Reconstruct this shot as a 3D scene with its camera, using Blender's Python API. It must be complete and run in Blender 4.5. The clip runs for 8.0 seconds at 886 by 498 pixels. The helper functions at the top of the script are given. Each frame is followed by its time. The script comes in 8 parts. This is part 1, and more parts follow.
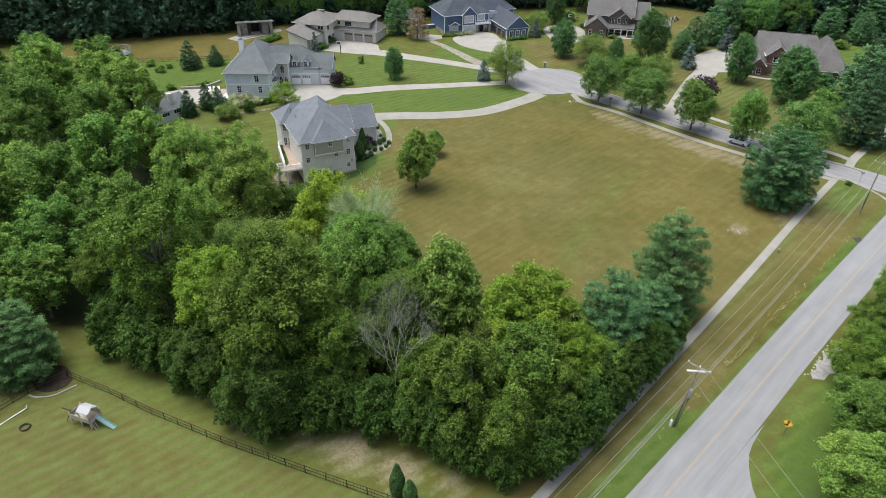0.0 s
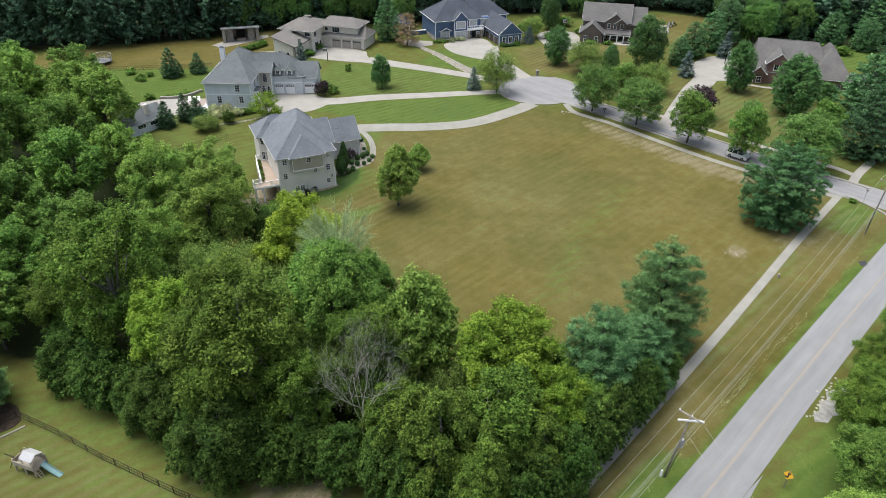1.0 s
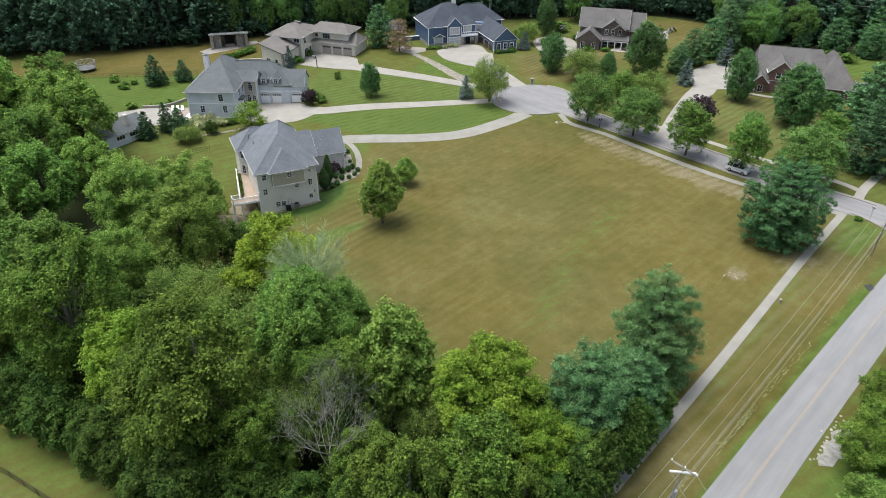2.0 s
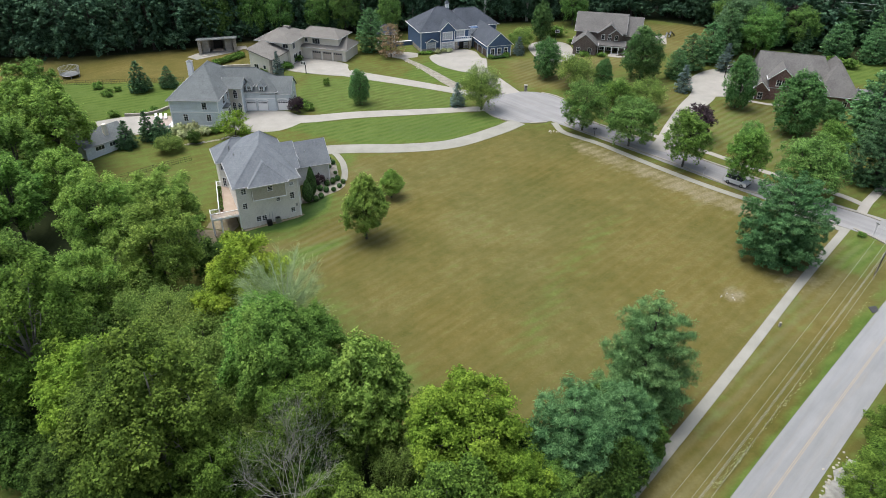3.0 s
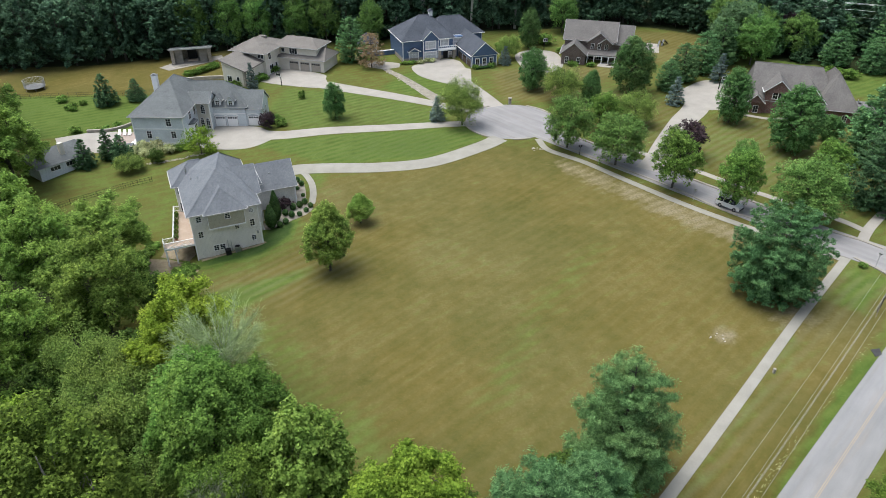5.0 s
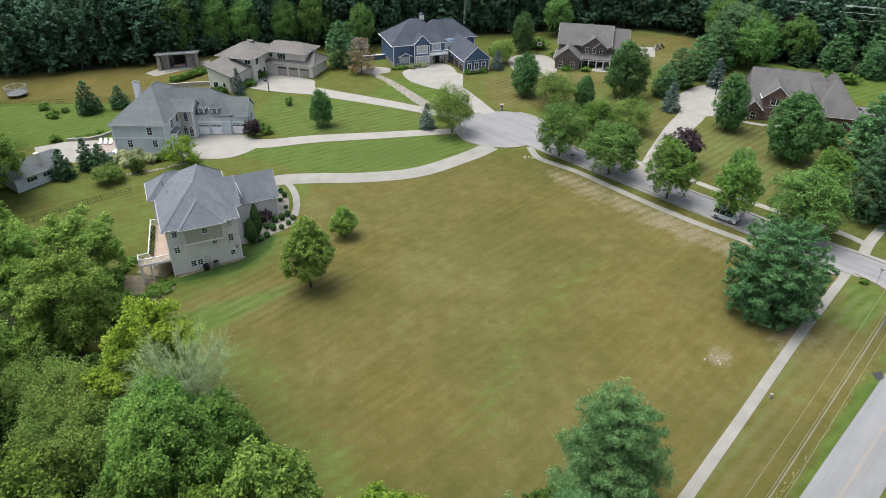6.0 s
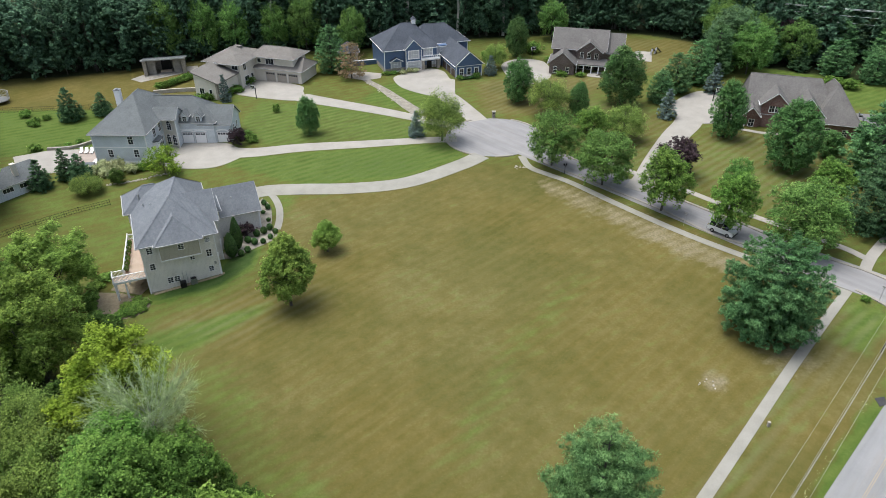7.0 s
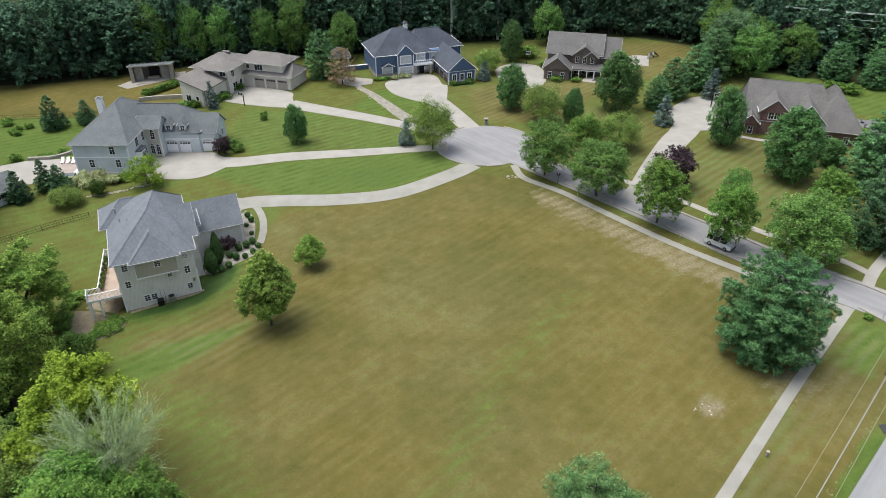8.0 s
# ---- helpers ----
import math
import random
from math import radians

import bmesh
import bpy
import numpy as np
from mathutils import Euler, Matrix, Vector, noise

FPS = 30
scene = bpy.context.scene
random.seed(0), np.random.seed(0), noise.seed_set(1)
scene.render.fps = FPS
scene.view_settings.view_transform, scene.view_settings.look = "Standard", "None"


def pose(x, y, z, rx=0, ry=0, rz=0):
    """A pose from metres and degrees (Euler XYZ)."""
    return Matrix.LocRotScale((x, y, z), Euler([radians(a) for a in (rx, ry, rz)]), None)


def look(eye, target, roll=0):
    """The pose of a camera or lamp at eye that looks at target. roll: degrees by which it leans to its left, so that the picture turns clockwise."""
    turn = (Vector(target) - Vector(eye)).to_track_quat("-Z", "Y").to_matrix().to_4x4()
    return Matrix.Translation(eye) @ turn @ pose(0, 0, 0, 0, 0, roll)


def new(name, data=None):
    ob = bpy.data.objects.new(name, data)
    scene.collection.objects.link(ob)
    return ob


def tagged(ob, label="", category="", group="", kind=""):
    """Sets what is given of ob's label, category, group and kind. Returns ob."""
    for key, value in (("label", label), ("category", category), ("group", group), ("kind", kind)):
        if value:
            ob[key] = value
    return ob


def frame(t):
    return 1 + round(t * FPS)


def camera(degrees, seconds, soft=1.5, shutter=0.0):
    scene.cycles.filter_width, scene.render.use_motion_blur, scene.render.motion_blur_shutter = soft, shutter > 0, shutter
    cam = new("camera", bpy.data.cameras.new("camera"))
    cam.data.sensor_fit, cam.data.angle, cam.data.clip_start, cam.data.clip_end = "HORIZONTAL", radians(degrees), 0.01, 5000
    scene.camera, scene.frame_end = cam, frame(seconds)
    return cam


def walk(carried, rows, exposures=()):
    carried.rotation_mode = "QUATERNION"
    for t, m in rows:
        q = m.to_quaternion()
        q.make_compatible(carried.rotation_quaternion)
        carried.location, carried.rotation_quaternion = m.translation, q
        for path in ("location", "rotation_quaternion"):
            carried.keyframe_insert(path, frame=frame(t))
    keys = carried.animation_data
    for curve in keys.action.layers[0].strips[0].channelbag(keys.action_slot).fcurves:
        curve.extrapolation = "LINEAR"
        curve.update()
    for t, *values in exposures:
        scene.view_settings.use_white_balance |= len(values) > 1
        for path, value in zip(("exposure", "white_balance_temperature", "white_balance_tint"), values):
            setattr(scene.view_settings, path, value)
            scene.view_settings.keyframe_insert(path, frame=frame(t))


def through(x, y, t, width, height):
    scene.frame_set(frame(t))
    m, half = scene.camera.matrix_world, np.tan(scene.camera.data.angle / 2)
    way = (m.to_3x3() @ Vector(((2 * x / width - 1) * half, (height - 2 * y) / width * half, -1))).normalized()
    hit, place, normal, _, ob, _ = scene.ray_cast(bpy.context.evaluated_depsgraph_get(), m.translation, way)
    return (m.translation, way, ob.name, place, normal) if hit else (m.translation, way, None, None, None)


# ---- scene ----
cam = camera(66.5, 8.0, soft=0.75)
PATH = [
    (0.0, (-0.016, 0.004, 56.733), (0.632, 50.598, 24.485), 0.74),
    (0.5, (1.628, 3.549, 56.642), (2.243, 54.161, 24.423), 0.74),
    (1.0, (3.154, 6.874, 56.637), (3.680, 57.487, 24.418), 0.66),
    (1.5, (4.567, 9.961, 56.560), (4.983, 60.606, 24.390), 0.64),
    (3.0, (8.337, 17.976, 56.428), (8.546, 68.660, 24.317), 0.57),
    (3.5, (9.460, 20.312, 56.387), (9.674, 71.016, 24.309), 0.61),
    (4.0, (10.611, 22.608, 56.368), (10.828, 73.316, 24.295), 0.59),
    (4.5, (11.771, 24.803, 56.360), (11.976, 75.518, 24.298), 0.52),
    (6.0, (15.180, 31.343, 56.285), (15.345, 82.073, 24.247), 0.32),
    (6.5, (16.261, 33.525, 56.288), (16.410, 84.258, 24.255), 0.28),
    (7.0, (17.286, 35.665, 56.267), (17.433, 86.412, 24.255), 0.23),
    (7.5, (18.305, 37.765, 56.248), (18.409, 88.527, 24.260), 0.13),
    (8.0, (19.290, 39.816, 56.254), (19.364, 90.582, 24.271), 0.04),
]
walk(cam, [(t, look(eye, target, roll)) for t, eye, target, roll in PATH])

# ---- light ----
world = bpy.data.worlds.new("world")
scene.world = world
world.use_nodes = True
wn, wl = world.node_tree.nodes, world.node_tree.links
sky = wn.new("ShaderNodeTexSky")
sky.sky_type, sky.sun_disc = "NISHITA", False
sky.sun_elevation, sky.sun_rotation = radians(72), radians(289)
sky.air_density, sky.dust_density, sky.ozone_density = 1.0, 4.0, 1.0
veil = wn.new("ShaderNodeHueSaturation")
veil.inputs["Saturation"].default_value = 0.72
wl.new(sky.outputs[0], veil.inputs["Color"])
wl.new(veil.outputs[0], wn["Background"].inputs["Color"])
wn["Background"].inputs["Strength"].default_value = 0.125

sun = new("sun", bpy.data.lights.new("sun", "SUN"))
sun.data.energy, sun.data.angle, sun.data.color = 1.65, radians(50), (0.935, 0.985, 1.0)
sun.matrix_world = look((-34, 12, 110), (0, 0, 0))
scene.view_settings.exposure = 0.95


# ---- materials ----
def material(name, rough=0.8, metal=0.0):
    m = bpy.data.materials.new(name)
    m.use_nodes = True
    b = m.node_tree.nodes["Principled BSDF"]
    b.inputs["Roughness"].default_value = rough
    b.inputs["Metallic"].default_value = metal
    b.inputs["Specular IOR Level"].default_value = 0.25
    return m, m.node_tree.nodes, m.node_tree.links, b


def noise_node(n, l, vec, scale, detail=4.0, rough=0.6):
    t = n.new("ShaderNodeTexNoise")
    t.inputs["Scale"].default_value = scale
    t.inputs["Detail"].default_value = detail
    t.inputs["Roughness"].default_value = rough
    if vec is not None:
        l.new(vec, t.inputs["Vector"])
    return t.outputs["Fac"]


def ramp_node(n, l, fac, stops):
    r = n.new("ShaderNodeValToRGB")
    e = r.color_ramp.elements
    while len(e) < len(stops):
        e.new(0.5)
    for k, (p, c) in zip(e, stops):
        k.position, k.color = p, (*c, 1)
    l.new(fac, r.inputs["Fac"])
    return r.outputs["Color"]


def mix_node(n, l, fac, a, b, mode="MIX"):
    x = n.new("ShaderNodeMix")
    x.data_type, x.blend_type = "RGBA", mode
    for sock, v in ((x.inputs[0], fac), (x.inputs[6], a), (x.inputs[7], b)):
        if isinstance(v, (int, float)):
            sock.default_value = v
        elif isinstance(v, tuple):
            sock.default_value = (*v, 1)
        else:
            l.new(v, sock)
    return x.outputs[2]


def math_node(n, l, op, a, b=0.0):
    x = n.new("ShaderNodeMath")
    x.operation = op
    for sock, v in zip(x.inputs, (a, b)):
        if isinstance(v, (int, float)):
            sock.default_value = v
        else:
            l.new(v, sock)
    return x.outputs[0]


def bump_node(n, l, b, height, strength, distance):
    k = n.new("ShaderNodeBump")
    k.inputs["Strength"].default_value, k.inputs["Distance"].default_value = strength, distance
    l.new(height, k.inputs["Height"])
    l.new(k.outputs[0], b.inputs["Normal"])


def plain(name, dark, light, scale=1.0, rough=0.8, metal=0.0, fine=12.0, bump=0.02, rand=0.0):
    """A weathered surface: two colours, stains at one scale and grain at another."""
    m, n, l, b = material(name, rough, metal)
    pos = n.new("ShaderNodeNewGeometry").outputs["Position"]
    big, small = noise_node(n, l, pos, scale), noise_node(n, l, pos, scale * fine, 3.0)
    f = math_node(n, l, "ADD", math_node(n, l, "MULTIPLY", big, 0.62), math_node(n, l, "MULTIPLY", small, 0.38))
    col = ramp_node(n, l, f, [(0.33, dark), (0.67, light)])
    if rand:
        o = n.new("ShaderNodeObjectInfo").outputs["Random"]
        col = mix_node(n, l, math_node(n, l, "MULTIPLY", o, rand), col, tuple(0.6 * c for c in dark))
    l.new(col, b.inputs["Base Color"])
    if bump:
        bump_node(n, l, b, small, 0.5, bump)
    return m


def siding(name, colour, pitch=0.16, rough=0.6):
    """Lapped horizontal boards."""
    m, n, l, b = material(name, rough)
    pos = n.new("ShaderNodeNewGeometry").outputs["Position"]
    sep = n.new("ShaderNodeSeparateXYZ")
    l.new(pos, sep.inputs[0])
    saw = math_node(n, l, "FRACT", math_node(n, l, "DIVIDE", sep.outputs["Z"], pitch))
    big = noise_node(n, l, pos, 0.5)
    col = ramp_node(n, l, big, [(0.3, tuple(c * 0.88 for c in colour)), (0.7, tuple(min(1, c * 1.07) for c in colour))])
    l.new(mix_node(n, l, math_node(n, l, "GREATER_THAN", saw, 0.88), col, tuple(c * 0.6 for c in colour)), b.inputs["Base Color"])
    bump_node(n, l, b, saw, 0.6, 0.012)
    return m


def masonry(name, dark, light, mortar, w=0.22, h=0.075):
    m, n, l, b = material(name, 0.85)
    geo = n.new("ShaderNodeNewGeometry")
    sep = n.new("ShaderNodeSeparateXYZ")
    l.new(geo.outputs["Position"], sep.inputs[0])
    com = n.new("ShaderNodeCombineXYZ")
    l.new(math_node(n, l, "ADD", sep.outputs["X"], sep.outputs["Y"]), com.inputs[0])
    l.new(sep.outputs["Z"], com.inputs[1])
    t = n.new("ShaderNodeTexBrick")
    t.inputs["Scale"].default_value = 1.0
    t.inputs["Brick Width"].default_value, t.inputs["Row Height"].default_value = w, h
    t.inputs["Mortar Size"].default_value = h * 0.12
    t.inputs["Color1"].default_value, t.inputs["Color2"].default_value, t.inputs["Mortar"].default_value = (*dark, 1), (*light, 1), (*mortar, 1)
    l.new(com.outputs[0], t.inputs["Vector"])
    big = noise_node(n, l, geo.outputs["Position"], 0.7)
    l.new(mix_node(n, l, math_node(n, l, "MULTIPLY", big, 0.5), t.outputs["Color"], dark), b.inputs["Base Color"])
    bump_node(n, l, b, t.outputs["Fac"], 0.5, -0.01)
    return m


def shingle(name, dark, light):
    """Asphalt shingles: courses, tab to tab changes and weathering streaks."""
    m, n, l, b = material(name, 0.9)
    pos = n.new("ShaderNodeNewGeometry").outputs["Position"]
    sep = n.new("ShaderNodeSeparateXYZ")
    l.new(pos, sep.inputs[0])
    saw = math_node(n, l, "FRACT", math_node(n, l, "DIVIDE", sep.outputs["Z"], 0.1))
    tabs = n.new("ShaderNodeTexVoronoi")
    tabs.inputs["Scale"].default_value = 4.5
    l.new(pos, tabs.inputs["Vector"])
    big, small = noise_node(n, l, pos, 0.35), noise_node(n, l, pos, 7.0)
    f = math_node(n, l, "ADD", math_node(n, l, "MULTIPLY", big, 0.5), math_node(n, l, "MULTIPLY", small, 0.3))
    f = math_node(n, l, "ADD", f, math_node(n, l, "MULTIPLY", tabs.outputs["Color"], 0.2))
    col = ramp_node(n, l, f, [(0.32, dark), (0.68, light)])
    l.new(mix_node(n, l, math_node(n, l, "MULTIPLY", math_node(n, l, "GREATER_THAN", saw, 0.8), 0.35), col, tuple(0.5 * c for c in dark)), b.inputs["Base Color"])
    bump_node(n, l, b, small, 0.5, 0.02)
    return m


def leaf_material(name, dark, light, through=0.35):
    m, n, l, b = material(name, 0.65)
    b.inputs["Specular IOR Level"].default_value = 0.07
    geo, info = n.new("ShaderNodeNewGeometry"), n.new("ShaderNodeObjectInfo")
    big = noise_node(n, l, geo.outputs["Position"], 1.5, 4.0, 0.7)
    f = math_node(n, l, "ADD", math_node(n, l, "MULTIPLY", geo.outputs["Random Per Island"], 0.3), math_node(n, l, "MULTIPLY", big, 0.7))
    col = ramp_node(n, l, f, [(0.28, tuple(0.6 * c for c in dark)), (0.46, tuple(0.65 * a + 0.35 * b for a, b in zip(dark, light))), (0.70, tuple(1.12 * c for c in light))])
    hue = n.new("ShaderNodeHueSaturation")
    bough = math_node(n, l, "SUBTRACT", noise_node(n, l, geo.outputs["Position"], 0.22, 2.0, 0.5), 0.5)
    shift = math_node(n, l, "ADD", 0.497, math_node(n, l, "MULTIPLY", info.outputs["Random"], 0.014))
    l.new(math_node(n, l, "SUBTRACT", shift, math_node(n, l, "MULTIPLY", bough, 0.05)), hue.inputs["Hue"])
    value = math_node(n, l, "ADD", 0.86, math_node(n, l, "MULTIPLY", info.outputs["Random"], 0.28))
    l.new(math_node(n, l, "ADD", value, math_node(n, l, "MULTIPLY", bough, 0.5)), hue.inputs["Value"])
    l.new(col, hue.inputs["Color"])
    l.new(hue.outputs[0], b.inputs["Base Color"])
    tr = n.new("ShaderNodeBsdfTranslucent")
    l.new(hue.outputs[0], tr.inputs["Color"])
    mx = n.new("ShaderNodeMixShader")
    mx.inputs[0].default_value = through
    l.new(b.outputs[0], mx.inputs[1])
    l.new(tr.outputs[0], mx.inputs[2])
    l.new(mx.outputs[0], n["Material Output"].inputs["Surface"])
    return m


def ground_material():
    """Grass: mown green lawn, dry meadow, bare soil and near-black green inside the wood outlines, by the map laid on
    the sheet, broken up by noise.
    """
    m, n, l, b = material("grass", 0.95)
    b.inputs["Specular IOR Level"].default_value = 0.1
    pos = n.new("ShaderNodeNewGeometry").outputs["Position"]
    at = n.new("ShaderNodeAttribute")
    at.attribute_name = "turf"
    sep = n.new("ShaderNodeSeparateColor")
    l.new(at.outputs["Color"], sep.inputs[0])
    fine, mid, big = noise_node(n, l, pos, 3.0, 8.0, 0.8), noise_node(n, l, pos, 0.35, 7.0, 0.72), noise_node(n, l, pos, 0.05, 5.0, 0.6)
    stretch = n.new("ShaderNodeMapping")
    stretch.vector_type = "TEXTURE"
    stretch.inputs["Rotation"].default_value = (0, 0, radians(46))
    stretch.inputs["Scale"].default_value = (11.0, 0.7, 3.0)
    l.new(pos, stretch.inputs["Vector"])
    swath = noise_node(n, l, stretch.outputs[0], 1.0, 4.0)
    f = math_node(n, l, "ADD", math_node(n, l, "MULTIPLY", mid, 0.48), math_node(n, l, "MULTIPLY", fine, 0.40))
    f = math_node(n, l, "ADD", f, math_node(n, l, "MULTIPLY", swath, 0.08))
    f = math_node(n, l, "ADD", math_node(n, l, "MULTIPLY", math_node(n, l, "SUBTRACT", f, 0.5), 1.2), 0.5)
    lawn = ramp_node(n, l, f, [(0.28, (0.036, 0.068, 0.010)), (0.5, (0.069, 0.110, 0.021)), (0.72, (0.130, 0.160, 0.046))])
    g = math_node(n, l, "ADD", math_node(n, l, "MULTIPLY", f, 0.66), math_node(n, l, "ADD", math_node(n, l, "MULTIPLY", big, 0.44), -0.05))
    mow = n.new("ShaderNodeTexWave")
    mow.inputs["Scale"].default_value, mow.inputs["Distortion"].default_value, mow.inputs["Detail"].default_value = 0.17, 1.5, 2.0
    turned = n.new("ShaderNodeMapping")
    turned.inputs["Rotation"].default_value = (0, 0, radians(62))
    l.new(pos, turned.inputs["Vector"])
    l.new(turned.outputs[0], mow.inputs["Vector"])
    lawn = mix_node(n, l, math_node(n, l, "MULTIPLY", mow.outputs["Fac"], 0.4), lawn, (0.1160, 0.1440, 0.0336))
    dry = ramp_node(n, l, g, [(0.30, (0.056, 0.060, 0.012)), (0.41, (0.084, 0.081, 0.021)), (0.50, (0.104, 0.093, 0.028)), (0.59, (0.136, 0.120, 0.045)), (0.72, (0.225, 0.198, 0.112))])
    fleck = noise_node(n, l, pos, 7.0, 2.0, 0.5)
    speck = n.new("ShaderNodeMapRange")
    speck.inputs["From Min"].default_value, speck.inputs["From Max"].default_value, speck.inputs["To Max"].default_value = 0.66, 0.80, 0.4
    l.new(fleck, speck.inputs["Value"])
    dry = mix_node(n, l, speck.outputs[0], dry, (0.2480, 0.2200, 0.1200))
    warm = n.new("ShaderNodeMapRange")
    warm.inputs["From Min"].default_value, warm.inputs["From Max"].default_value = 0.42, 0.6
    l.new(noise_node(n, l, pos, 0.032, 4.0, 0.6), warm.inputs["Value"])
    dry = mix_node(n, l, warm.outputs[0], dry, (1.07, 0.99, 0.90), "MULTIPLY")
    streak = n.new("ShaderNodeMapRange")
    streak.inputs["From Min"].default_value, streak.inputs["From Max"].default_value, streak.inputs["To Max"].default_value = 0.5, 0.74, 0.24
    l.new(math_node(n, l, "ADD", math_node(n, l, "MULTIPLY", swath, 0.7), math_node(n, l, "MULTIPLY", mid, 0.3)), streak.inputs["Value"])
    dry = mix_node(n, l, math_node(n, l, "MULTIPLY", streak.outputs[0], warm.outputs[0]), dry, (0.186, 0.154, 0.064))
    soil = ramp_node(n, l, fine, [(0.3, (0.10, 0.084, 0.044)), (0.7, (0.275, 0.236, 0.146))])
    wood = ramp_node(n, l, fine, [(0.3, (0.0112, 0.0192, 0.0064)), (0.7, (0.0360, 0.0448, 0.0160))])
    jag = math_node(n, l, "MULTIPLY", math_node(n, l, "SUBTRACT", math_node(n, l, "ADD", math_node(n, l, "ADD", math_node(n, l, "MULTIPLY", mid, 1.6), math_node(n, l, "MULTIPLY", swath, 0.4)), big), 1.5), 0.62)
    jag = math_node(n, l, "ADD", jag, math_node(n, l, "MULTIPLY", math_node(n, l, "SUBTRACT", mow.outputs["Fac"], 0.5), 0.14))

    def soft(ch):
        r = n.new("ShaderNodeMapRange")
        r.inputs["From Min"].default_value, r.inputs["From Max"].default_value = 0.3, 0.7
        l.new(math_node(n, l, "ADD", sep.outputs[ch], jag), r.inputs["Value"])
        return r.outputs[0]
    col = mix_node(n, l, soft("Red"), dry, lawn)
    lush = n.new("ShaderNodeMapRange")
    lush.inputs["From Min"].default_value, lush.inputs["From Max"].default_value = 0.95, 1.4
    l.new(math_node(n, l, "ADD", sep.outputs["Red"], jag), lush.inputs["Value"])
    col = mix_node(n, l, lush.outputs[0], col, ramp_node(n, l, f, [(0.3, (0.018, 0.044, 0.010)), (0.7, (0.062, 0.104, 0.026))]))
    rows = n.new("ShaderNodeTexWave")
    rows.inputs["Scale"].default_value, rows.inputs["Distortion"].default_value, rows.inputs["Detail"].default_value, rows.inputs["Detail Scale"].default_value = 0.19, 1.6, 3.0, 1.2
    aligned = n.new("ShaderNodeMapping")
    aligned.inputs["Rotation"].default_value = (0, 0, radians(48))
    l.new(pos, aligned.inputs["Vector"])
    l.new(aligned.outputs[0], rows.inputs["Vector"])
    band = math_node(n, l, "MULTIPLY", math_node(n, l, "MULTIPLY", at.outputs["Alpha"], 0.3), math_node(n, l, "MULTIPLY", rows.outputs["Fac"], math_node(n, l, "ADD", mid, 0.4)))
    col = mix_node(n, l, band, col, (0.180, 0.168, 0.098))
    col = mix_node(n, l, soft("Green"), col, soil)
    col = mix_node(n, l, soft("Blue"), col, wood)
    l.new(col, b.inputs["Base Color"])
    bump_node(n, l, b, fine, 0.55, 0.08)
    return m


def paving(name, dark, light, turn, tint):
    """Worn asphalt: pale and warm streaks along the way that it runs, stains and grain."""
    m, n, l, b = material(name, 0.9)
    pos = n.new("ShaderNodeNewGeometry").outputs["Position"]
    lay = n.new("ShaderNodeMapping")
    lay.vector_type = "TEXTURE"
    lay.inputs["Rotation"].default_value, lay.inputs["Scale"].default_value = (0, 0, radians(turn)), (16.0, 1.3, 4.0)
    l.new(pos, lay.inputs["Vector"])
    run, big, small = noise_node(n, l, lay.outputs[0], 1.0, 3.0), noise_node(n, l, pos, 0.4, 5.0), noise_node(n, l, pos, 9.0, 3.0)
    f = math_node(n, l, "ADD", math_node(n, l, "MULTIPLY", run, 0.55), math_node(n, l, "MULTIPLY", big, 0.2))
    f = math_node(n, l, "ADD", f, math_node(n, l, "MULTIPLY", small, 0.25))
    col = ramp_node(n, l, f, [(0.36, dark), (0.64, light)])
    rust = n.new("ShaderNodeMapRange")
    rust.inputs["From Min"].default_value, rust.inputs["From Max"].default_value, rust.inputs["To Max"].default_value = 0.5, 0.7, 0.6
    l.new(noise_node(n, l, lay.outputs[0], 1.7, 2.0), rust.inputs["Value"])
    l.new(mix_node(n, l, rust.outputs[0], col, tint, "MULTIPLY"), b.inputs["Base Color"])
    bump_node(n, l, b, small, 0.4, 0.01)
    return m


GRASS = ground_material()
ASPHALT = paving("asphalt", (0.188, 0.19, 0.191), (0.25, 0.25, 0.249), 44.2, (1.0, 0.93, 0.86))
STREET = paving("street_asphalt", (0.198, 0.193, 0.193), (0.268, 0.262, 0.258), 132, (1.0, 0.96, 0.92))
CONCRETE = plain("concrete", (0.216, 0.208, 0.178), (0.295, 0.284, 0.246), 0.35, 0.85, fine=20, bump=0.008)
PALE = plain("new_concrete", (0.256, 0.24, 0.212), (0.336, 0.316, 0.28), 0.3, 0.85, fine=20, bump=0.008)
KERB = plain("kerb_concrete", (0.232, 0.212, 0.18), (0.32, 0.296, 0.256), 0.6, 0.85)
LINE = plain("worn_yellow_paint", (0.235, 0.215, 0.19), (0.34, 0.27, 0.19), 1.2, 0.8)
GRAVEL = plain("gravel", (0.16, 0.156, 0.14), (0.34, 0.33, 0.30), 2.0, 0.9, fine=8, bump=0.05)
CREEK = plain("stony_soil", (0.15, 0.135, 0.105), (0.32, 0.295, 0.25), 1.2, 0.95, fine=6, bump=0.05)
DIRT = plain("dry_soil", (0.16, 0.13, 0.085), (0.30, 0.25, 0.17), 1.2, 0.95, fine=9, bump=0.04)
MULCH = plain("mulch", (0.016, 0.012, 0.008), (0.056, 0.04, 0.028), 2.0, 0.95, fine=8, bump=0.05)
STONE = plain("pale_stone", (0.272, 0.248, 0.208), (0.48, 0.448, 0.384), 1.5, 0.85, bump=0.03, rand=0.5)
BARK = plain("bark", (0.034, 0.032, 0.026), (0.105, 0.098, 0.084), 2.5, 0.95, bump=0.04)
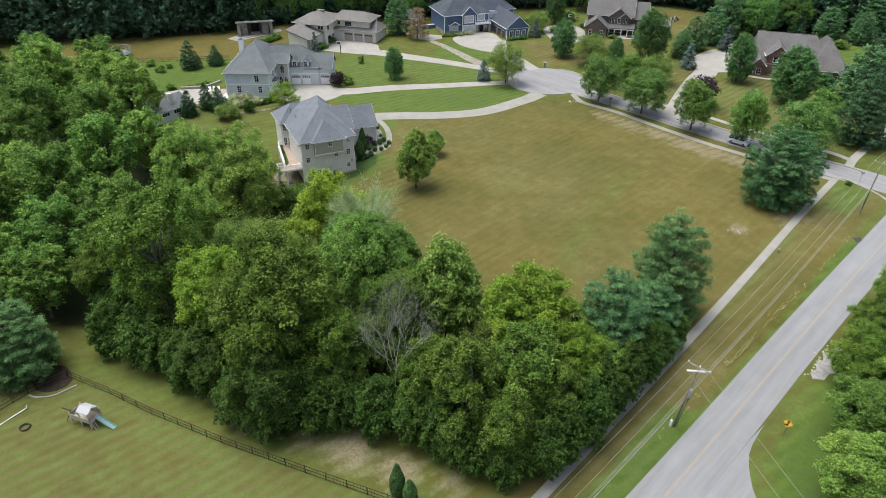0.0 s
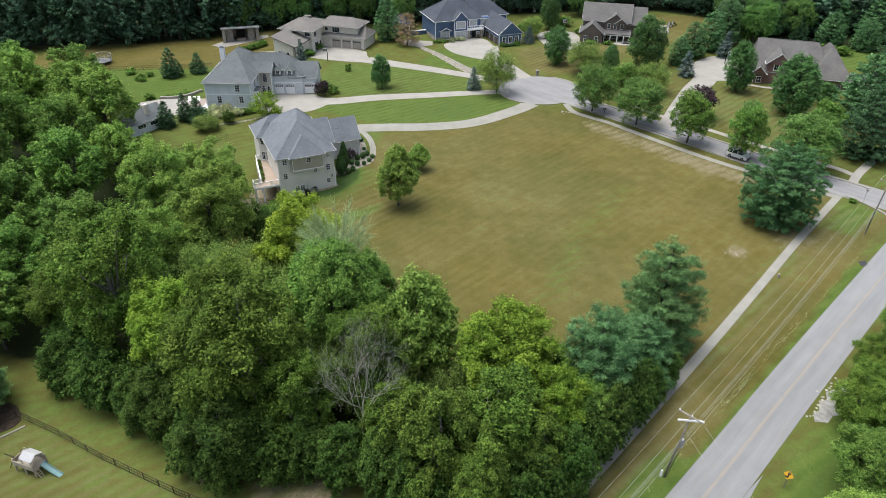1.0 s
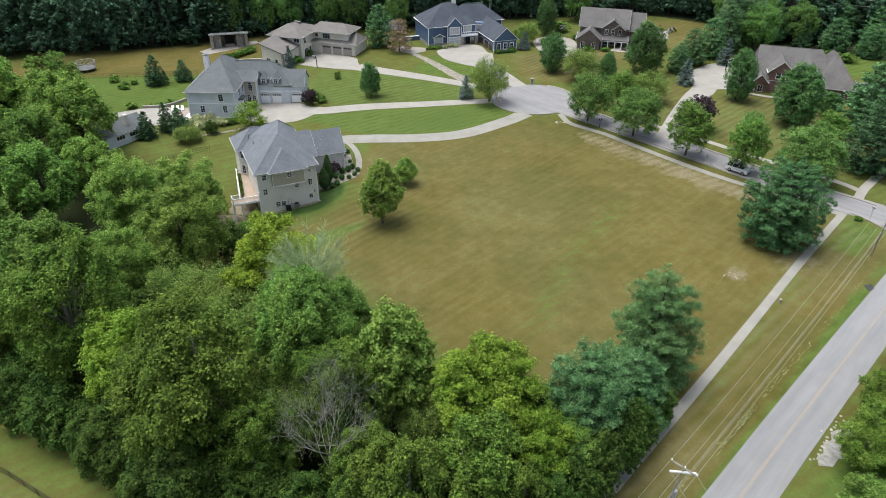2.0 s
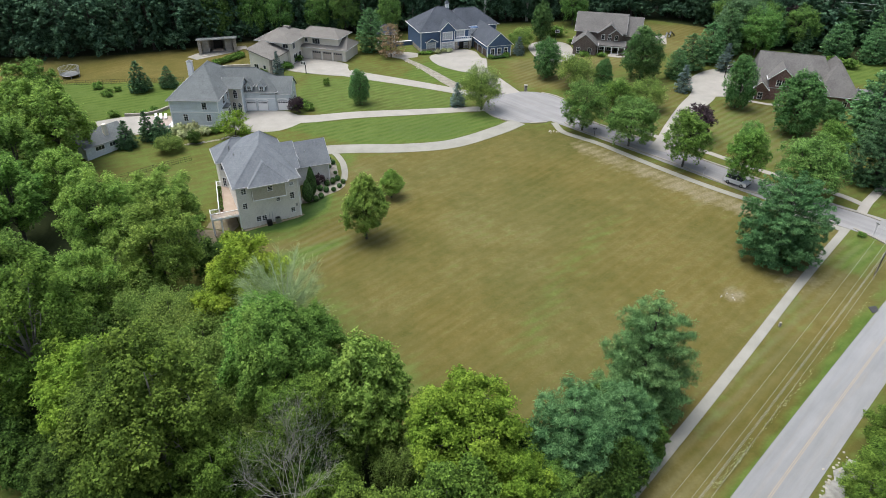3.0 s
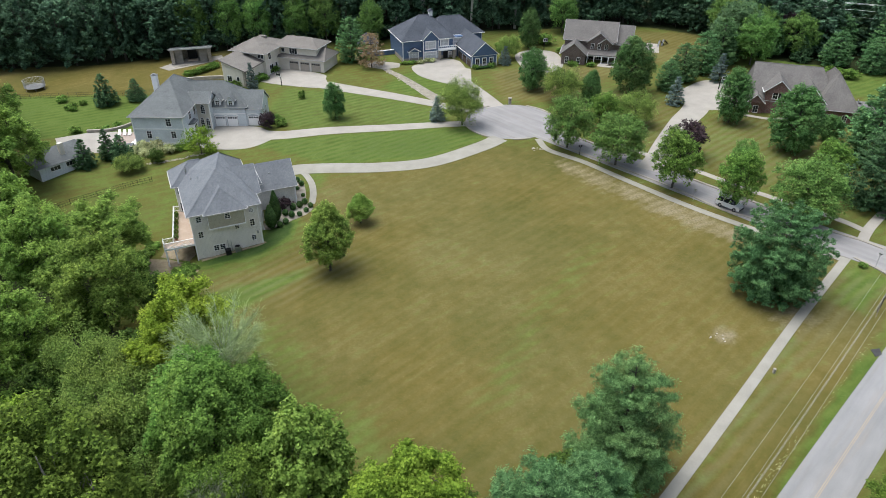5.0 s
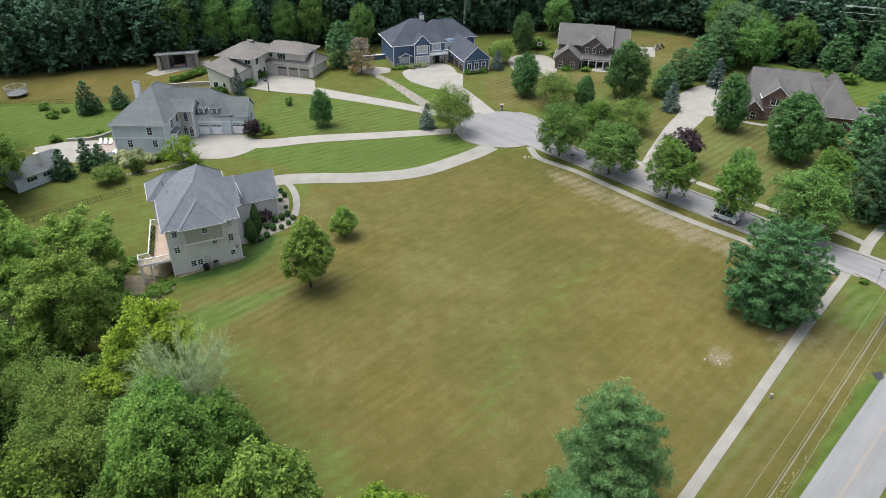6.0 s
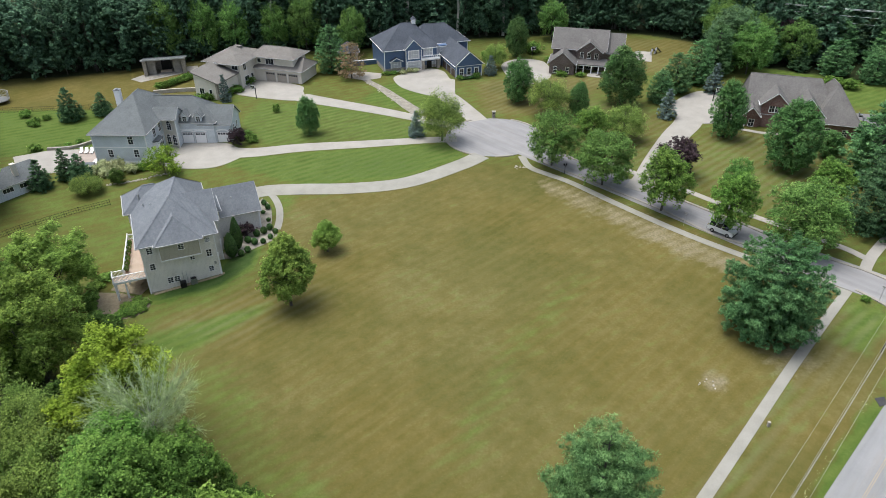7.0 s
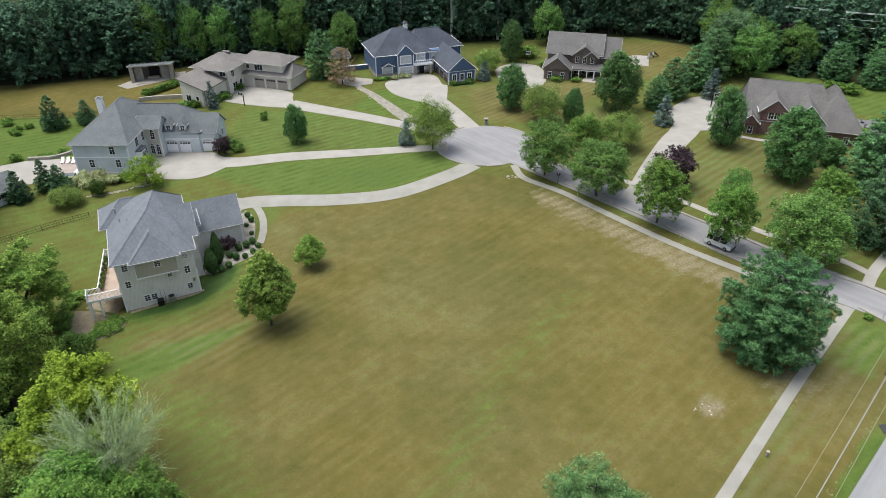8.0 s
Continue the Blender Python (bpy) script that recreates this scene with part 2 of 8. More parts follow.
ASHBARK = plain("pale_grey_bark", (0.085, 0.082, 0.07), (0.24, 0.232, 0.205), 2.0, 0.95, bump=0.03)
DEADWOOD = plain("dead_wood", (0.20, 0.20, 0.155), (0.36, 0.36, 0.29), 2.0, 0.9, bump=0.03)
PALEWOOD = plain("silver_wood", (0.32, 0.328, 0.288), (0.464, 0.464, 0.416), 2.0, 0.9, bump=0.02)
TWIG = leaf_material("grey_green_twigs", (0.25, 0.315, 0.13), (0.46, 0.55, 0.29), 0.25)
WHITE = plain("white_paint", (0.72, 0.72, 0.715), (0.82, 0.815, 0.8), 0.8, 0.5, bump=0.0)
BLACK = plain("black_metal", (0.01, 0.01, 0.01), (0.024, 0.024, 0.024), 2.0, 0.5, 0.3, bump=0.0)
STEEL = plain("grey_metal", (0.28, 0.288, 0.296), (0.4, 0.4, 0.4), 2.0, 0.4, 0.8, bump=0.0)
GLASS, _n, _l, _b = material("window_glass", 0.06)
_b.inputs["Base Color"].default_value, _b.inputs["Specular IOR Level"].default_value = (0.02, 0.025, 0.03, 1), 0.6
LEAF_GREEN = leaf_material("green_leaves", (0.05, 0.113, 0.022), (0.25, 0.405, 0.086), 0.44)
LEAF_OLIVE = leaf_material("olive_leaves", (0.028, 0.062, 0.009), (0.194, 0.296, 0.050), 0.34)
LEAF_YELLOW = leaf_material("yellow_green_leaves", (0.07, 0.13, 0.012), (0.272, 0.385, 0.052), 0.40)
LEAF_GOLD = leaf_material("golden_green_leaves", (0.12, 0.195, 0.016), (0.415, 0.565, 0.075), 0.45)
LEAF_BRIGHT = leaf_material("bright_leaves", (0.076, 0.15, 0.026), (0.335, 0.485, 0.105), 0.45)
LEAF_YOUNG = leaf_material("fresh_leaves", (0.08, 0.16, 0.026), (0.365, 0.53, 0.12), 0.46)
LEAF_DARK = leaf_material("dark_leaves", (0.036, 0.09, 0.026), (0.165, 0.30, 0.098), 0.4)
LEAF_WOOD = leaf_material("forest_leaves", (0.022, 0.06, 0.034), (0.145, 0.262, 0.145), 0.36)
NEEDLE_LIGHT = leaf_material("light_pine_needles", (0.045, 0.108, 0.038), (0.235, 0.39, 0.145), 0.35)
LEAF_SPRAY = leaf_material("bright_tipped_leaves", (0.018, 0.042, 0.007), (0.19, 0.285, 0.047), 0.28)
# Olive leaves with the shade of the wood's front put into the colour
LEAF_SHADE = leaf_material("shaded_olive_leaves", (0.013, 0.036, 0.007), (0.105, 0.178, 0.034), 0.25)
LEAF_MAPLE = leaf_material("maple_leaves", (0.052, 0.122, 0.03), (0.255, 0.43, 0.115), 0.44)
# Far trees: the bluish grey of distance haze is mixed into this leaf colour
LEAF_HAZE = leaf_material("hazed_green_leaves", (0.045, 0.098, 0.046), (0.205, 0.325, 0.155), 0.4)
LEAF_CLIPPED = leaf_material("clipped_evergreen_leaves", (0.014, 0.038, 0.012), (0.085, 0.16, 0.046), 0.2)
LEAF_PLUM = leaf_material("purple_leaves", (0.026, 0.018, 0.022), (0.075, 0.05, 0.056), 0.2)
LEAF_RUST = leaf_material("rust_needles", (0.16, 0.115, 0.065), (0.31, 0.22, 0.13), 0.2)
NEEDLE = leaf_material("pine_needles", (0.03, 0.086, 0.034), (0.19, 0.345, 0.135), 0.33)
LEAF_WILLOW = leaf_material("soft_olive_leaves", (0.08, 0.135, 0.03), (0.29, 0.405, 0.10), 0.43)
NEEDLE_DARK = leaf_material("dark_needles", (0.026, 0.07, 0.03), (0.13, 0.235, 0.105), 0.3)
NEEDLE_BLUE = leaf_material("blue_needles", (0.085, 0.13, 0.11), (0.235, 0.31, 0.275), 0.2)
FLOWER = leaf_material("cream_flowers", (0.24, 0.30, 0.10), (0.60, 0.60, 0.36), 0.25)


# ---- building blocks ----
class Geo:
    """Collects boxes, prisms and beams into one mesh."""

    def __init__(self):
        self.v, self.f = [], []

    def poly(self, pts):
        k = len(self.v)
        self.v += [tuple(p) for p in pts]
        self.f.append(tuple(range(k, k + len(pts))))
        return self

    def prism(self, pts, z0, z1):
        k, m = len(self.v), len(pts)
        self.v += [(x, y, z0) for x, y in pts] + [(x, y, z1) for x, y in pts]
        self.f += [tuple(range(k + m - 1, k - 1, -1)), tuple(range(k + m, k + 2 * m))]
        self.f += [(k + i, k + (i + 1) % m, k + m + (i + 1) % m, k + m + i) for i in range(m)]
        return self

    def box(self, x0, x1, y0, y1, z0, z1):
        return self.prism([(x0, y0), (x1, y0), (x1, y1), (x0, y1)], z0, z1)

    def beam(self, p, q, w, h):
        """A straight bar from p to q, w wide and h high."""
        p, q = Vector(p), Vector(q)
        d = (q - p).normalized()
        s = d.cross(Vector((0, 0, 1)))
        s = Vector((1, 0, 0)) if s.length < 1e-4 else s.normalized()
        t = s.cross(d)
        k = len(self.v)
        for e in (p, q):
            for a, b in ((-1, -1), (1, -1), (1, 1), (-1, 1)):
                self.v.append(tuple(e + s * (a * w / 2) + t * (b * h / 2)))
        self.f += [(k + 3, k + 2, k + 1, k), (k + 4, k + 5, k + 6, k + 7)]
        self.f += [(k + i, k + (i + 1) % 4, k + 4 + (i + 1) % 4, k + 4 + i) for i in range(4)]
        return self

    def tube(self, pts, radii, sides=8):
        """A round limb along pts."""
        k = len(self.v)
        pts = [Vector(p) for p in pts]
        for i, (p, r) in enumerate(zip(pts, radii)):
            d = (pts[min(i + 1, len(pts) - 1)] - pts[max(i - 1, 0)]).normalized()
            s = d.cross(Vector((0.3, 0.9, 0.2))).normalized()
            t = d.cross(s)
            for a in range(sides):
                g = 2 * math.pi * a / sides
                self.v.append(tuple(p + s * (r * math.cos(g)) + t * (r * math.sin(g))))
        for i in range(len(pts) - 1):
            for a in range(sides):
                b = (a + 1) % sides
                self.f.append((k + i * sides + a, k + i * sides + b, k + (i + 1) * sides + b, k + (i + 1) * sides + a))
        self.f.append(tuple(range(k, k + sides))[::-1])
        self.f.append(tuple(range(k + (len(pts) - 1) * sides, k + len(pts) * sides)))
        return self

    def mesh(self, name):
        me = bpy.data.meshes.new(name)
        me.from_pydata(self.v, [], self.f)
        me.update()
        return me


def part(name, geo, mat, parent=None, label="", smooth=False):
    me = geo if isinstance(geo, bpy.types.Mesh) else geo.mesh(name)
    if mat is not None and not me.materials:
        me.materials.append(mat)
    if smooth:
        me.shade_smooth()
    ob = new(name, me)
    ob.parent = parent
    return tagged(ob, label) if label else ob


def empty(name, m, label, category, group="", kind=""):
    ob = new(name)
    ob.empty_display_size = 0.3
    ob.matrix_world = m
    return tagged(ob, label, category, group, kind)


def spline(pts, step=1.0):
    """Points on a smooth line through pts, about a step apart."""
    out, p = [], [Vector((*q, 0)) for q in pts]
    p = [2 * p[0] - p[1]] + p + [2 * p[-1] - p[-2]]
    for i in range(1, len(p) - 2):
        n = max(1, int((p[i + 1] - p[i]).length / step))
        for j in range(n):
            t = j / n
            out.append(0.5 * (2 * p[i] + (p[i + 1] - p[i - 1]) * t + (2 * p[i - 1] - 5 * p[i] + 4 * p[i + 1] - p[i + 2]) * t ** 2
                              + (3 * p[i] - p[i - 1] - 3 * p[i + 1] + p[i + 2]) * t ** 3))
    out.append(p[-2])
    return out


# ---- the lie of the land ----
def land(x, y):
    return 0.017 * (x - 20) + 0.0065 * (y - 120) - 3.4 * math.exp(-(((x + 42) / 32) ** 2 + ((y - 80) / 45) ** 2))


def ribbon(name, pts, width, mat, lift=0.04, label="", category="", deep=0.25, step=1.0, crown=0.0):
    """A paved strip laid along pts; width is one number or one at each end."""
    line = spline(pts, step)
    w0, w1 = width if isinstance(width, tuple) else (width, width)
    g, k = Geo(), len(line)
    for i, p in enumerate(line):
        d = (line[min(i + 1, k - 1)] - line[max(i - 1, 0)]).normalized()
        s = Vector((-d.y, d.x, 0))
        w = w0 + (w1 - w0) * i / (k - 1)
        for a, h in ((-0.5, -deep), (-0.5, lift), (0, lift + crown), (0.5, lift), (0.5, -deep)):
            q = p + s * (a * w)
            g.v.append((q.x, q.y, land(q.x, q.y) + h))
    for i in range(k - 1):
        for a in range(4):
            g.f.append((5 * i + a, 5 * i + a + 1, 5 * i + a + 6, 5 * i + a + 5))
    g.f += [(4, 3, 2, 1, 0), tuple(5 * (k - 1) + a for a in range(5))]
    ob = part(name, g, mat)
    return tagged(ob, label, category, kind="structure")


def slab(name, pts, mat, lift=0.045, label="", category="", deep=0.25, smooth_edge=True):
    """A paved area inside the outline pts."""
    line = [(p.x, p.y) for p in spline(list(pts) + [pts[0]], 1.0)[:-1]] if smooth_edge else pts
    bm = bmesh.new()
    vs = [bm.verts.new((x, y, 0)) for x, y in line]
    f = bm.faces.new(vs)
    bmesh.ops.triangulate(bm, faces=[f])
    ext = bmesh.ops.extrude_face_region(bm, geom=bm.faces[:])
    low = {v for v in ext["geom"] if isinstance(v, bmesh.types.BMVert)}
    for v in bm.verts:
        v.co.z = land(v.co.x, v.co.y) + (lift if v in low else -deep)
    bmesh.ops.recalc_face_normals(bm, faces=bm.faces[:])
    me = bpy.data.meshes.new(name)
    bm.to_mesh(me)
    bm.free()
    return tagged(part(name, me, mat), label, category, kind="structure")


# ---- ground ----
def inside(px, py, poly):
    """How far each point lies inside the outline, in metres (negative outside)."""
    d = np.full(px.shape, 1e9)
    c = np.zeros(px.shape, bool)
    for (x0, y0), (x1, y1) in zip(poly, poly[1:] + poly[:1]):
        dx, dy = x1 - x0, y1 - y0
        t = np.clip(((px - x0) * dx + (py - y0) * dy) / (dx * dx + dy * dy), 0, 1)
        d = np.minimum(d, np.hypot(px - x0 - t * dx, py - y0 - t * dy))
        c ^= ((y0 > py) != (y1 > py)) & (px < (x1 - x0) * (py - y0) / (dy if dy else 1e-9) + x0)
    return np.where(c, d, -d)


LAWNS = [  # green share, softness, outline
    (0.21, 2.5, [(34, 153), (75, 112), (52, 90), (25, 62), (-10, 75), (-22, 108), (-14, 119), (-8, 142), (10, 146), (24, 155)]),
    (0.42, 7.0, [(-24, 101), (-18, 108), (-9, 98), (2, 83), (14, 70), (17, 62), (6, 70), (-8, 82), (-18, 93)]),
    (0.95, 2.5, [(-22, 101), (-15, 104), (-8, 109.5), (-6, 112.5), (-14, 109.5), (-22, 106)]),
    (0.5, 2.0, [(-24.5, 111), (-12, 112.5), (-7.2, 121.5), (-9.5, 127), (-16, 121)]), (1.75, 1.6, [(-24.8, 115.2), (-24.4, 114.0), (-15.4, 116.6), (-12.2, 121.4), (-11.4, 127.2), (-15.6, 124.2), (-16.6, 119.2)]),
    (0.2, 8.0, [(20, 112), (30, 130), (38, 140), (44, 134), (34, 112)]),
    (0.43, 3.5, [(16, 80), (21, 84), (26, 95), (32, 105), (40, 118), (36, 118), (27, 105), (21, 95)]),
    (0.54, 5.0, [(-13, 99), (-7, 86), (8, 72), (12, 74), (-2, 88), (-8, 98)]),
    (0.95, 1.5, [(-27, 158), (-8, 148), (10, 150), (21, 158), (20, 165), (0, 163), (-20, 160)]),
    (0.72, 2.0, [(14, 168), (14, 176), (-8, 187), (-26, 191), (-27, 170), (-18, 165)]),
    (0.92, 2.0, [(-110, 160), (-55, 163), (-52, 187), (-110, 187)]),
    (0.12, 3.0, [(-110, 189), (-60, 189), (-45, 197), (-44, 226), (-110, 208)]),
    (0.75, 2.0, [(-2, 192), (6, 186), (20, 182), (20, 200), (4, 204)]),
    (0.25, 3.0, [(28, 182), (44, 180), (60, 205), (44, 207), (26, 203)]),
    (0.45, 3.0, [(45, 160), (58, 150), (68, 170), (64, 184), (50, 190), (40, 178)]),
    (0.47, 2.5, [(62, 146), (80, 126), (100, 150), (90, 165), (76, 172), (66, 162)]),
    (0.75, 3.0, [(90, 190), (130, 175), (140, 200), (100, 214)]),
    (0.25, 2.5, [(68, 208), (92, 215), (92, 238), (66, 240)]),
    (0.1, 2.0, [(-6, 30), (74, 111), (80, 106), (20, 45), (6, 30)]),
    (0.95, 2.0, [(6, 33), (14, 43), (27, 56.5), (31, 53.5), (14, 36)]),
    (0.28, 1.2, [(36, 69), (60, 95), (62.5, 92.5), (40, 68)]), (0.55, 1.0, [(35.6, 69.4), (58.2, 94.4), (59, 93.6), (36.6, 68.6)]),
    (0.75, 2.5, [(66, 102), (74, 111), (78, 107), (70, 99)]),
    (1.05, 1.0, [(13.4, 38.4), (34.2, 58.6), (65.2, 90.2), (66.4, 89.2), (35.4, 57.4), (14.6, 37.2)]),
    (1.12, 2.0, [(30, 30), (36, 48), (70, 82), (130, 120), (130, 30)]),
    (0.45, 4.0, [(-90, 20), (-60, 62), (-47, 65), (-8, 44), (6, 30)]),
]
SOILS = [(0.75, 2.0, 49.5, 94.8), (0.6, 4.5, 60, 100), (0.5, 2.0, 44, 141), (0.5, 2.5, 51, 134.5), (0.45, 2.5, 57, 128), (0.75, 3.4, -4, 48),
         (0.7, 4.0, -9, 50.6), (0.6, 2.6, 1.5, 46), (0.55, 3.0, -14, 52.4), (0.5, 3.0, -22, 56), (0.45, 4.0, 42, 190), (0.6, 2.0, -27, 112), (0.5, 4.0, -44, 214), (0.5, 2.5, 3, 44)] + [(0.58 + 0.1 * (k % 3 == 1), 3.6 + 0.8 * (k % 4 == 2), 36.3 + 1.5 * k, 146.6 - 1.68 * k) for k in range(17)]
STRIPED = [  # mown yards with straw-coloured rows: share, outline
    (1.0, [(62, 146), (80, 126), (100, 150), (90, 165), (76, 172), (66, 162)]), (0.8, [(45, 160), (58, 150), (68, 170), (64, 184), (50, 190), (40, 178)]),
    (0.9, [(28, 182), (44, 180), (60, 205), (44, 207), (26, 203)]), (0.4, [(14, 168), (14, 176), (-8, 187), (-26, 191), (-27, 170), (-18, 165)]),
    (0.3, [(-27, 158), (-8, 148), (10, 150), (21, 158), (20, 165), (0, 163), (-20, 160)]), (0.6, [(68, 208), (92, 215), (92, 238), (66, 240)]),
    (0.55, [(-90, 20), (-60, 62), (-47, 65), (-8, 44), (6, 30)]), (0.9, [(8, 44), (72, 110), (77, 106), (60, 92), (20, 46)]),
    (0.22, [(34, 153), (75, 112), (52, 90), (25, 62), (-10, 75), (-22, 108), (-8, 142), (10, 146)]), (0.8, [(-23, 108), (-9, 103), (3, 114), (-6, 122), (-14, 114)]),
]
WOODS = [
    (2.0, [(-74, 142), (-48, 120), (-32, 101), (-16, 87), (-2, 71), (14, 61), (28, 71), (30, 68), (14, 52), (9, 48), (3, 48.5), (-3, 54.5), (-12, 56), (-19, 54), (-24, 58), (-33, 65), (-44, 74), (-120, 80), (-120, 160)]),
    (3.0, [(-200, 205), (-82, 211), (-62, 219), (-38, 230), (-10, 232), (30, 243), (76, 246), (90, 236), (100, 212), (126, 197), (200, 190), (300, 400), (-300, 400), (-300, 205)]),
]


def axis(lo, hi, step, far):
    a, s = list(np.arange(lo, hi + 0.1, step)), step
    while a[-1] < far:
        s *= 1.35
        a.append(a[-1] + s)
    s = step
    while a[0] > -far:
        s *= 1.35
        a.insert(0, a[0] - s)
    return np.array(a)


def build_ground():
    xs, ys = axis(-110, 130, 1.5, 2600), axis(20, 250, 1.5, 2600)
    px, py = np.meshgrid(xs, ys)
    pz = 0.017 * (np.clip(px, -160, 200) - 20) + 0.0065 * (np.clip(py, -50, 300) - 120) - 3.4 * np.exp(-(((px + 42) / 32) ** 2 + ((py - 80) / 45) ** 2))
    w, h = len(xs), len(ys)
    turf = np.zeros((h, w, 4))
    turf[..., 0] = 0.5
    for value, soft, poly in LAWNS:
        k = np.clip(inside(px, py, poly) / soft + 0.5, 0, 1)
        turf[..., 0] = turf[..., 0] * (1 - k) + value * k
    for value, poly in STRIPED:
        turf[..., 3] = np.maximum(turf[..., 3], value * np.clip(inside(px, py, poly) / 3 + 0.5, 0, 1))
    for value, r, x, y in SOILS:
        turf[..., 1] = np.maximum(turf[..., 1], value * np.exp(-((px - x) ** 2 + (py - y) ** 2) / r ** 2))
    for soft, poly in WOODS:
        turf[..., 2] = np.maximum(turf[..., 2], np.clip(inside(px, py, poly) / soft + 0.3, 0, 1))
    idx = np.arange(w * h).reshape(h, w)
    quads = np.stack([idx[:-1, :-1], idx[:-1, 1:], idx[1:, 1:], idx[1:, :-1]], -1).reshape(-1, 4)
    me = bpy.data.meshes.new("ground")
    me.from_pydata(np.stack([px, py, pz], -1).reshape(-1, 3).tolist(), [], quads.tolist())
    me.update()
    at = me.color_attributes.new("turf", "FLOAT_COLOR", "POINT")
    at.data.foreach_set("color", turf.reshape(-1))
    me.shade_smooth()
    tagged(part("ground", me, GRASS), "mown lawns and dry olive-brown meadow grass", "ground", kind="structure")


build_ground()

# ---- roads, walks and drives ----
ribbon("main_road", [(-120.2, -95.8), (-40.2, -17.3), (21.8, 42.4), (47.3, 67.5), (72.3, 91.7), (149.8, 166.2), (300, 310)], 5.5, ASPHALT, 0.03,
       "pale grey worn asphalt country road", "road", crown=0.06)
slab("side_road", [(15.1, 32.0), (23.5, 40.2), (30.7, 47.2), (35.0, 51.4), (36.9, 53.0), (36.0, 52.0), (34.6, 50.4), (33.6, 48.9), (33.0, 47.4), (32.6, 46.0), (32.3, 44.6), (32.2, 43.2), (33.0, 40.2), (38, 33), (60, 18), (56, 6), (30, 22), (14.4, 31.0)], ASPHALT, 0.022, "pale grey asphalt side road joining the country road", "road", smooth_edge=False)
ribbon("cul_de_sac_street", [(84, 108.5), (79.5, 113.2), (72, 120.5), (63.6, 130), (52.5, 142.5), (43, 153), (38, 158.5), (34, 163)], (7.5, 6.6), STREET, 0.034,
       "grey asphalt residential street with concrete kerbs", "road")
CUL = (28.2, 168.6, 10.0)
slab("turning_circle", [(CUL[0] + CUL[2] * math.cos(a * math.pi / 12), CUL[1] + CUL[2] * math.sin(a * math.pi / 12)) for a in range(24)], STREET, 0.04,
     "round grey asphalt turning circle", "road")
ribbon("main_sidewalk", [(-30, 1.5), (11.6, 44.9), (33.4, 68.1), (47.0, 83.0), (60.2, 97.7), (72.3, 110.6), (74.4, 112.8)], 1.25, CONCRETE, 0.05,
       "straight concrete footpath beside the country road", "footpath")
ribbon("north_sidewalk", [(33.1, 158.6), (34.2, 153.6), (37.5, 150.2), (41.2, 146.7), (49, 137), (56, 128.9), (62.6, 122.4), (73.5, 112.6)], 1.4, CONCRETE, 0.052,
       "concrete footpath along the meadow edge", "footpath")
ribbon("far_sidewalk", [(46, 159.5), (54, 150), (61.2, 142.9), (64.1, 139.6), (68.5, 134.7), (78.5, 124.7), (81.2, 120.8)], 1.4, PALE, 0.05,
       "concrete footpath across the street", "footpath")
ribbon("crossing_walk", [(79.3, 117.6), (81.5, 120.4), (86, 125), (110, 148), (160, 198)], 1.6, PALE, 0.056, "concrete footpath running on beside the country road", "footpath")
ribbon("drive_grey_house", [(25.2, 159.2), (20.6, 154.7), (10.9, 147.9), (1, 145.9), (-9, 145.9), (-15.6, 145.3), (-19, 142)], (4.0, 4.2), CONCRETE, 0.048,
       "curving concrete driveway", "driveway")
ribbon("drive_blue_grey_house", [(20.5, 167.4), (13.8, 167.0), (1.3, 165.5), (-11.3, 164.2), (-20, 162.3), (-24, 162)], (2.8, 4.4), PALE, 0.048, "pale concrete driveway", "driveway")
slab("drive_court_blue_grey", [(-22, 164.3), (-24.6, 164.6), (-28.5, 167.2), (-38.5, 166.6), (-38.4, 158), (-33.5, 155.4), (-27.1, 155.6), (-22.9, 160)], PALE, 0.052,
     "pale concrete parking court before the garage", "driveway")
ribbon("drive_stucco_house", [(19, 174.5), (13.7, 178.2), (2.4, 184.5), (-10, 190.5), (-17, 194)], (2.8, 5.0), PALE, 0.048, "pale concrete driveway", "driveway")
slab("drive_court_stucco", [(-15.5, 193), (-17, 198), (-18.6, 202.4), (-30.4, 207.4), (-34, 199), (-32.7, 196.3), (-25.2, 193.3), (-18.2, 191.6)], PALE, 0.052,
     "pale concrete parking court", "driveway")
ribbon("drive_navy_house", [(25.4, 177.4), (22.3, 185), (19, 192.5), (17, 196)], (4.4, 5.0), PALE, 0.048, "pale concrete driveway", "driveway")
slab("drive_court_navy", [(20.4, 193), (15.5, 193.2), (8, 199), (4.9, 206), (6, 209.5), (13.2, 214.6), (17.6, 212.4), (19.4, 206), (20.6, 205.4)], PALE, 0.052,
     "pale concrete forecourt", "driveway")
ribbon("drive_brick_house", [(52, 143.6), (55, 148), (59.5, 156.3), (66, 167.4), (70.5, 174), (73.5, 180)], (4.4, 6.0), PALE, 0.048, "pale concrete driveway", "driveway")
slab("drive_court_brick", [(71, 174), (78.5, 174.6), (84.7, 180), (85.5, 190), (80, 194.4), (72.4, 188.4), (69.4, 182)], PALE, 0.052, "pale concrete parking court with a basketball hoop", "driveway")
slab("drive_gable_house", [(36.4, 200.4), (40.5, 201.5), (44.4, 204.6), (46.0, 210.4), (45.0, 219.5), (38.6, 222), (33.6, 217.4), (34.2, 207.6)], PALE, 0.046, "pale concrete driveway beside the gabled house", "driveway")
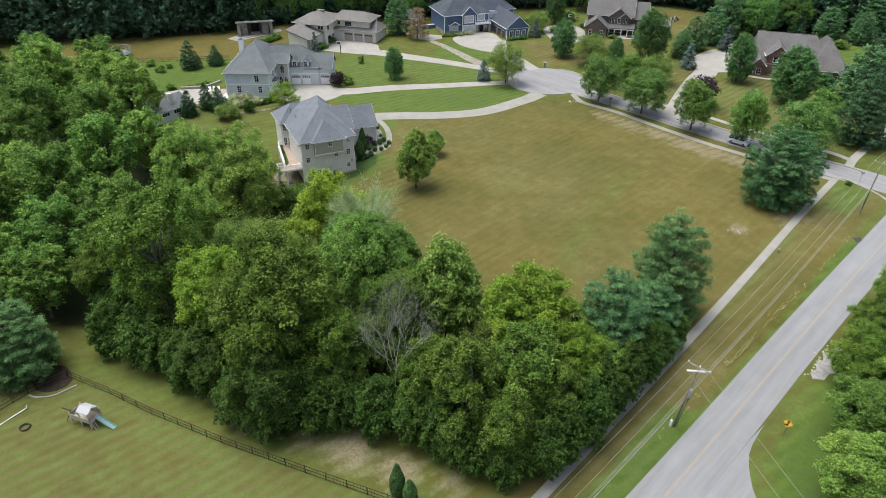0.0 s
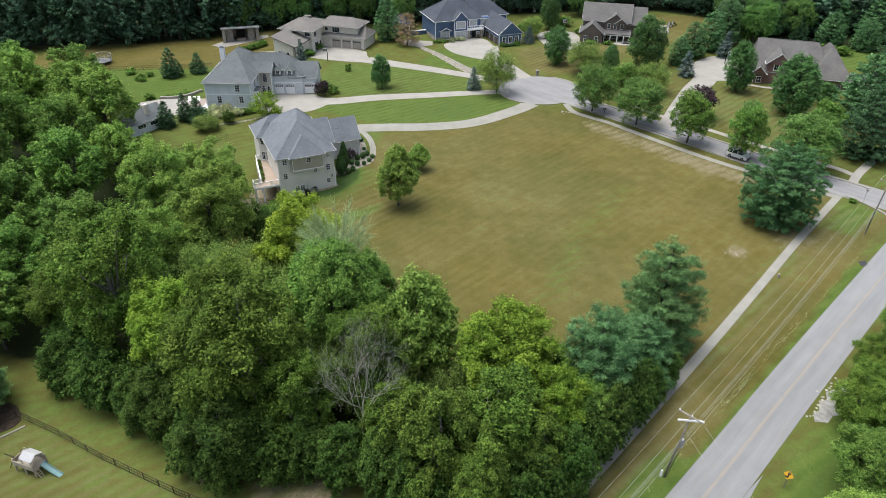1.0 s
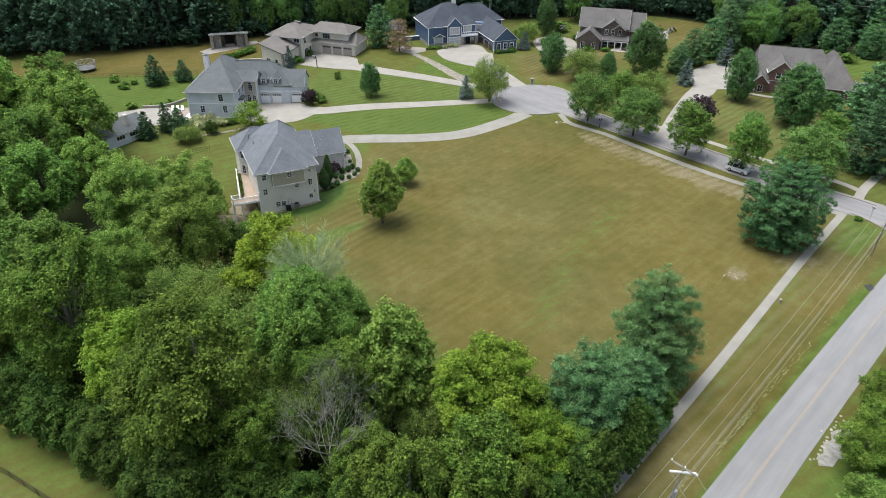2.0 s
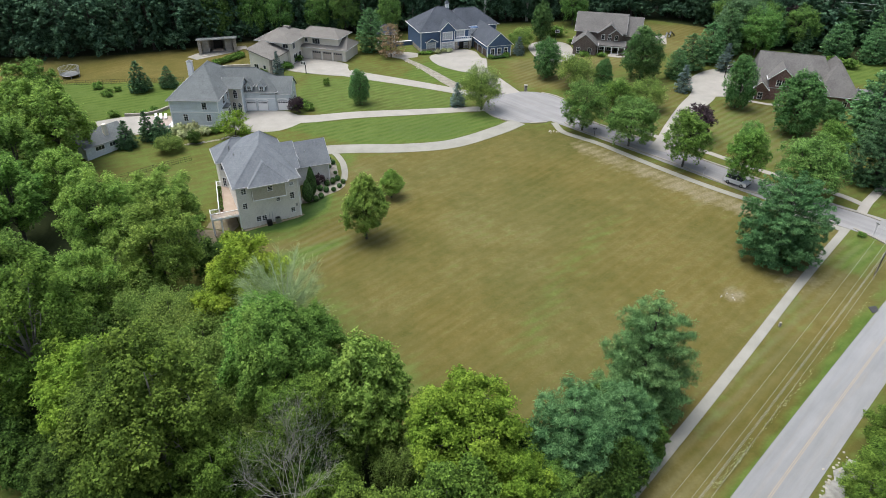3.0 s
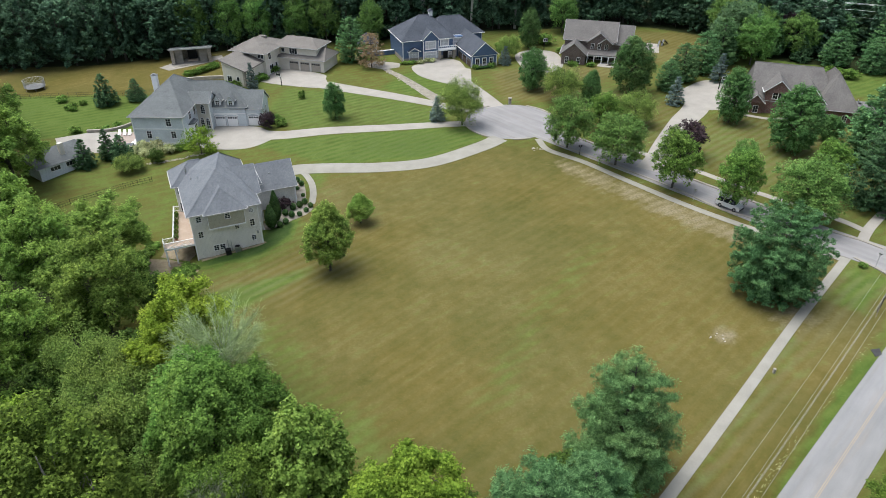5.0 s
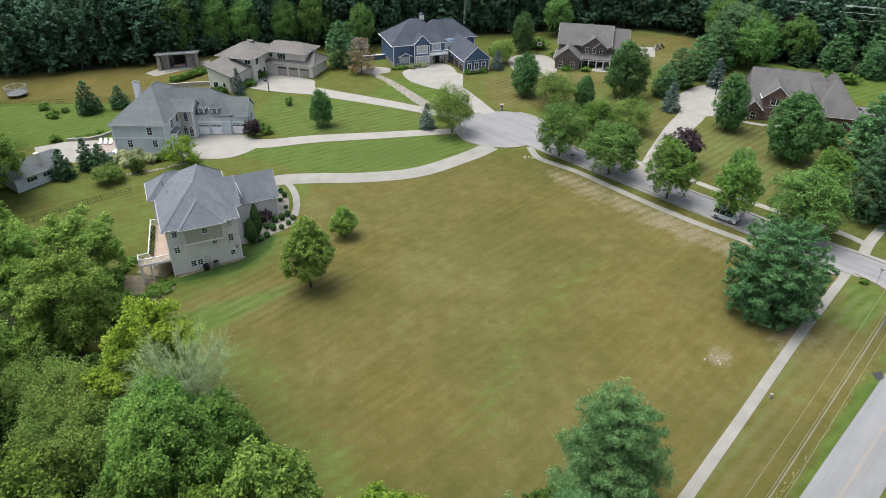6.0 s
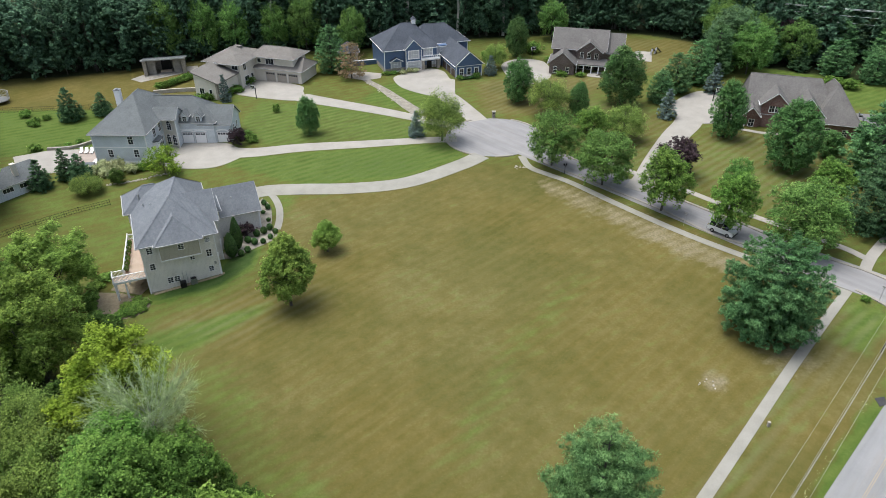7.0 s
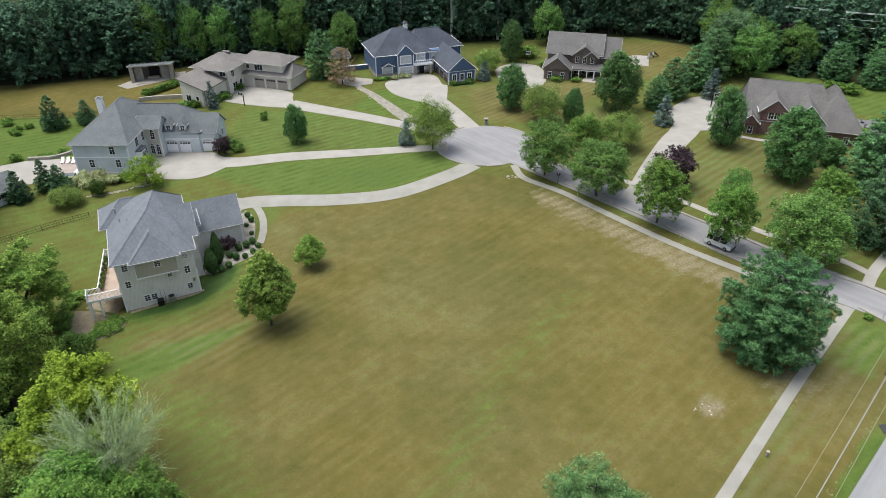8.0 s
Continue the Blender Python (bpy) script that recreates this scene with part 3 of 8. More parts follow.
slab("gravel_patch", [(45.6, 60.2), (46.0, 61.4), (46.9, 61.9), (47.4, 63.0), (48.6, 63.6), (49.0, 64.7), (50.4, 65.2), (51.4, 66.2), (52.2, 65.6), (51.2, 64.6), (51.4, 63.2), (50.0, 62.4), (49.4, 61.2), (48.0, 61.0), (47.0, 60.0)], GRAVEL, 0.03, "pale gravel patch at the roadside", "gravel")


# ---- trees ----
def leaf_mesh(name, centre, normal, size, long, seed):
    """Many small pointed leaves, each an island of its own."""
    rng = np.random.default_rng(seed)
    k = len(centre)
    normal = normal / np.linalg.norm(normal, axis=1, keepdims=True)
    side = np.cross(normal, rng.normal(size=(k, 3)))
    side /= np.linalg.norm(side, axis=1, keepdims=True)
    up = np.cross(normal, side)
    s = (size * rng.uniform(0.65, 1.25, k))[:, None]
    bend = normal * s * 0.12
    v = np.stack([centre - side * s * 0.55 * long - up * s * 0.3, centre + side * s * 0.55 * long - up * s * 0.3 + bend, centre + up * s * 0.75], 1).reshape(-1, 3)
    return triangles(name, v)


def triangles(name, v):
    """A mesh of loose triangles, three corners each."""
    k = len(v) // 3
    me = bpy.data.meshes.new(name)
    me.vertices.add(3 * k)
    me.vertices.foreach_set("co", v.reshape(-1).astype(np.float32))
    me.loops.add(3 * k)
    me.loops.foreach_set("vertex_index", np.arange(3 * k, dtype=np.int32))
    me.polygons.add(k)
    me.polygons.foreach_set("loop_start", np.arange(0, 3 * k, 3, dtype=np.int32))
    me.update()
    me.validate()
    return me


def unit(rng, k):
    d = rng.normal(size=(k, 3))
    return d / np.linalg.norm(d, axis=1, keepdims=True)


def broadleaf(seed, high, radius, leaves, size, low=0.1, domes=13, uneven=0.3, long=1.3, cone=0.0, full=0.5, spray=0.34, limbs=0.5, core=0.13, tight=0.0, per=15):
    """Trunk and crown meshes of a broad-leaved tree: bough heads of unequal size, twig heads on each, sprays of leaves on those."""
    rng = np.random.default_rng(seed)
    z0 = high * low
    half = (high - z0) / 2
    mid = z0 + half
    size3 = np.array([radius, radius, half])
    i = np.arange(domes) + 0.5
    zz, ang = 1 - (1.2 + full) * i / domes, i * 2.39996 + seed
    ring = np.sqrt(np.maximum(0, 1 - zz ** 2))
    d0 = np.stack([ring * np.cos(ang), ring * np.sin(ang), zz], 1) + rng.normal(size=(domes, 3)) * 0.14
    d0 /= np.linalg.norm(d0, axis=1, keepdims=True)
    br = rng.uniform(0.27, 0.47, domes)
    bc = d0 * (1.0 - br * 0.95 - uneven * rng.random(domes) ** 1.5)[:, None]
    bc, br = np.vstack([bc, [[0, 0, 0.1], [0, 0, -0.3]]]), np.append(br, [0.45, 0.42])
    out = np.vstack([d0, [[0, 0, 1], [0, 0, -0.2]]])
    own = np.repeat(np.arange(len(br)), per)
    e = unit(rng, len(own))
    lead = out[own] * 0.8 + np.array([0, 0, 0.5])
    wrong = (e * lead).sum(1) < -0.25
    e[wrong] *= -1
    mc = bc[own] + e * (br[own] * rng.uniform(0.66, 1.12 - tight, len(own)))[:, None]
    mr = br[own] * rng.uniform(0.26, 0.46, len(own)) * (15 / per) ** -0.35
    seen = (np.linalg.norm(mc[:, None] - bc[None], axis=2) / br).min(1) > 0.6
    mc, mr, e = mc[seen], mr[seen], e[seen]
    squeeze = 1 - 0.12 * np.clip(-mc[:, 2:], 0, 1) - cone * np.clip(mc[:, 2:] + 0.25, 0, 1)
    mc[:, :2] *= squeeze
    sprays = max(60, leaves // 16)
    pick = rng.choice(len(mr), sprays, p=mr ** 1.7 / (mr ** 1.7).sum())
    f = unit(rng, sprays)
    turned = (f * (e[pick] * 0.6 + np.array([0, 0, 0.7]))).sum(1) < 0.0
    f[turned] *= -1
    p = mc[pick] + f * (mr[pick] * rng.uniform(0.72, 1.1, sprays))[:, None]
    centre = p * size3 + np.array([0, 0, mid])
    way = f * 0.7 + e[pick] * 0.5 + unit(rng, sprays) * 0.35 + np.array([0, 0, 0.25])
    way /= np.linalg.norm(way, axis=1, keepdims=True)
    reach = radius * 0.17 * spray * rng.uniform(0.7, 1.4, sprays)
    leaf = rng.integers(0, sprays, leaves)
    t = rng.uniform(-0.8, 1.0, leaves)
    pos = centre[leaf] + way[leaf] * (reach[leaf] * 1.25 * t)[:, None] + rng.normal(size=(leaves, 3)) * (reach[leaf] * (0.62 - 0.3 * t))[:, None]
    inner = rng.random(leaves) < core
    pos[inner] = (pos[inner] - np.array([0, 0, mid])) * rng.uniform(0.5, 0.9, inner.sum())[:, None] + np.array([0, 0, mid])
    nrm = way[leaf] * 0.45 + f[leaf] * 0.4 + unit(rng, leaves) * 0.75 + np.array([0, 0, 0.8])
    crown = leaf_mesh("crown", pos, nrm, size, long, seed)
    g = Geo()
    r0 = high * 0.016
    lean = rng.uniform(-0.03, 0.03, 2) * high
    g.tube([(0, 0, -0.4), (0, 0, 0.3), (lean[0] * 0.4, lean[1] * 0.4, high * 0.3), (lean[0], lean[1], high * 0.62), (lean[0], lean[1], high * 0.86)],
           [r0 * 1.5, r0 * 1.1, r0 * 0.85, r0 * 0.5, r0 * 0.12], 8)
    for k, v in enumerate(bc[:-2]):
        narrow = 1 - cone * min(1, max(0, v[2] + 0.25))
        t = rng.uniform(0.18, 0.5)
        a = Vector((lean[0] * t, lean[1] * t, high * t))
        q = Vector((v[0] * radius * narrow, v[1] * radius * narrow, max(high * (t + 0.04), mid + v[2] * half)))
        m = a.lerp(q, 0.5) + Vector((0, 0, 0.03 * high))
        g.tube([a, m, q], [r0 * 0.42, r0 * 0.28, r0 * 0.16], 5)
        for _ in range(3):
            w = Vector(e[rng.integers(0, len(e))]) * radius * br[k] * 0.62 * rng.uniform(limbs, 1.0)
            g.tube([q, q + w * 0.55 + Vector((0, 0, 0.02 * high)), q + w], [r0 * 0.16, r0 * 0.1, r0 * 0.03], 4)
    return g.mesh("trunk"), crown


def conifer(seed, high, radius, leaves, size, tiers=15, droop=0.05, low=0.05, taper=0.75, arms=8, long=2.4, tuft=12, puff=0.22, dome=0.0, pad=0.16):
    """Trunk and crown meshes of a needle tree: whorls of boughs, each ending in flat pads of needle tufts; dome rounds the outline."""
    rng = np.random.default_rng(seed)
    g = Geo()
    g.tube([(0, 0, -0.3), (0, 0, high * 0.5), (0, 0, high * 0.97)], [high * 0.018, high * 0.011, high * 0.002], 7)
    cen, nor = [], []
    boughs = []
    for i in range(tiers):
        f = i / (tiers - 1)
        z = high * (low + (0.96 - low) * f)
        cone = (1 - f) ** taper * 0.97 + 0.03
        ball = math.sqrt(max(0.0, 1 - ((f - 0.32) / 0.70) ** 2))
        reach = radius * ((1 - dome) * cone * (0.75 + 0.25 * min(1, f * 6 + 0.2)) + dome * ball)
        n = max(5, round(arms * (1 - 0.5 * f)))
        for j in range(n):
            a = 2 * math.pi * (j + rng.uniform(-0.35, 0.35)) / n + i * 0.9
            boughs.append((z + rng.uniform(-0.45, 0.45) * high / tiers, a, max(0.35, reach * rng.uniform(0.8 + 0.06 * dome, 1.05)), f))
    total = sum(b[2] ** 1.3 for b in boughs)
    for z, a, reach, f in boughs:
        k = max(4, int(leaves / tuft * reach ** 1.3 / total))
        rise = (0.34 * f + 0.02) - droop
        t = 1.0 - 0.62 * rng.random(k) ** 1.25
        t[: k // 4] = rng.uniform(0.15, 0.6, k // 4)
        w = rng.normal(size=k) * pad * reach * (0.35 + 1.1 * np.sqrt(t) * (1.12 - t))
        dirv, perp = np.array([math.cos(a), math.sin(a), 0]), np.array([-math.sin(a), math.cos(a), 0])
        pos = dirv * (t * reach)[:, None] + perp * w[:, None]
        pos[:, 2] = z + rise * t * reach + 0.10 * reach * t ** 2 + rng.normal(size=k) * 0.03 * reach - 0.25 * np.abs(w)
        ray = unit(rng, k * tuft) * np.array([1, 1, 0.7]) + np.array([0, 0, 0.4]) + dirv * 0.55
        cen.append(np.repeat(pos, tuft, 0) + ray * (puff * rng.uniform(0.2, 1.0, k * tuft))[:, None])
        nor.append(np.array([0, 0, 0.9]) + dirv * 0.35 + unit(rng, k * tuft) * 0.75)
        g.tube([(0, 0, z), (dirv[0] * reach * 0.45, dirv[1] * reach * 0.45, z + rise * reach * 0.45 - 0.04 * reach)], [high * 0.003, high * 0.001], 4)
    crown = leaf_mesh("crown", np.concatenate(cen), np.concatenate(nor), size, long, seed)
    return g.mesh("trunk"), crown


def bare(seed, high, radius, depth=5, twigs=3, thick=0.016):
    """Trunk and twig meshes of a leafless tree."""
    rng = np.random.default_rng(seed)
    g, fine = Geo(), Geo()

    def grow(p, d, length, r, level):
        q = p + d * length
        m = p.lerp(q, 0.5) + Vector(rng.normal(size=3) * length * 0.05)
        (g if level < 2 else fine).tube([p, m, q], [r, r * 0.8, r * 0.6], 6 if level < 2 else 3)
        if level >= depth:
            return
        for _ in range(twigs if level else twigs + 3):
            s = Vector(rng.normal(size=3))
            s.z = s.z * 0.5 + 0.35
            nd = (d * 0.75 + s.normalized() * 0.75).normalized()
            grow(p.lerp(q, rng.uniform(0.55, 1.0)), nd, length * rng.uniform(0.55, 0.78), r * 0.55, level + 1)
    grow(Vector((0, 0, -0.3)), Vector((0.02, 0.01, 1)), high * 0.42, high * thick, 0)
    return g.mesh("trunk"), fine.mesh("twigs")


def fan(seed, high, radius):
    """Trunk and twig meshes of a leafless tree: many thin limbs fan out from the upper trunk into a rounded haze of fine twigs."""
    rng = np.random.default_rng(seed)
    g, fine = Geo(), Geo()
    g.tube([(0, 0, -0.3), (0, 0, high * 0.3), (0.1, 0, high * 0.62)], [high * 0.014, high * 0.011, high * 0.006], 7)
    for _ in range(64):
        a, up = rng.uniform(0, 2 * math.pi), math.asin(rng.uniform(-0.08, 0.98))
        p = Vector((0, 0, high * rng.uniform(0.48, 0.62)))
        k = rng.uniform(0.62, 0.88)
        q = p + Vector((math.cos(a) * radius * math.cos(up) * k, math.sin(a) * radius * math.cos(up) * k, (high - p.z) * math.sin(up) * k))
        m = p.lerp(q, 0.5) + Vector((0, 0, -0.05 * radius * math.cos(up)))
        g.tube([p, m, q], [0.026, 0.014, 0.006], 4)
        for _ in range(110):
            t = rng.uniform(0.3, 1.0)
            b = p.lerp(m, t * 2) if t < 0.5 else m.lerp(q, t * 2 - 1)
            d = (q - p).normalized() + Vector(rng.normal(size=3)) * 0.62
            e = b + d.normalized() * rng.uniform(0.4, 1.25)
            fine.tube([b, b.lerp(e, 0.5) + Vector(rng.normal(size=3)) * 0.07, e], [0.011, 0.008, 0.004], 3)
    return g.mesh("trunk"), fine.mesh("twigs")


def topiary(seed, high, radius, leaves, size, taper=0.0):
    """Stem and dense crown meshes of a clipped evergreen: leaf sprays close over a ball, or over a spire where taper is given."""
    rng = np.random.default_rng(seed)
    e = unit(rng, leaves)
    f = (e[:, 2] + 1) / 2
    lump = 1 + 0.05 * np.sin(e[:, 0] * 5 + seed) * np.cos(e[:, 1] * 6) + 0.03 * np.sin(9 * e[:, 2])
    ring = (1 - taper * np.clip(f - 0.25, 0, 1) ** 1.2) * lump * rng.uniform(0.86, 1.03, leaves)
    pos = np.stack([e[:, 0] * radius * ring, e[:, 1] * radius * ring, high * (0.03 + 0.95 * f * (0.97 + 0.03 * lump))], 1)
    g = Geo().tube([(0, 0, -0.2), (0, 0, high * 0.7)], [high * 0.02, high * 0.008], 6)
    return g.mesh("trunk"), leaf_mesh("crown", pos, e + unit(rng, leaves) * 0.45 + np.array([0, 0, 0.35]), size, 1.5, seed)


STOCK = {}


def tree(kind, x, y, high, wide, label, category="tree", group="", name="tree"):
    """Plants a tree of a stock kind, scaled to its height and crown radius."""
    make, stock_high, stock_wide, leaf_mat, bark_mat, crown_name = KINDS[kind]
    turn = (x * 37.1 + y * 17.3) % 360
    m = pose(x, y, land(x, y) - 0.05, 0, 0, turn) @ Matrix.Diagonal((wide / stock_wide, wide / stock_wide, high / stock_high, 1))
    if kind not in STOCK:
        trunk, crown = make()
        root = empty(name, m, label, category, group)
        part("trunk", trunk, bark_mat, root, smooth=True)
        part(crown_name, crown, leaf_mat, root)
        STOCK[kind] = root
        return root
    ob = STOCK[kind].copy()
    scene.collection.objects.link(ob)
    ob.name, ob.matrix_world = name, m
    for c in STOCK[kind].children:
        k = c.copy()
        scene.collection.objects.link(k)
        k.parent = ob
        k.matrix_parent_inverse = c.matrix_parent_inverse
    return tagged(ob, label, category, group)


KINDS = {
    "oak_a": (lambda: broadleaf(1, 18, 6.2, 48000, 0.19, low=0.02, domes=20, uneven=0.42, full=0.7, per=9, core=0.1), 18, 6.2, LEAF_OLIVE, ASHBARK, "crown"),
    "oak_b": (lambda: broadleaf(2, 18, 6.0, 44000, 0.19, domes=17, uneven=0.36, per=10), 18, 6.0, LEAF_GREEN, BARK, "crown"),
    "oak_c": (lambda: broadleaf(3, 16, 5.0, 42000, 0.17, domes=18, uneven=0.34, full=0.7, per=10), 16, 5.0, LEAF_YELLOW, BARK, "crown"),
    "oak_g": (lambda: broadleaf(42, 16, 5.0, 40000, 0.17, domes=18, uneven=0.4, full=0.7, per=9), 16, 5.0, LEAF_GOLD, BARK, "crown"),
    "oak_d": (lambda: broadleaf(4, 17, 5.5, 42000, 0.18, domes=19, uneven=0.34, per=10), 17, 5.5, LEAF_BRIGHT, BARK, "crown"),
    "oak_e": (lambda: broadleaf(27, 16, 5.2, 44000, 0.18, low=0.0, domes=20, uneven=0.45, full=0.75, per=9, core=0.1), 16, 5.2, LEAF_SHADE, ASHBARK, "crown"),
    "oak_f": (lambda: broadleaf(41, 16, 4.8, 46000, 0.175, low=0.0, domes=24, uneven=0.5, full=0.78, per=8, core=0.08), 16, 4.8, LEAF_SPRAY, ASHBARK, "crown"),
    "bush_dark": (lambda: broadleaf(5, 9, 4.0, 13000, 0.21, low=-0.06, domes=13, full=0.75), 9, 4.0, LEAF_SHADE, BARK, "crown"),
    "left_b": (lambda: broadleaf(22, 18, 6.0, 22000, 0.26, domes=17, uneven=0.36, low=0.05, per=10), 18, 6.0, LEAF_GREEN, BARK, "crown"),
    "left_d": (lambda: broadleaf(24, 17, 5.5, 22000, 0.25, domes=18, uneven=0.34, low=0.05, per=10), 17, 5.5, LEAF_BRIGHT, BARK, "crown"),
    "soft_tall": (lambda: broadleaf(43, 17, 5.6, 16000, 0.28, domes=20, uneven=0.2, low=0.02, full=0.75), 17, 5.6, LEAF_HAZE, BARK, "crown"),
    "left_bush": (lambda: broadleaf(25, 9, 4.2, 6000, 0.33, low=0.0, domes=9), 9, 4.2, LEAF_GREEN, BARK, "crown"),
    "street": (lambda: broadleaf(6, 10, 3.4, 18000, 0.16, low=0.1, domes=22, uneven=0.1, full=0.78, cone=0.2, core=0.25), 10, 3.4, LEAF_GREEN, BARK, "crown"),
    "young": (lambda: broadleaf(36, 12, 4.2, 26000, 0.185, low=0.09, domes=26, uneven=0.22, full=0.72, cone=0.48, core=0.18, per=11), 12, 4.2, LEAF_YOUNG, BARK, "crown"),
    "maple": (lambda: broadleaf(7, 11, 4.6, 20000, 0.185, low=0.06, domes=20, uneven=0.16, full=0.75, core=0.22), 11, 4.6, LEAF_MAPLE, BARK, "crown"),
    "dense": (lambda: broadleaf(8, 11, 4.0, 26000, 0.19, low=-0.03, domes=30, uneven=0.03, full=0.8, cone=0.18, core=0.28, tight=0.12), 11, 4.0, LEAF_DARK, BARK, "crown"),
    "plum": (lambda: broadleaf(9, 7, 3.2, 9000, 0.2, low=0.03, domes=12, full=0.7), 7, 3.2, LEAF_PLUM, BARK, "crown"),
    "willow": (lambda: broadleaf(10, 9, 4.6, 16000, 0.16, low=0.0, domes=13, full=0.7, spray=0.6), 9, 4.6, LEAF_WILLOW, BARK, "crown"),
    "golden": (lambda: broadleaf(26, 5, 3.2, 4200, 0.19, low=0.0, domes=10, full=0.7, spray=0.6), 5, 3.2, LEAF_YELLOW, BARK, "crown"),
    "wood_a": (lambda: broadleaf(11, 22, 6.0, 8000, 0.47, low=-0.04, domes=16, full=0.7), 22, 6.0, LEAF_WOOD, BARK, "crown"),
    "wood_b": (lambda: broadleaf(12, 22, 5.5, 8000, 0.45, low=-0.04, domes=15, full=0.7), 22, 5.5, LEAF_WOOD, BARK, "crown"),
    "wood_c": (lambda: conifer(13, 20, 4.6, 5500, 0.42, tiers=18, low=0.0, tuft=8, puff=0.5), 20, 4.6, LEAF_WOOD, BARK, "crown"),
    "wood_tall": (lambda: broadleaf(28, 26, 4.2, 4000, 0.5, low=0.5, domes=9), 26, 4.2, LEAF_DARK, PALEWOOD, "crown"),
    "wood_low": (lambda: broadleaf(21, 9, 5.0, 2600, 0.5, low=-0.1, domes=9), 9, 5.0, LEAF_WOOD, BARK, "crown"),
    "pine": (lambda: conifer(14, 14, 7.4, 165000, 0.088, tiers=12, droop=0.06, low=0.08, arms=13, long=3.6, tuft=30, puff=0.34, dome=1.0, pad=0.13), 14, 7.4, NEEDLE, BARK, "crown"),
    "light_pine": (lambda: conifer(30, 14, 5.2, 100000, 0.062, tiers=14, taper=0.6, droop=-0.12, arms=10, long=4.6, tuft=26, puff=0.42, dome=0.4, pad=0.2), 14, 5.2, NEEDLE_LIGHT, BARK, "crown"),
    "dark_pine": (lambda: conifer(29, 15, 6.4, 34000, 0.15, tiers=15, droop=0.04, low=0.02, taper=0.5, arms=13, long=2.4, tuft=16, puff=0.36, dome=0.3), 15, 6.4, NEEDLE_DARK, BARK, "crown"),
    "white_pine": (lambda: conifer(15, 14, 4.6, 80000, 0.066, tiers=15, taper=0.5, droop=-0.06, arms=11, long=4.4, tuft=26, puff=0.4, dome=0.5, pad=0.2), 14, 4.6, NEEDLE, BARK, "crown"),
    "screen_pine": (lambda: conifer(37, 14, 4.6, 12000, 0.19, tiers=15, taper=0.55, droop=0.0, arms=11, long=2.6, tuft=12, puff=0.45, dome=0.4, pad=0.2), 14, 4.6, NEEDLE, BARK, "crown"),
    "spruce": (lambda: conifer(16, 9, 3.4, 11000, 0.2, tiers=14, taper=0.7, droop=0.1, arms=10, long=1.8), 9, 3.4, NEEDLE_DARK, BARK, "crown"),
    "blue_spruce": (lambda: conifer(17, 6, 2.2, 6500, 0.17, tiers=13, taper=0.8, droop=0.1, long=1.8, puff=0.14), 6, 2.2, NEEDLE_BLUE, BARK, "crown"),
    "rust": (lambda: conifer(18, 8, 3.6, 3600, 0.13, tiers=12, taper=0.45, low=0.12, puff=0.5, long=2.6), 8, 3.6, LEAF_RUST, BARK, "crown"),
    "dead": (lambda: bare(19, 16, 5, 5, 4, 0.0062), 16, 5.0, DEADWOOD, DEADWOOD, "twig"),
    "grey": (lambda: fan(20, 15, 5.6), 15, 5.6, TWIG, PALEWOOD, "twig"),
}

WOOD = "wood edge"
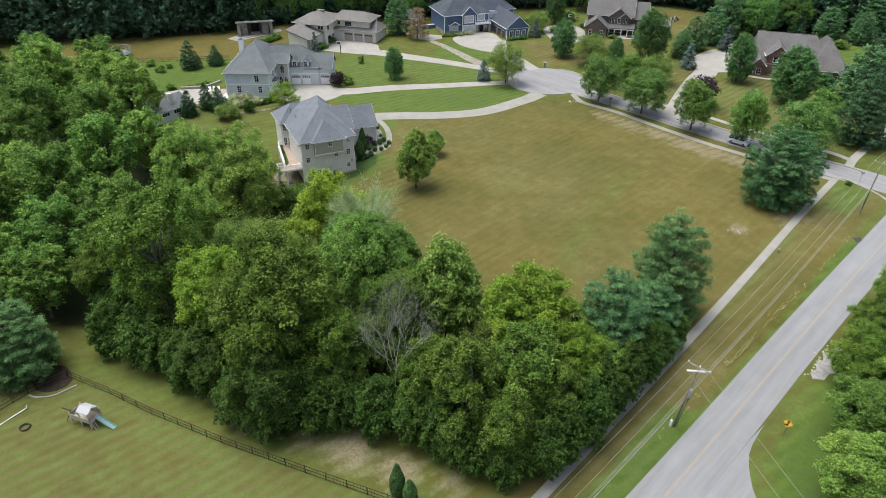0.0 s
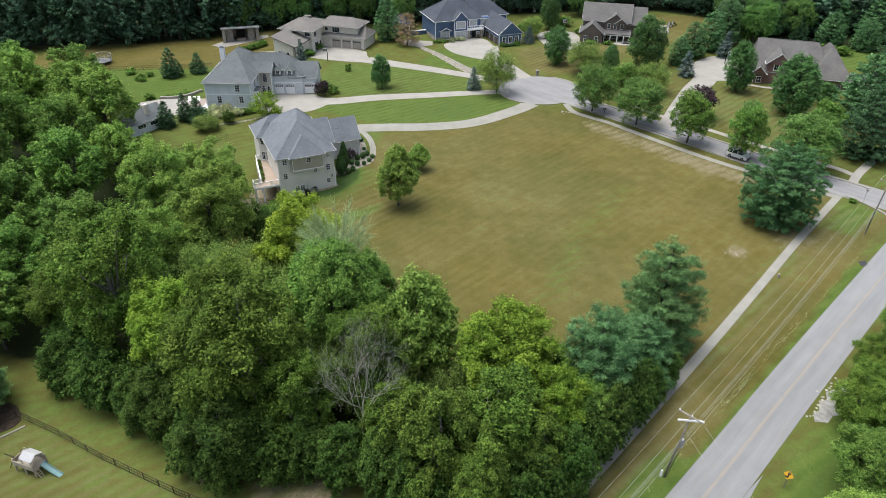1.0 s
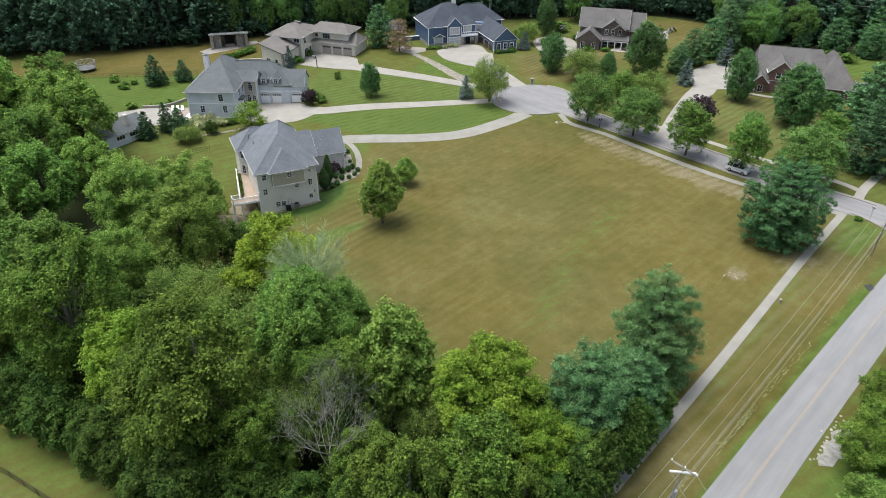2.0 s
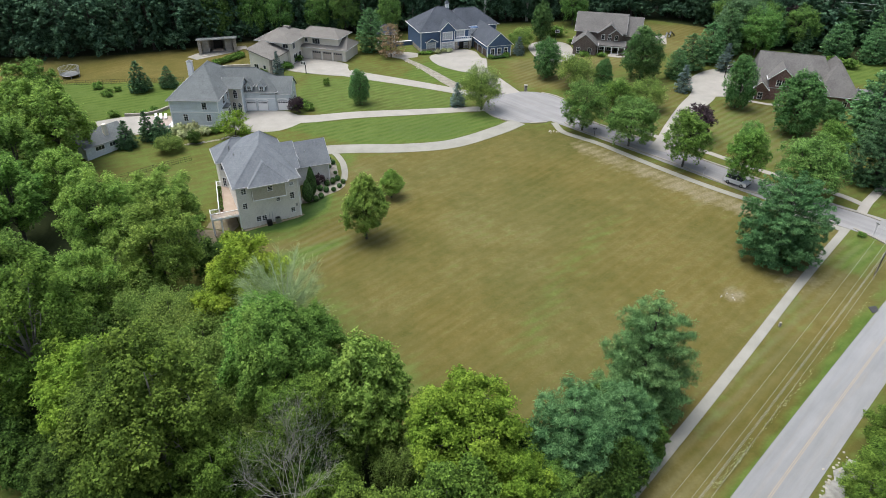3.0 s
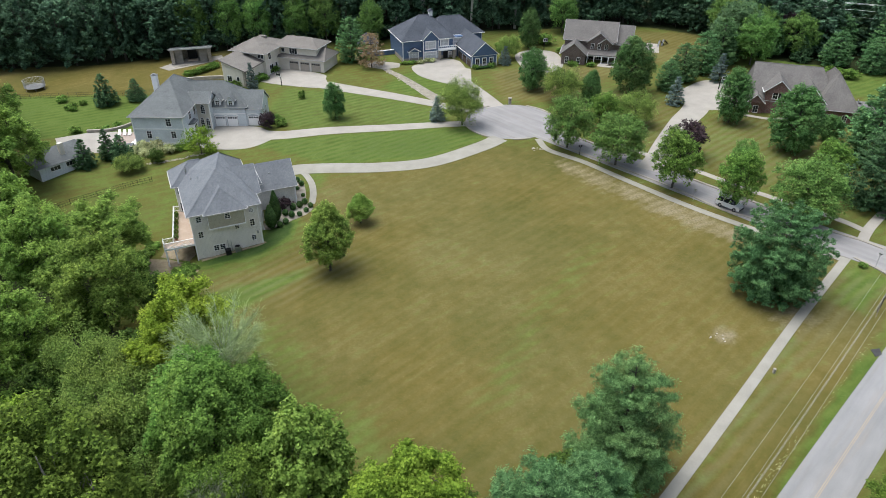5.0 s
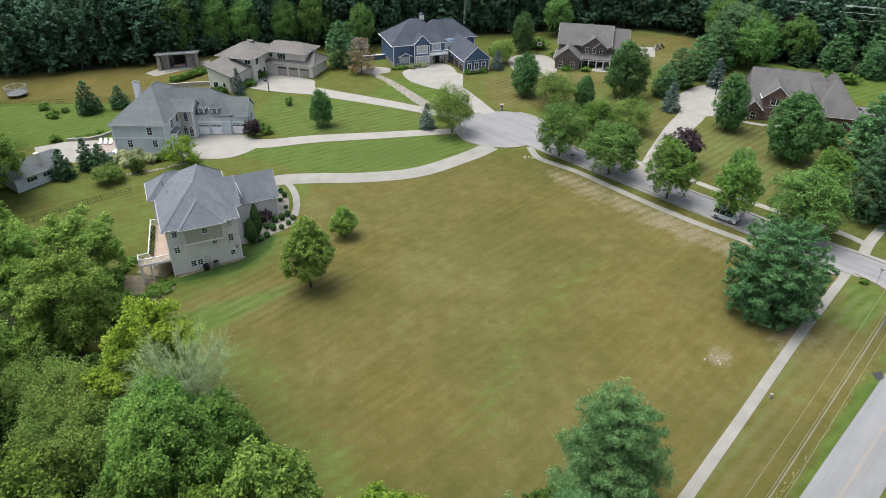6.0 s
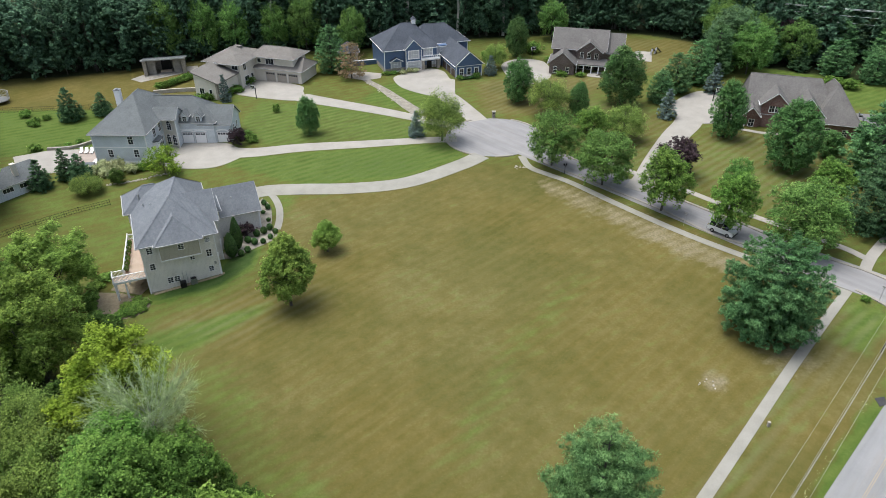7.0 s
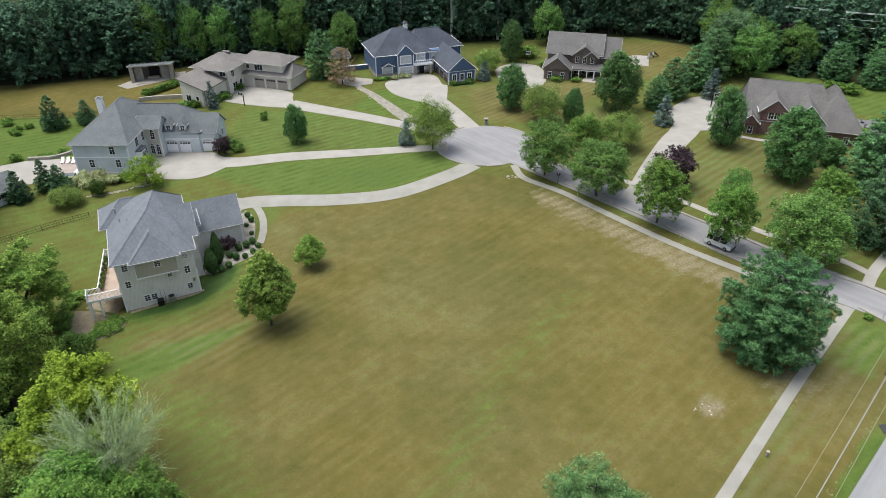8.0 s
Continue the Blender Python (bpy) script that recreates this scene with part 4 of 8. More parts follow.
# foreground wood: kind, x, y, height, crown radius
# Darker leaves in the front rows, paler on the left, stand in for light
FOREGROUND = [
    ("oak_a", -36.5, 75, 23, 7.2), ("oak_a", -17.5, 61, 22.5, 7.2), ("oak_b", -8.4, 71, 18.5, 5.6), ("young", 1.4, 67, 16.8, 5.2),
    ("oak_c", 10.8, 61.4, 16.2, 5.6), ("oak_f", 3.4, 50.2, 16.4, 4.6), ("oak_f", 9.0, 53.2, 15.6, 4.8), ("oak_a", -11.5, 58.5, 14, 4.4),
    ("oak_a", -4.5, 63.5, 15.5, 4.8), ("oak_g", -16.0, 86.6, 16.6, 6.2), ("oak_d", -31.6, 98.0, 17.0, 6.2), ("oak_d", -42, 104.5, 18, 6.0),
    ("oak_c", -27, 69, 17, 6.0), ("oak_b", -10.8, 75.4, 16.4, 5.8), ("oak_b", -5.8, 74.4, 15.0, 4.8), ("oak_b", -59.5, 112, 16, 6.2),
    ("oak_d", -71, 142, 17, 6.8), ("oak_d", -64.8, 138.0, 17, 6.6), ("oak_b", -49, 92, 16, 6.0), ("oak_d", -38, 90, 15, 5.2), ("oak_d", -36.5, 111.6, 13.6, 6.6),
    ("oak_d", -56, 121, 13, 5.0), ("oak_b", -66, 126, 16, 6.2), ("oak_a", -62, 98, 17, 6.4), ("oak_b", -75, 112, 17, 6.4),
    ("oak_b", -82, 130, 17, 6.5), ("oak_d", -88, 150, 17, 6.5), ("oak_a", -56, 86, 15, 5.6), ("oak_b", -80, 160, 15, 6.0),
    ("oak_b", -96, 140, 17, 6.5), ("oak_d", -90, 118, 17, 6.5), ("oak_b", -72, 92, 16, 6.2), ("oak_a", -46, 80, 14, 5.0),
    ("oak_c", 15.2, 56.4, 12.4, 3.6), ("oak_f", 13.0, 51.4, 11.5, 3.6), ("oak_f", 7.4, 47.4, 12.5, 3.4), ("oak_f", -1.5, 55.5, 12, 3.6), ("oak_b", 18.6, 57.4, 9.5, 3.6), ("oak_e", -17.6, 54.6, 12.4, 5.0), ("oak_e", -28.0, 62.2, 10.5, 3.8), ("oak_a", -21.5, 63.0, 19, 5.0),
    ("oak_b", -55, 77, 12, 4.8), ("oak_d", -63, 80, 13, 5.2), ("oak_b", -71, 82, 13, 5.4), ("oak_a", -82, 96, 15, 6.0), ("oak_d", -70, 104, 14, 5.4), ("oak_b", -98, 165, 14, 6.0), ("oak_d", -105, 155, 16, 6.5),
]
UNDERWOOD = [(24.8, 63.4, 5.5, 2.8), (22.0, 60.8, 5.5, 2.6), (29.6, 69.4, 5, 2.6), (-22.4, 55.6, 8, 3.4), (-18.6, 53.6, 7, 3.4), (-14.2, 54.6, 8, 3.4), (-10.2, 54.4, 8, 3.2), (-6.2, 53.6, 8, 3.2), (-2.4, 52.0, 8, 3.2), (0.8, 49.8, 8, 3.0), (3.8, 47.4, 7, 2.8), (7.2, 46.6, 7, 2.8),
             (10.4, 48.8, 7, 2.6), (12.8, 52.0, 7, 2.8), (15.6, 55.4, 7, 2.8), (18.4, 58.0, 6.5, 2.6), (-26.4, 60.4, 8, 3.2), (-38, 67.5, 9, 4), (-30.6, 63.6, 8, 3.4), (-35, 66.5, 8, 3.8), (-43, 70.5, 8, 3.4), (-3, 59, 9, 3.6), (4, 54, 9, 3.4), (9, 57, 9, 3.4), (17, 62, 8, 3.4), (-24, 90, 8, 3.8),
             (-33, 84, 8, 4.0), (-20, 94, 6, 3.2), (-27, 104, 6, 3.2), (-36, 100, 8, 3.6), (15, 66, 6, 2.8), (25, 71, 6, 2.6), (-44, 76, 8, 4), (-46, 98, 8, 4), (-2, 75, 7, 3),
             (11.0, 46.6, 7.5, 2.6), (13.4, 48.6, 8, 2.8), (16.0, 51.4, 9, 2.9), (18.6, 54.2, 9, 2.9), (21.4, 57.0, 9, 2.9), (24.2, 60.0, 8.5, 2.9), (26.8, 62.8, 7, 2.7), (29.4, 66.2, 6, 2.4)]
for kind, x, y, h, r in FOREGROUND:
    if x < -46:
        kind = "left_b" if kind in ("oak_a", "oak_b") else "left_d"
    tree(kind, x, y, h, r, {"oak_a": "tall olive-green oak with a lumpy crown", "oak_e": "olive oak with shade-darkened leaves", "oak_f": "ragged olive-green oak", "oak_b": "tall mid-green broad-leaved tree", "oak_c": "yellow-green broad-leaved tree", "young": "pale fresh green broad-leaved tree", "oak_g": "golden yellow-green broad-leaved tree",
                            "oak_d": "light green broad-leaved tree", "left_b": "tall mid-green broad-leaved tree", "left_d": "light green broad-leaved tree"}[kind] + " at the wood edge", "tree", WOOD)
for x, y, h, r in UNDERWOOD:
    tree("bush_dark", x, y, h, r, "low understorey tree under the oaks with shade-darkened leaves", "tree", WOOD)
for x, y, h, r in ((-15, 79, 11, 4.2), (-20.5, 83, 12, 4.4), (-25, 84, 12, 4.6), (-30, 88, 11, 4.4), (-20, 90, 10, 4.0), (-19, 79, 11, 4.4), (-23, 78, 11, 4.6), (-25.5, 80.5, 10, 4.2), (-14.6, 69.5, 9, 3.6), (-9.5, 65, 9, 3.4), (-2, 62.5, 8, 3.2), (4.6, 63, 8, 3.0)):
    tree("willow", x, y, h, r, "soft yellow-green understorey tree", "tree", WOOD)
rngl = random.Random(12)
for k in range(34):
    x, y = rngl.uniform(-102, -46), rngl.uniform(80, 158)
    if y > 80 + (-46 - x) * 0.1 and not (y > 116 and x > -72 + 0.4 * (128 - y)) and not (y > 128 and x > -74):
        tree("left_bush", x, y, rngl.uniform(7, 10), rngl.uniform(3.6, 5.0), "low green understorey tree in the wood", "tree", WOOD)
tree("white_pine", 20.6, 61.8, 14.8, 5.0, "blue-green white pine beside the footpath", "pine tree")
tree("light_pine", 31.0, 73.6, 15.2, 5.7, "feathery light green white pine standing at the meadow corner", "pine tree")
tree("white_pine", 26.6, 66.4, 10, 4.4, "small blue-green white pine beside the footpath", "pine tree")
tree("pine", 59.2, 104.4, 13.2, 6.4, "large broad dark green pine on the meadow", "pine tree")
tree("light_pine", -53.5, 65.5, 10.8, 5.6, "green spruce by the fence corner", "spruce tree")
tree("dead", -4.2, 56.2, 20.5, 3.5, "leafless dead grey tree among the oaks", "dead tree")
tree("grey", -9.4, 79.8, 20.2, 6.6, "grey leafless tree with a haze of fine twigs", "dead tree")
tree("young", -3.7, 111.5, 11.4, 4.0, "single green tree on the meadow by the house", "tree")
tree("young", -0.5, 125.0, 5.4, 2.5, "small round green tree on the meadow", "tree")

# street trees and gardens
GARDEN = [
    ("street", 54.6, 136.2, 11.0, 4.3, "round street tree beside the kerb"), ("street", 62.6, 128.2, 11.4, 3.7, "round street tree beside the kerb"),
    ("maple", 46.4, 145.6, 10.6, 5.1, "spreading light green street tree"), ("maple", 38.4, 154.0, 11.4, 4.7, "spreading light green street tree"),
    ("maple", 72.4, 124.0, 11.2, 5.8, "broad light green street tree"), ("dense", 82.0, 151.6, 13.2, 5.3, "large dense green tree on the lawn"),
    ("dense", 75.6, 166.6, 12.0, 3.8, "dense dark egg-shaped tree on the lawn"), ("dense", 58.6, 186.2, 13.4, 5.0, "large dense dark green tree before the gabled house"),
    ("dense", 35.1, 188.6, 10.2, 3.5, "dense dark egg-shaped tree on the lawn"), ("willow", 41.2, 180.6, 9.0, 5.0, "soft pale green tree on the lawn"),
    ("dense", 47.6, 179.6, 7.8, 2.3, "narrow dark green garden tree"), ("street", 46.8, 162.6, 8.8, 3.7, "round green tree on the lawn"),
    ("willow", 54.8, 166.0, 7.6, 4.8, "soft grey-green weeping tree"), ("plum", 60.6, 149.2, 7.8, 4.2, "dark purple-leaved plum tree"),
    ("maple", 68.6, 141.0, 7.4, 2.4, "young yellow-green tree by the footpath"), ("dense", -10.9, 171.0, 8.4, 2.5, "dense green lawn tree with a clear stem"),
    ("willow", 17.4, 166.6, 11.0, 4.8, "multi-stemmed birch-like tree beside the turning circle"), ("blue_spruce", 12.0, 169.5, 5.6, 2.3, "small blue spruce by the driveway"),
    ("spruce", -66.5, 181.0, 7.6, 3.4, "dark green rounded evergreen behind the house"), ("spruce", -60.5, 184.0, 5.4, 2.8, "dark green rounded evergreen behind the house"),
    ("screen_pine", -12.0, 213.5, 12.0, 4.6, "green pine between two houses"), ("rust", -6.0, 207.5, 9.0, 4.6, "rust-brown dying evergreen by the house"),
    ("blue_spruce", 67.0, 178.0, 6.6, 2.6, "blue spruce beside the driveway"), ("blue_spruce", 82.4, 193.2, 7.2, 2.8, "blue spruce beyond the driveway"),
    ("blue_spruce", -34.5, 191.8, 6.6, 1.8, "blue spruce against the stucco house"), ("dense", 38.0, 224.0, 11.0, 3.2, "upright green tree at the wood edge"),
    ("willow", 31.5, 214.0, 7.0, 3.4, "soft green shrub tree by the lawn"), ("blue_spruce", 30.0, 209.0, 5.0, 2.2, "blue spruce by the garage"),
    ("screen_pine", 73.4, 194.2, 9.4, 4.2, "green evergreen by the driveway head"), ("screen_pine", 80.4, 200.4, 10.6, 4.6, "green evergreen screen tree"),
    ("screen_pine", 86.8, 206.4, 12.5, 4.8, "green evergreen screen tree"), ("screen_pine", 68.1, 187.8, 7.4, 3.4, "green evergreen screen tree"),
    ("maple", 95.4, 206.6, 13.0, 5.4, "tall light green garden tree"), ("maple", 100.0, 216.0, 13.0, 5.2, "tall light green garden tree"), ("willow", 97.0, 224.0, 15, 6, "tall soft green garden tree"),
    ("screen_pine", 95.0, 146.0, 15.0, 6.4, "large blue-green pine beside the footpath"), ("dark_pine", 87.2, 128.8, 15.5, 6.6, "large dark pine beside the footpath"),
    ("dark_pine", 106.0, 158.0, 15.0, 6.4, "large pine beside the country road"), ("street", 83.2, 137.6, 8.2, 3.6, "round green garden tree"),
    ("dense", 92.4, 156.4, 5.5, 2.6, "dark green garden shrub tree"), ("dense", 100.0, 157.5, 4.4, 2.4, "dark green garden shrub tree"),
    ("blue_spruce", 90.6, 168.6, 5.0, 2.3, "dark blue-green evergreen by the brick wall"), ("plum", 109.6, 217.4, 12.0, 3.6, "dark purple tree at the wood edge"),
    ("soft_tall", 92.6, 215.6, 15.0, 5.6, "tall light green tree beside the lawn"), ("soft_tall", 94.0, 212.0, 15.0, 5.4, "tall light green tree beside the lawn"), ("screen_pine", 103.0, 215.0, 12.0, 4.8, "green evergreen screen tree"),
    ("soft_tall", 102.0, 224.0, 16.0, 6.0, "tall green tree beside the lawn"), ("screen_pine", 122.0, 214.0, 11.0, 5.0, "green evergreen screen tree"), ("screen_pine", 131.0, 208.0, 12.0, 5.4, "green evergreen screen tree"),
    ("soft_tall", 128.0, 220.0, 13.0, 6.0, "green broad-leaved tree behind the hedge trees"), ("soft_tall", 140.0, 212.0, 12.0, 6.0, "green broad-leaved tree behind the hedge trees"), ("soft_tall", 150.0, 200.0, 12.0, 6.0, "green broad-leaved tree behind the hedge trees"), ("screen_pine", 141.0, 199.0, 11.0, 5.0, "green evergreen screen tree"),
    ("screen_pine", 90.0, 211.5, 11.0, 4.6, "green evergreen screen tree"),
    ("screen_pine", 117.0, 205.0, 9.0, 4.2, "dark evergreen hedge tree"), ("screen_pine", 124.0, 199.0, 9.0, 4.2, "dark evergreen hedge tree"), ("spruce", 110.0, 209.5, 7.0, 3.4, "dark evergreen hedge tree"),
    ("screen_pine", 131.0, 193.0, 9.0, 4.2, "dark evergreen hedge tree"), ("spruce", 139.0, 187.0, 8.0, 3.8, "dark evergreen hedge tree"),
    ("spruce", -56.6, 147.6, 6.0, 2.6, "dark spruce below the terrace"), ("spruce", -53.6, 151.4, 6.4, 2.4, "dark spruce below the terrace"),
    ("spruce", -50.6, 150.6, 5.6, 2.8, "dark spruce below the terrace"), ("willow", -47.5, 146.0, 3.6, 3.0, "loose grey-green shrub below the house"), ("bush_dark", -43.2, 149.6, 3.0, 1.6, "green shrub below the house"),
    ("golden", -35.6, 153.0, 5.4, 3.6, "loose yellow-green tree by the parking court"), ("plum", -25.0, 165.8, 4.2, 1.9, "dark flowering shrub by the garage"),
    ("oak_b", 45.5, 50.5, 8.5, 4.4, "dense green roadside tree"), ("oak_a", 50.5, 60.0, 7.5, 4.0, "dense green roadside tree"), ("oak_a", 56.5, 66.0, 8.0, 4.2, "dense green roadside tree"),
    ("oak_b", 53.5, 53.5, 10, 5, "dense green roadside tree"), ("oak_d", 41.0, 42.5, 9.0, 4.4, "light green roadside tree"), ("oak_b", 63.0, 72.0, 8, 4.4, "dense green roadside tree"), ("oak_b", 50, 44, 10, 5, "dense green roadside tree"),
]
for kind, x, y, h, r, label in GARDEN:
    tree(kind, x, y, h, r, label, "tree" if kind not in ("spruce", "blue_spruce", "pine", "white_pine", "dark_pine", "screen_pine") else "evergreen tree")

EDGE_TREES = [(-49, 226.5, 16, 4.2), (-21.5, 231, 17.5, 4.6), (-30, 230, 14, 3.8), (-41, 229, 15, 4.4), (-8, 229, 13, 4), (50, 240, 12, 4.4), (-58.6, 224, 17, 4.8), (95, 228, 15, 5), (110, 213, 12, 5)]
for x, y, h, r in EDGE_TREES:
    tree("maple", x, y, h, r, "light green tree at the forest edge", "tree", "far wood")

# the wood that closes the view
rng = random.Random(5)
EDGE = [(-190, 200), (-140, 203), (-104, 208), (-82, 213), (-62, 221), (-38, 231), (-10, 235), (30, 245), (76, 250), (92, 238), (104, 220), (126, 208), (150, 196), (190, 180)]
LABELS = {"wood_a": "tall dark green forest tree", "wood_b": "tall green forest tree", "wood_c": "tall dark forest conifer"}
deep = []
for row in range(3):
    for p in spline(EDGE, 6.8):
        x, y = p.x + rng.uniform(-2.2, 2.2), p.y + 2 + row * 7.5 + rng.uniform(-2, 2)
        kind, h, r = rng.choice(["wood_a", "wood_a", "wood_b", "wood_b", "wood_c"]), rng.uniform(17, 24), rng.uniform(4.8, 6.6)
        if row == 0 and x < 118:
            tree(kind, x, y, h, r, LABELS[kind], "tree", "far wood")
        elif row:
            deep.append((kind, x, y, h, r))
sheets = []
for kind, x, y, h, r in deep:
    me = next(c for c in STOCK[kind].children if c.name.startswith("crown")).data
    co = np.empty(len(me.vertices) * 3, np.float32)
    me.vertices.foreach_get("co", co)
    a = rng.uniform(0, 6.28)
    co = co.reshape(-1, 3) * np.array([r / KINDS[kind][2], r / KINDS[kind][2], h / KINDS[kind][1]])
    sheets.append(np.stack([co[:, 0] * math.cos(a) - co[:, 1] * math.sin(a) + x, co[:, 0] * math.sin(a) + co[:, 1] * math.cos(a) + y, co[:, 2] + land(x, y)], 1))
tagged(part("forest", triangles("forest", np.concatenate(sheets)), LEAF_WOOD), "dense dark green forest behind the houses", "forest", kind="stuff")
for x, y, h in ((-16, 236, 27), (-1, 239, 28), (7, 240, 28), (22, 244, 26), (-32, 234, 25), (36, 246, 27)):
    tree("wood_tall", x, y, h, 4.2, "tall pale-stemmed tree with a high crown", "tree", "far wood")
for p in spline(EDGE, 6.0):
    x, y = p.x + rng.uniform(-2, 2), p.y + rng.uniform(-1.5, 2.5)
    if x < 118:
        tree("wood_low", x, y, rng.uniform(5, 10), rng.uniform(3.6, 5.2), "low dark green tree at the forest edge", "tree", "far wood")


# ---- houses ----
def hip_roof(house, x0, x1, y0, y1, ze, a, b, zr, mat, gutter=True, edge=None):
    """A hipped roof over the eaves rectangle with its ridge from a to b."""
    g = Geo()
    c = [(x0, y0), (x1, y0), (x1, y1), (x0, y1)]
    top = [(*p, ze) for p in c]
    A, B = (*a, zr), (*b, zr)
    if abs(a[0] - b[0]) > abs(a[1] - b[1]):
        faces = [(top[0], top[1], B, A), (top[1], top[2], B), (top[2], top[3], A, B), (top[3], top[0], A)]
    else:
        faces = [(top[0], top[1], A), (top[1], top[2], B, A), (top[2], top[3], B), (top[3], top[0], A, B)]
    for f in faces:
        g.poly(f)
    low = [(*p, ze - 0.2) for p in c]
    g.poly(low[::-1])
    for i in range(4):
        g.poly((low[i], low[(i + 1) % 4], top[(i + 1) % 4], top[i]))
    part("roof", g, mat, house)
    if gutter:
        for i in range(4):
            p, q = Vector((*c[i], ze - 0.09)), Vector((*c[(i + 1) % 4], ze - 0.09))
            d = (q - p).normalized()
            o = Vector((d.y, -d.x, 0)) * 0.06
            part("gutter", Geo().beam(p + o - d * 0.06, q + o + d * 0.06, 0.11, 0.12), edge or TRIM, house, "pale metal gutter")
    hips = [(top[i], A if (Vector(top[i]) - Vector(A)).length < (Vector(top[i]) - Vector(B)).length else B) for i in range(4)] + ([(A, B)] if A != B else [])
    cap = Geo()
    for p, q in hips:
        cap.beam(Vector(p) + Vector((0, 0, 0.004)), Vector(q) + Vector((0, 0, 0.004)), 0.24, 0.012)
    part("ridge_cap", cap, mat, house)


def gable_roof(house, x0, x1, y0, y1, ze, zr, axis, mat, wall=None, base=None, inset=0.35, trim=True, edge=None):
    """Two roof slopes with their ridge along axis, and gable walls under them."""
    def P(s, t, z):
        return (s, t, z) if axis == "x" else (t, s, z)
    s0, s1, t0, t1 = (x0, x1, y0, y1) if axis == "x" else (y0, y1, x0, x1)
    tm = (t0 + t1) / 2
    for t in (t0, t1):
        g = Geo()
        up = [P(s0, t, ze), P(s1, t, ze), P(s1, tm, zr), P(s0, tm, zr)]
        dn = [(p[0], p[1], p[2] - 0.2) for p in up]
        g.poly(up), g.poly(dn[::-1])
        for i in range(4):
            g.poly((dn[i], dn[(i + 1) % 4], up[(i + 1) % 4], up[i]))
        part("roof_slope", g, mat, house)
        part("gutter", Geo().beam(P(s0, t + (0.06 if t == t1 else -0.06), ze - 0.1), P(s1, t + (0.06 if t == t1 else -0.06), ze - 0.1), 0.11, 0.12), edge or TRIM, house, "pale metal gutter")
        if trim:
            for s in (s0 - 0.03, s1 + 0.03):
                part("rake_board", Geo().beam(P(s, t, ze - 0.12), P(s, tm, zr - 0.12), 0.05, 0.16), edge or TRIM, house, "white painted rake board")
    if wall is not None:
        b = ze - 0.15 if base is None else base
        for s in (s0 + inset, s1 - inset):
            g = Geo()
            sl = (zr - ze) / (tm - t0)
            pts = [(t0 + inset, b), (t1 - inset, b), (t1 - inset, ze - 0.2 + sl * inset), (tm, zr - 0.2), (t0 + inset, ze - 0.2 + sl * inset)]
            k = 0.09
            f0, f1 = [P(s - k, t, z) for t, z in pts], [P(s + k, t, z) for t, z in pts]
            g.poly(f0), g.poly(f1[::-1])
            for i in range(5):
                g.poly((f0[i], f1[i], f1[(i + 1) % 5], f0[(i + 1) % 5]))
            part("gable_wall", g, wall, house)


def wall_at(p0, p1, s, z, out=0.0):
    """Where a thing sits on the wall that runs from p0 to p1 (outside on its right): s along it, z up."""
    d = Vector((p1[0] - p0[0], p1[1] - p0[1], 0)).normalized()
    n = Vector((d.y, -d.x, 0))
    o = Vector((*p0, z)) + d * s + n * out
    return Matrix(((d.x, -n.x, 0, o.x), (d.y, -n.y, 0, o.y), (0, 0, 1, o.z), (0, 0, 0, 1)))


PANES = {}


def window(house, p0, p1, s, z, w=0.95, h=1.4, cols=2, rows=3, arch=False, c=0.075, glass=None):
    """A white-framed window, its middle s along the wall and its foot at z."""
    key = (w, h, cols, rows, arch, c)
    if key not in PANES:
        g = Geo()
        g.box(-w / 2 - c, -w / 2, -0.07, 0.02, -c, h + c).box(w / 2, w / 2 + c, -0.07, 0.02, -c, h + c)
        g.box(-w / 2, w / 2, -0.07, 0.02, h, h + c).box(-w / 2 - c - 0.04, w / 2 + c + 0.04, -0.1, 0.02, -c, 0)
        for i in range(1, cols):
            x = -w / 2 + w * i / cols
            g.box(x - 0.02, x + 0.02, -0.05, 0.0, 0, h)
        for i in range(1, rows):
            g.box(-w / 2, w / 2, -0.05, 0.0, h * i / rows - 0.02, h * i / rows + 0.02)
        if arch:
            for i in range(8):
                a0, a1 = math.pi * i / 8, math.pi * (i + 1) / 8
                g.beam((-math.cos(a0) * w / 2, -0.03, h + c + math.sin(a0) * w / 2), (-math.cos(a1) * w / 2, -0.03, h + c + math.sin(a1) * w / 2), 0.1, 0.1)
        pg = Geo().box(-w / 2, w / 2, -0.025, 0.01, 0, h)
        if arch:
            pg.poly([(-w / 2 * math.cos(math.pi * i / 8), -0.02, h + c + w / 2 * math.sin(math.pi * i / 8)) for i in range(9)][::-1])
        PANES[key] = g.mesh("window"), pg.mesh("pane")
    fm, pm = PANES[key]
    ob = part("window", fm, WHITE, house, "white-framed window")
    ob.matrix_local = wall_at(p0, p1, s, z)
    part("pane", pm if glass is None else pm.copy(), None if glass is None and pm.materials else glass or GLASS, ob, "window glass")
    return ob


def small_window(house, p0, p1, s, z, w=0.95, h=1.4, cols=2, rows=3):
    return window(house, p0, p1, s, z + 0.08 * h, w * 0.82, h * 0.84, cols, rows, c=0.055)


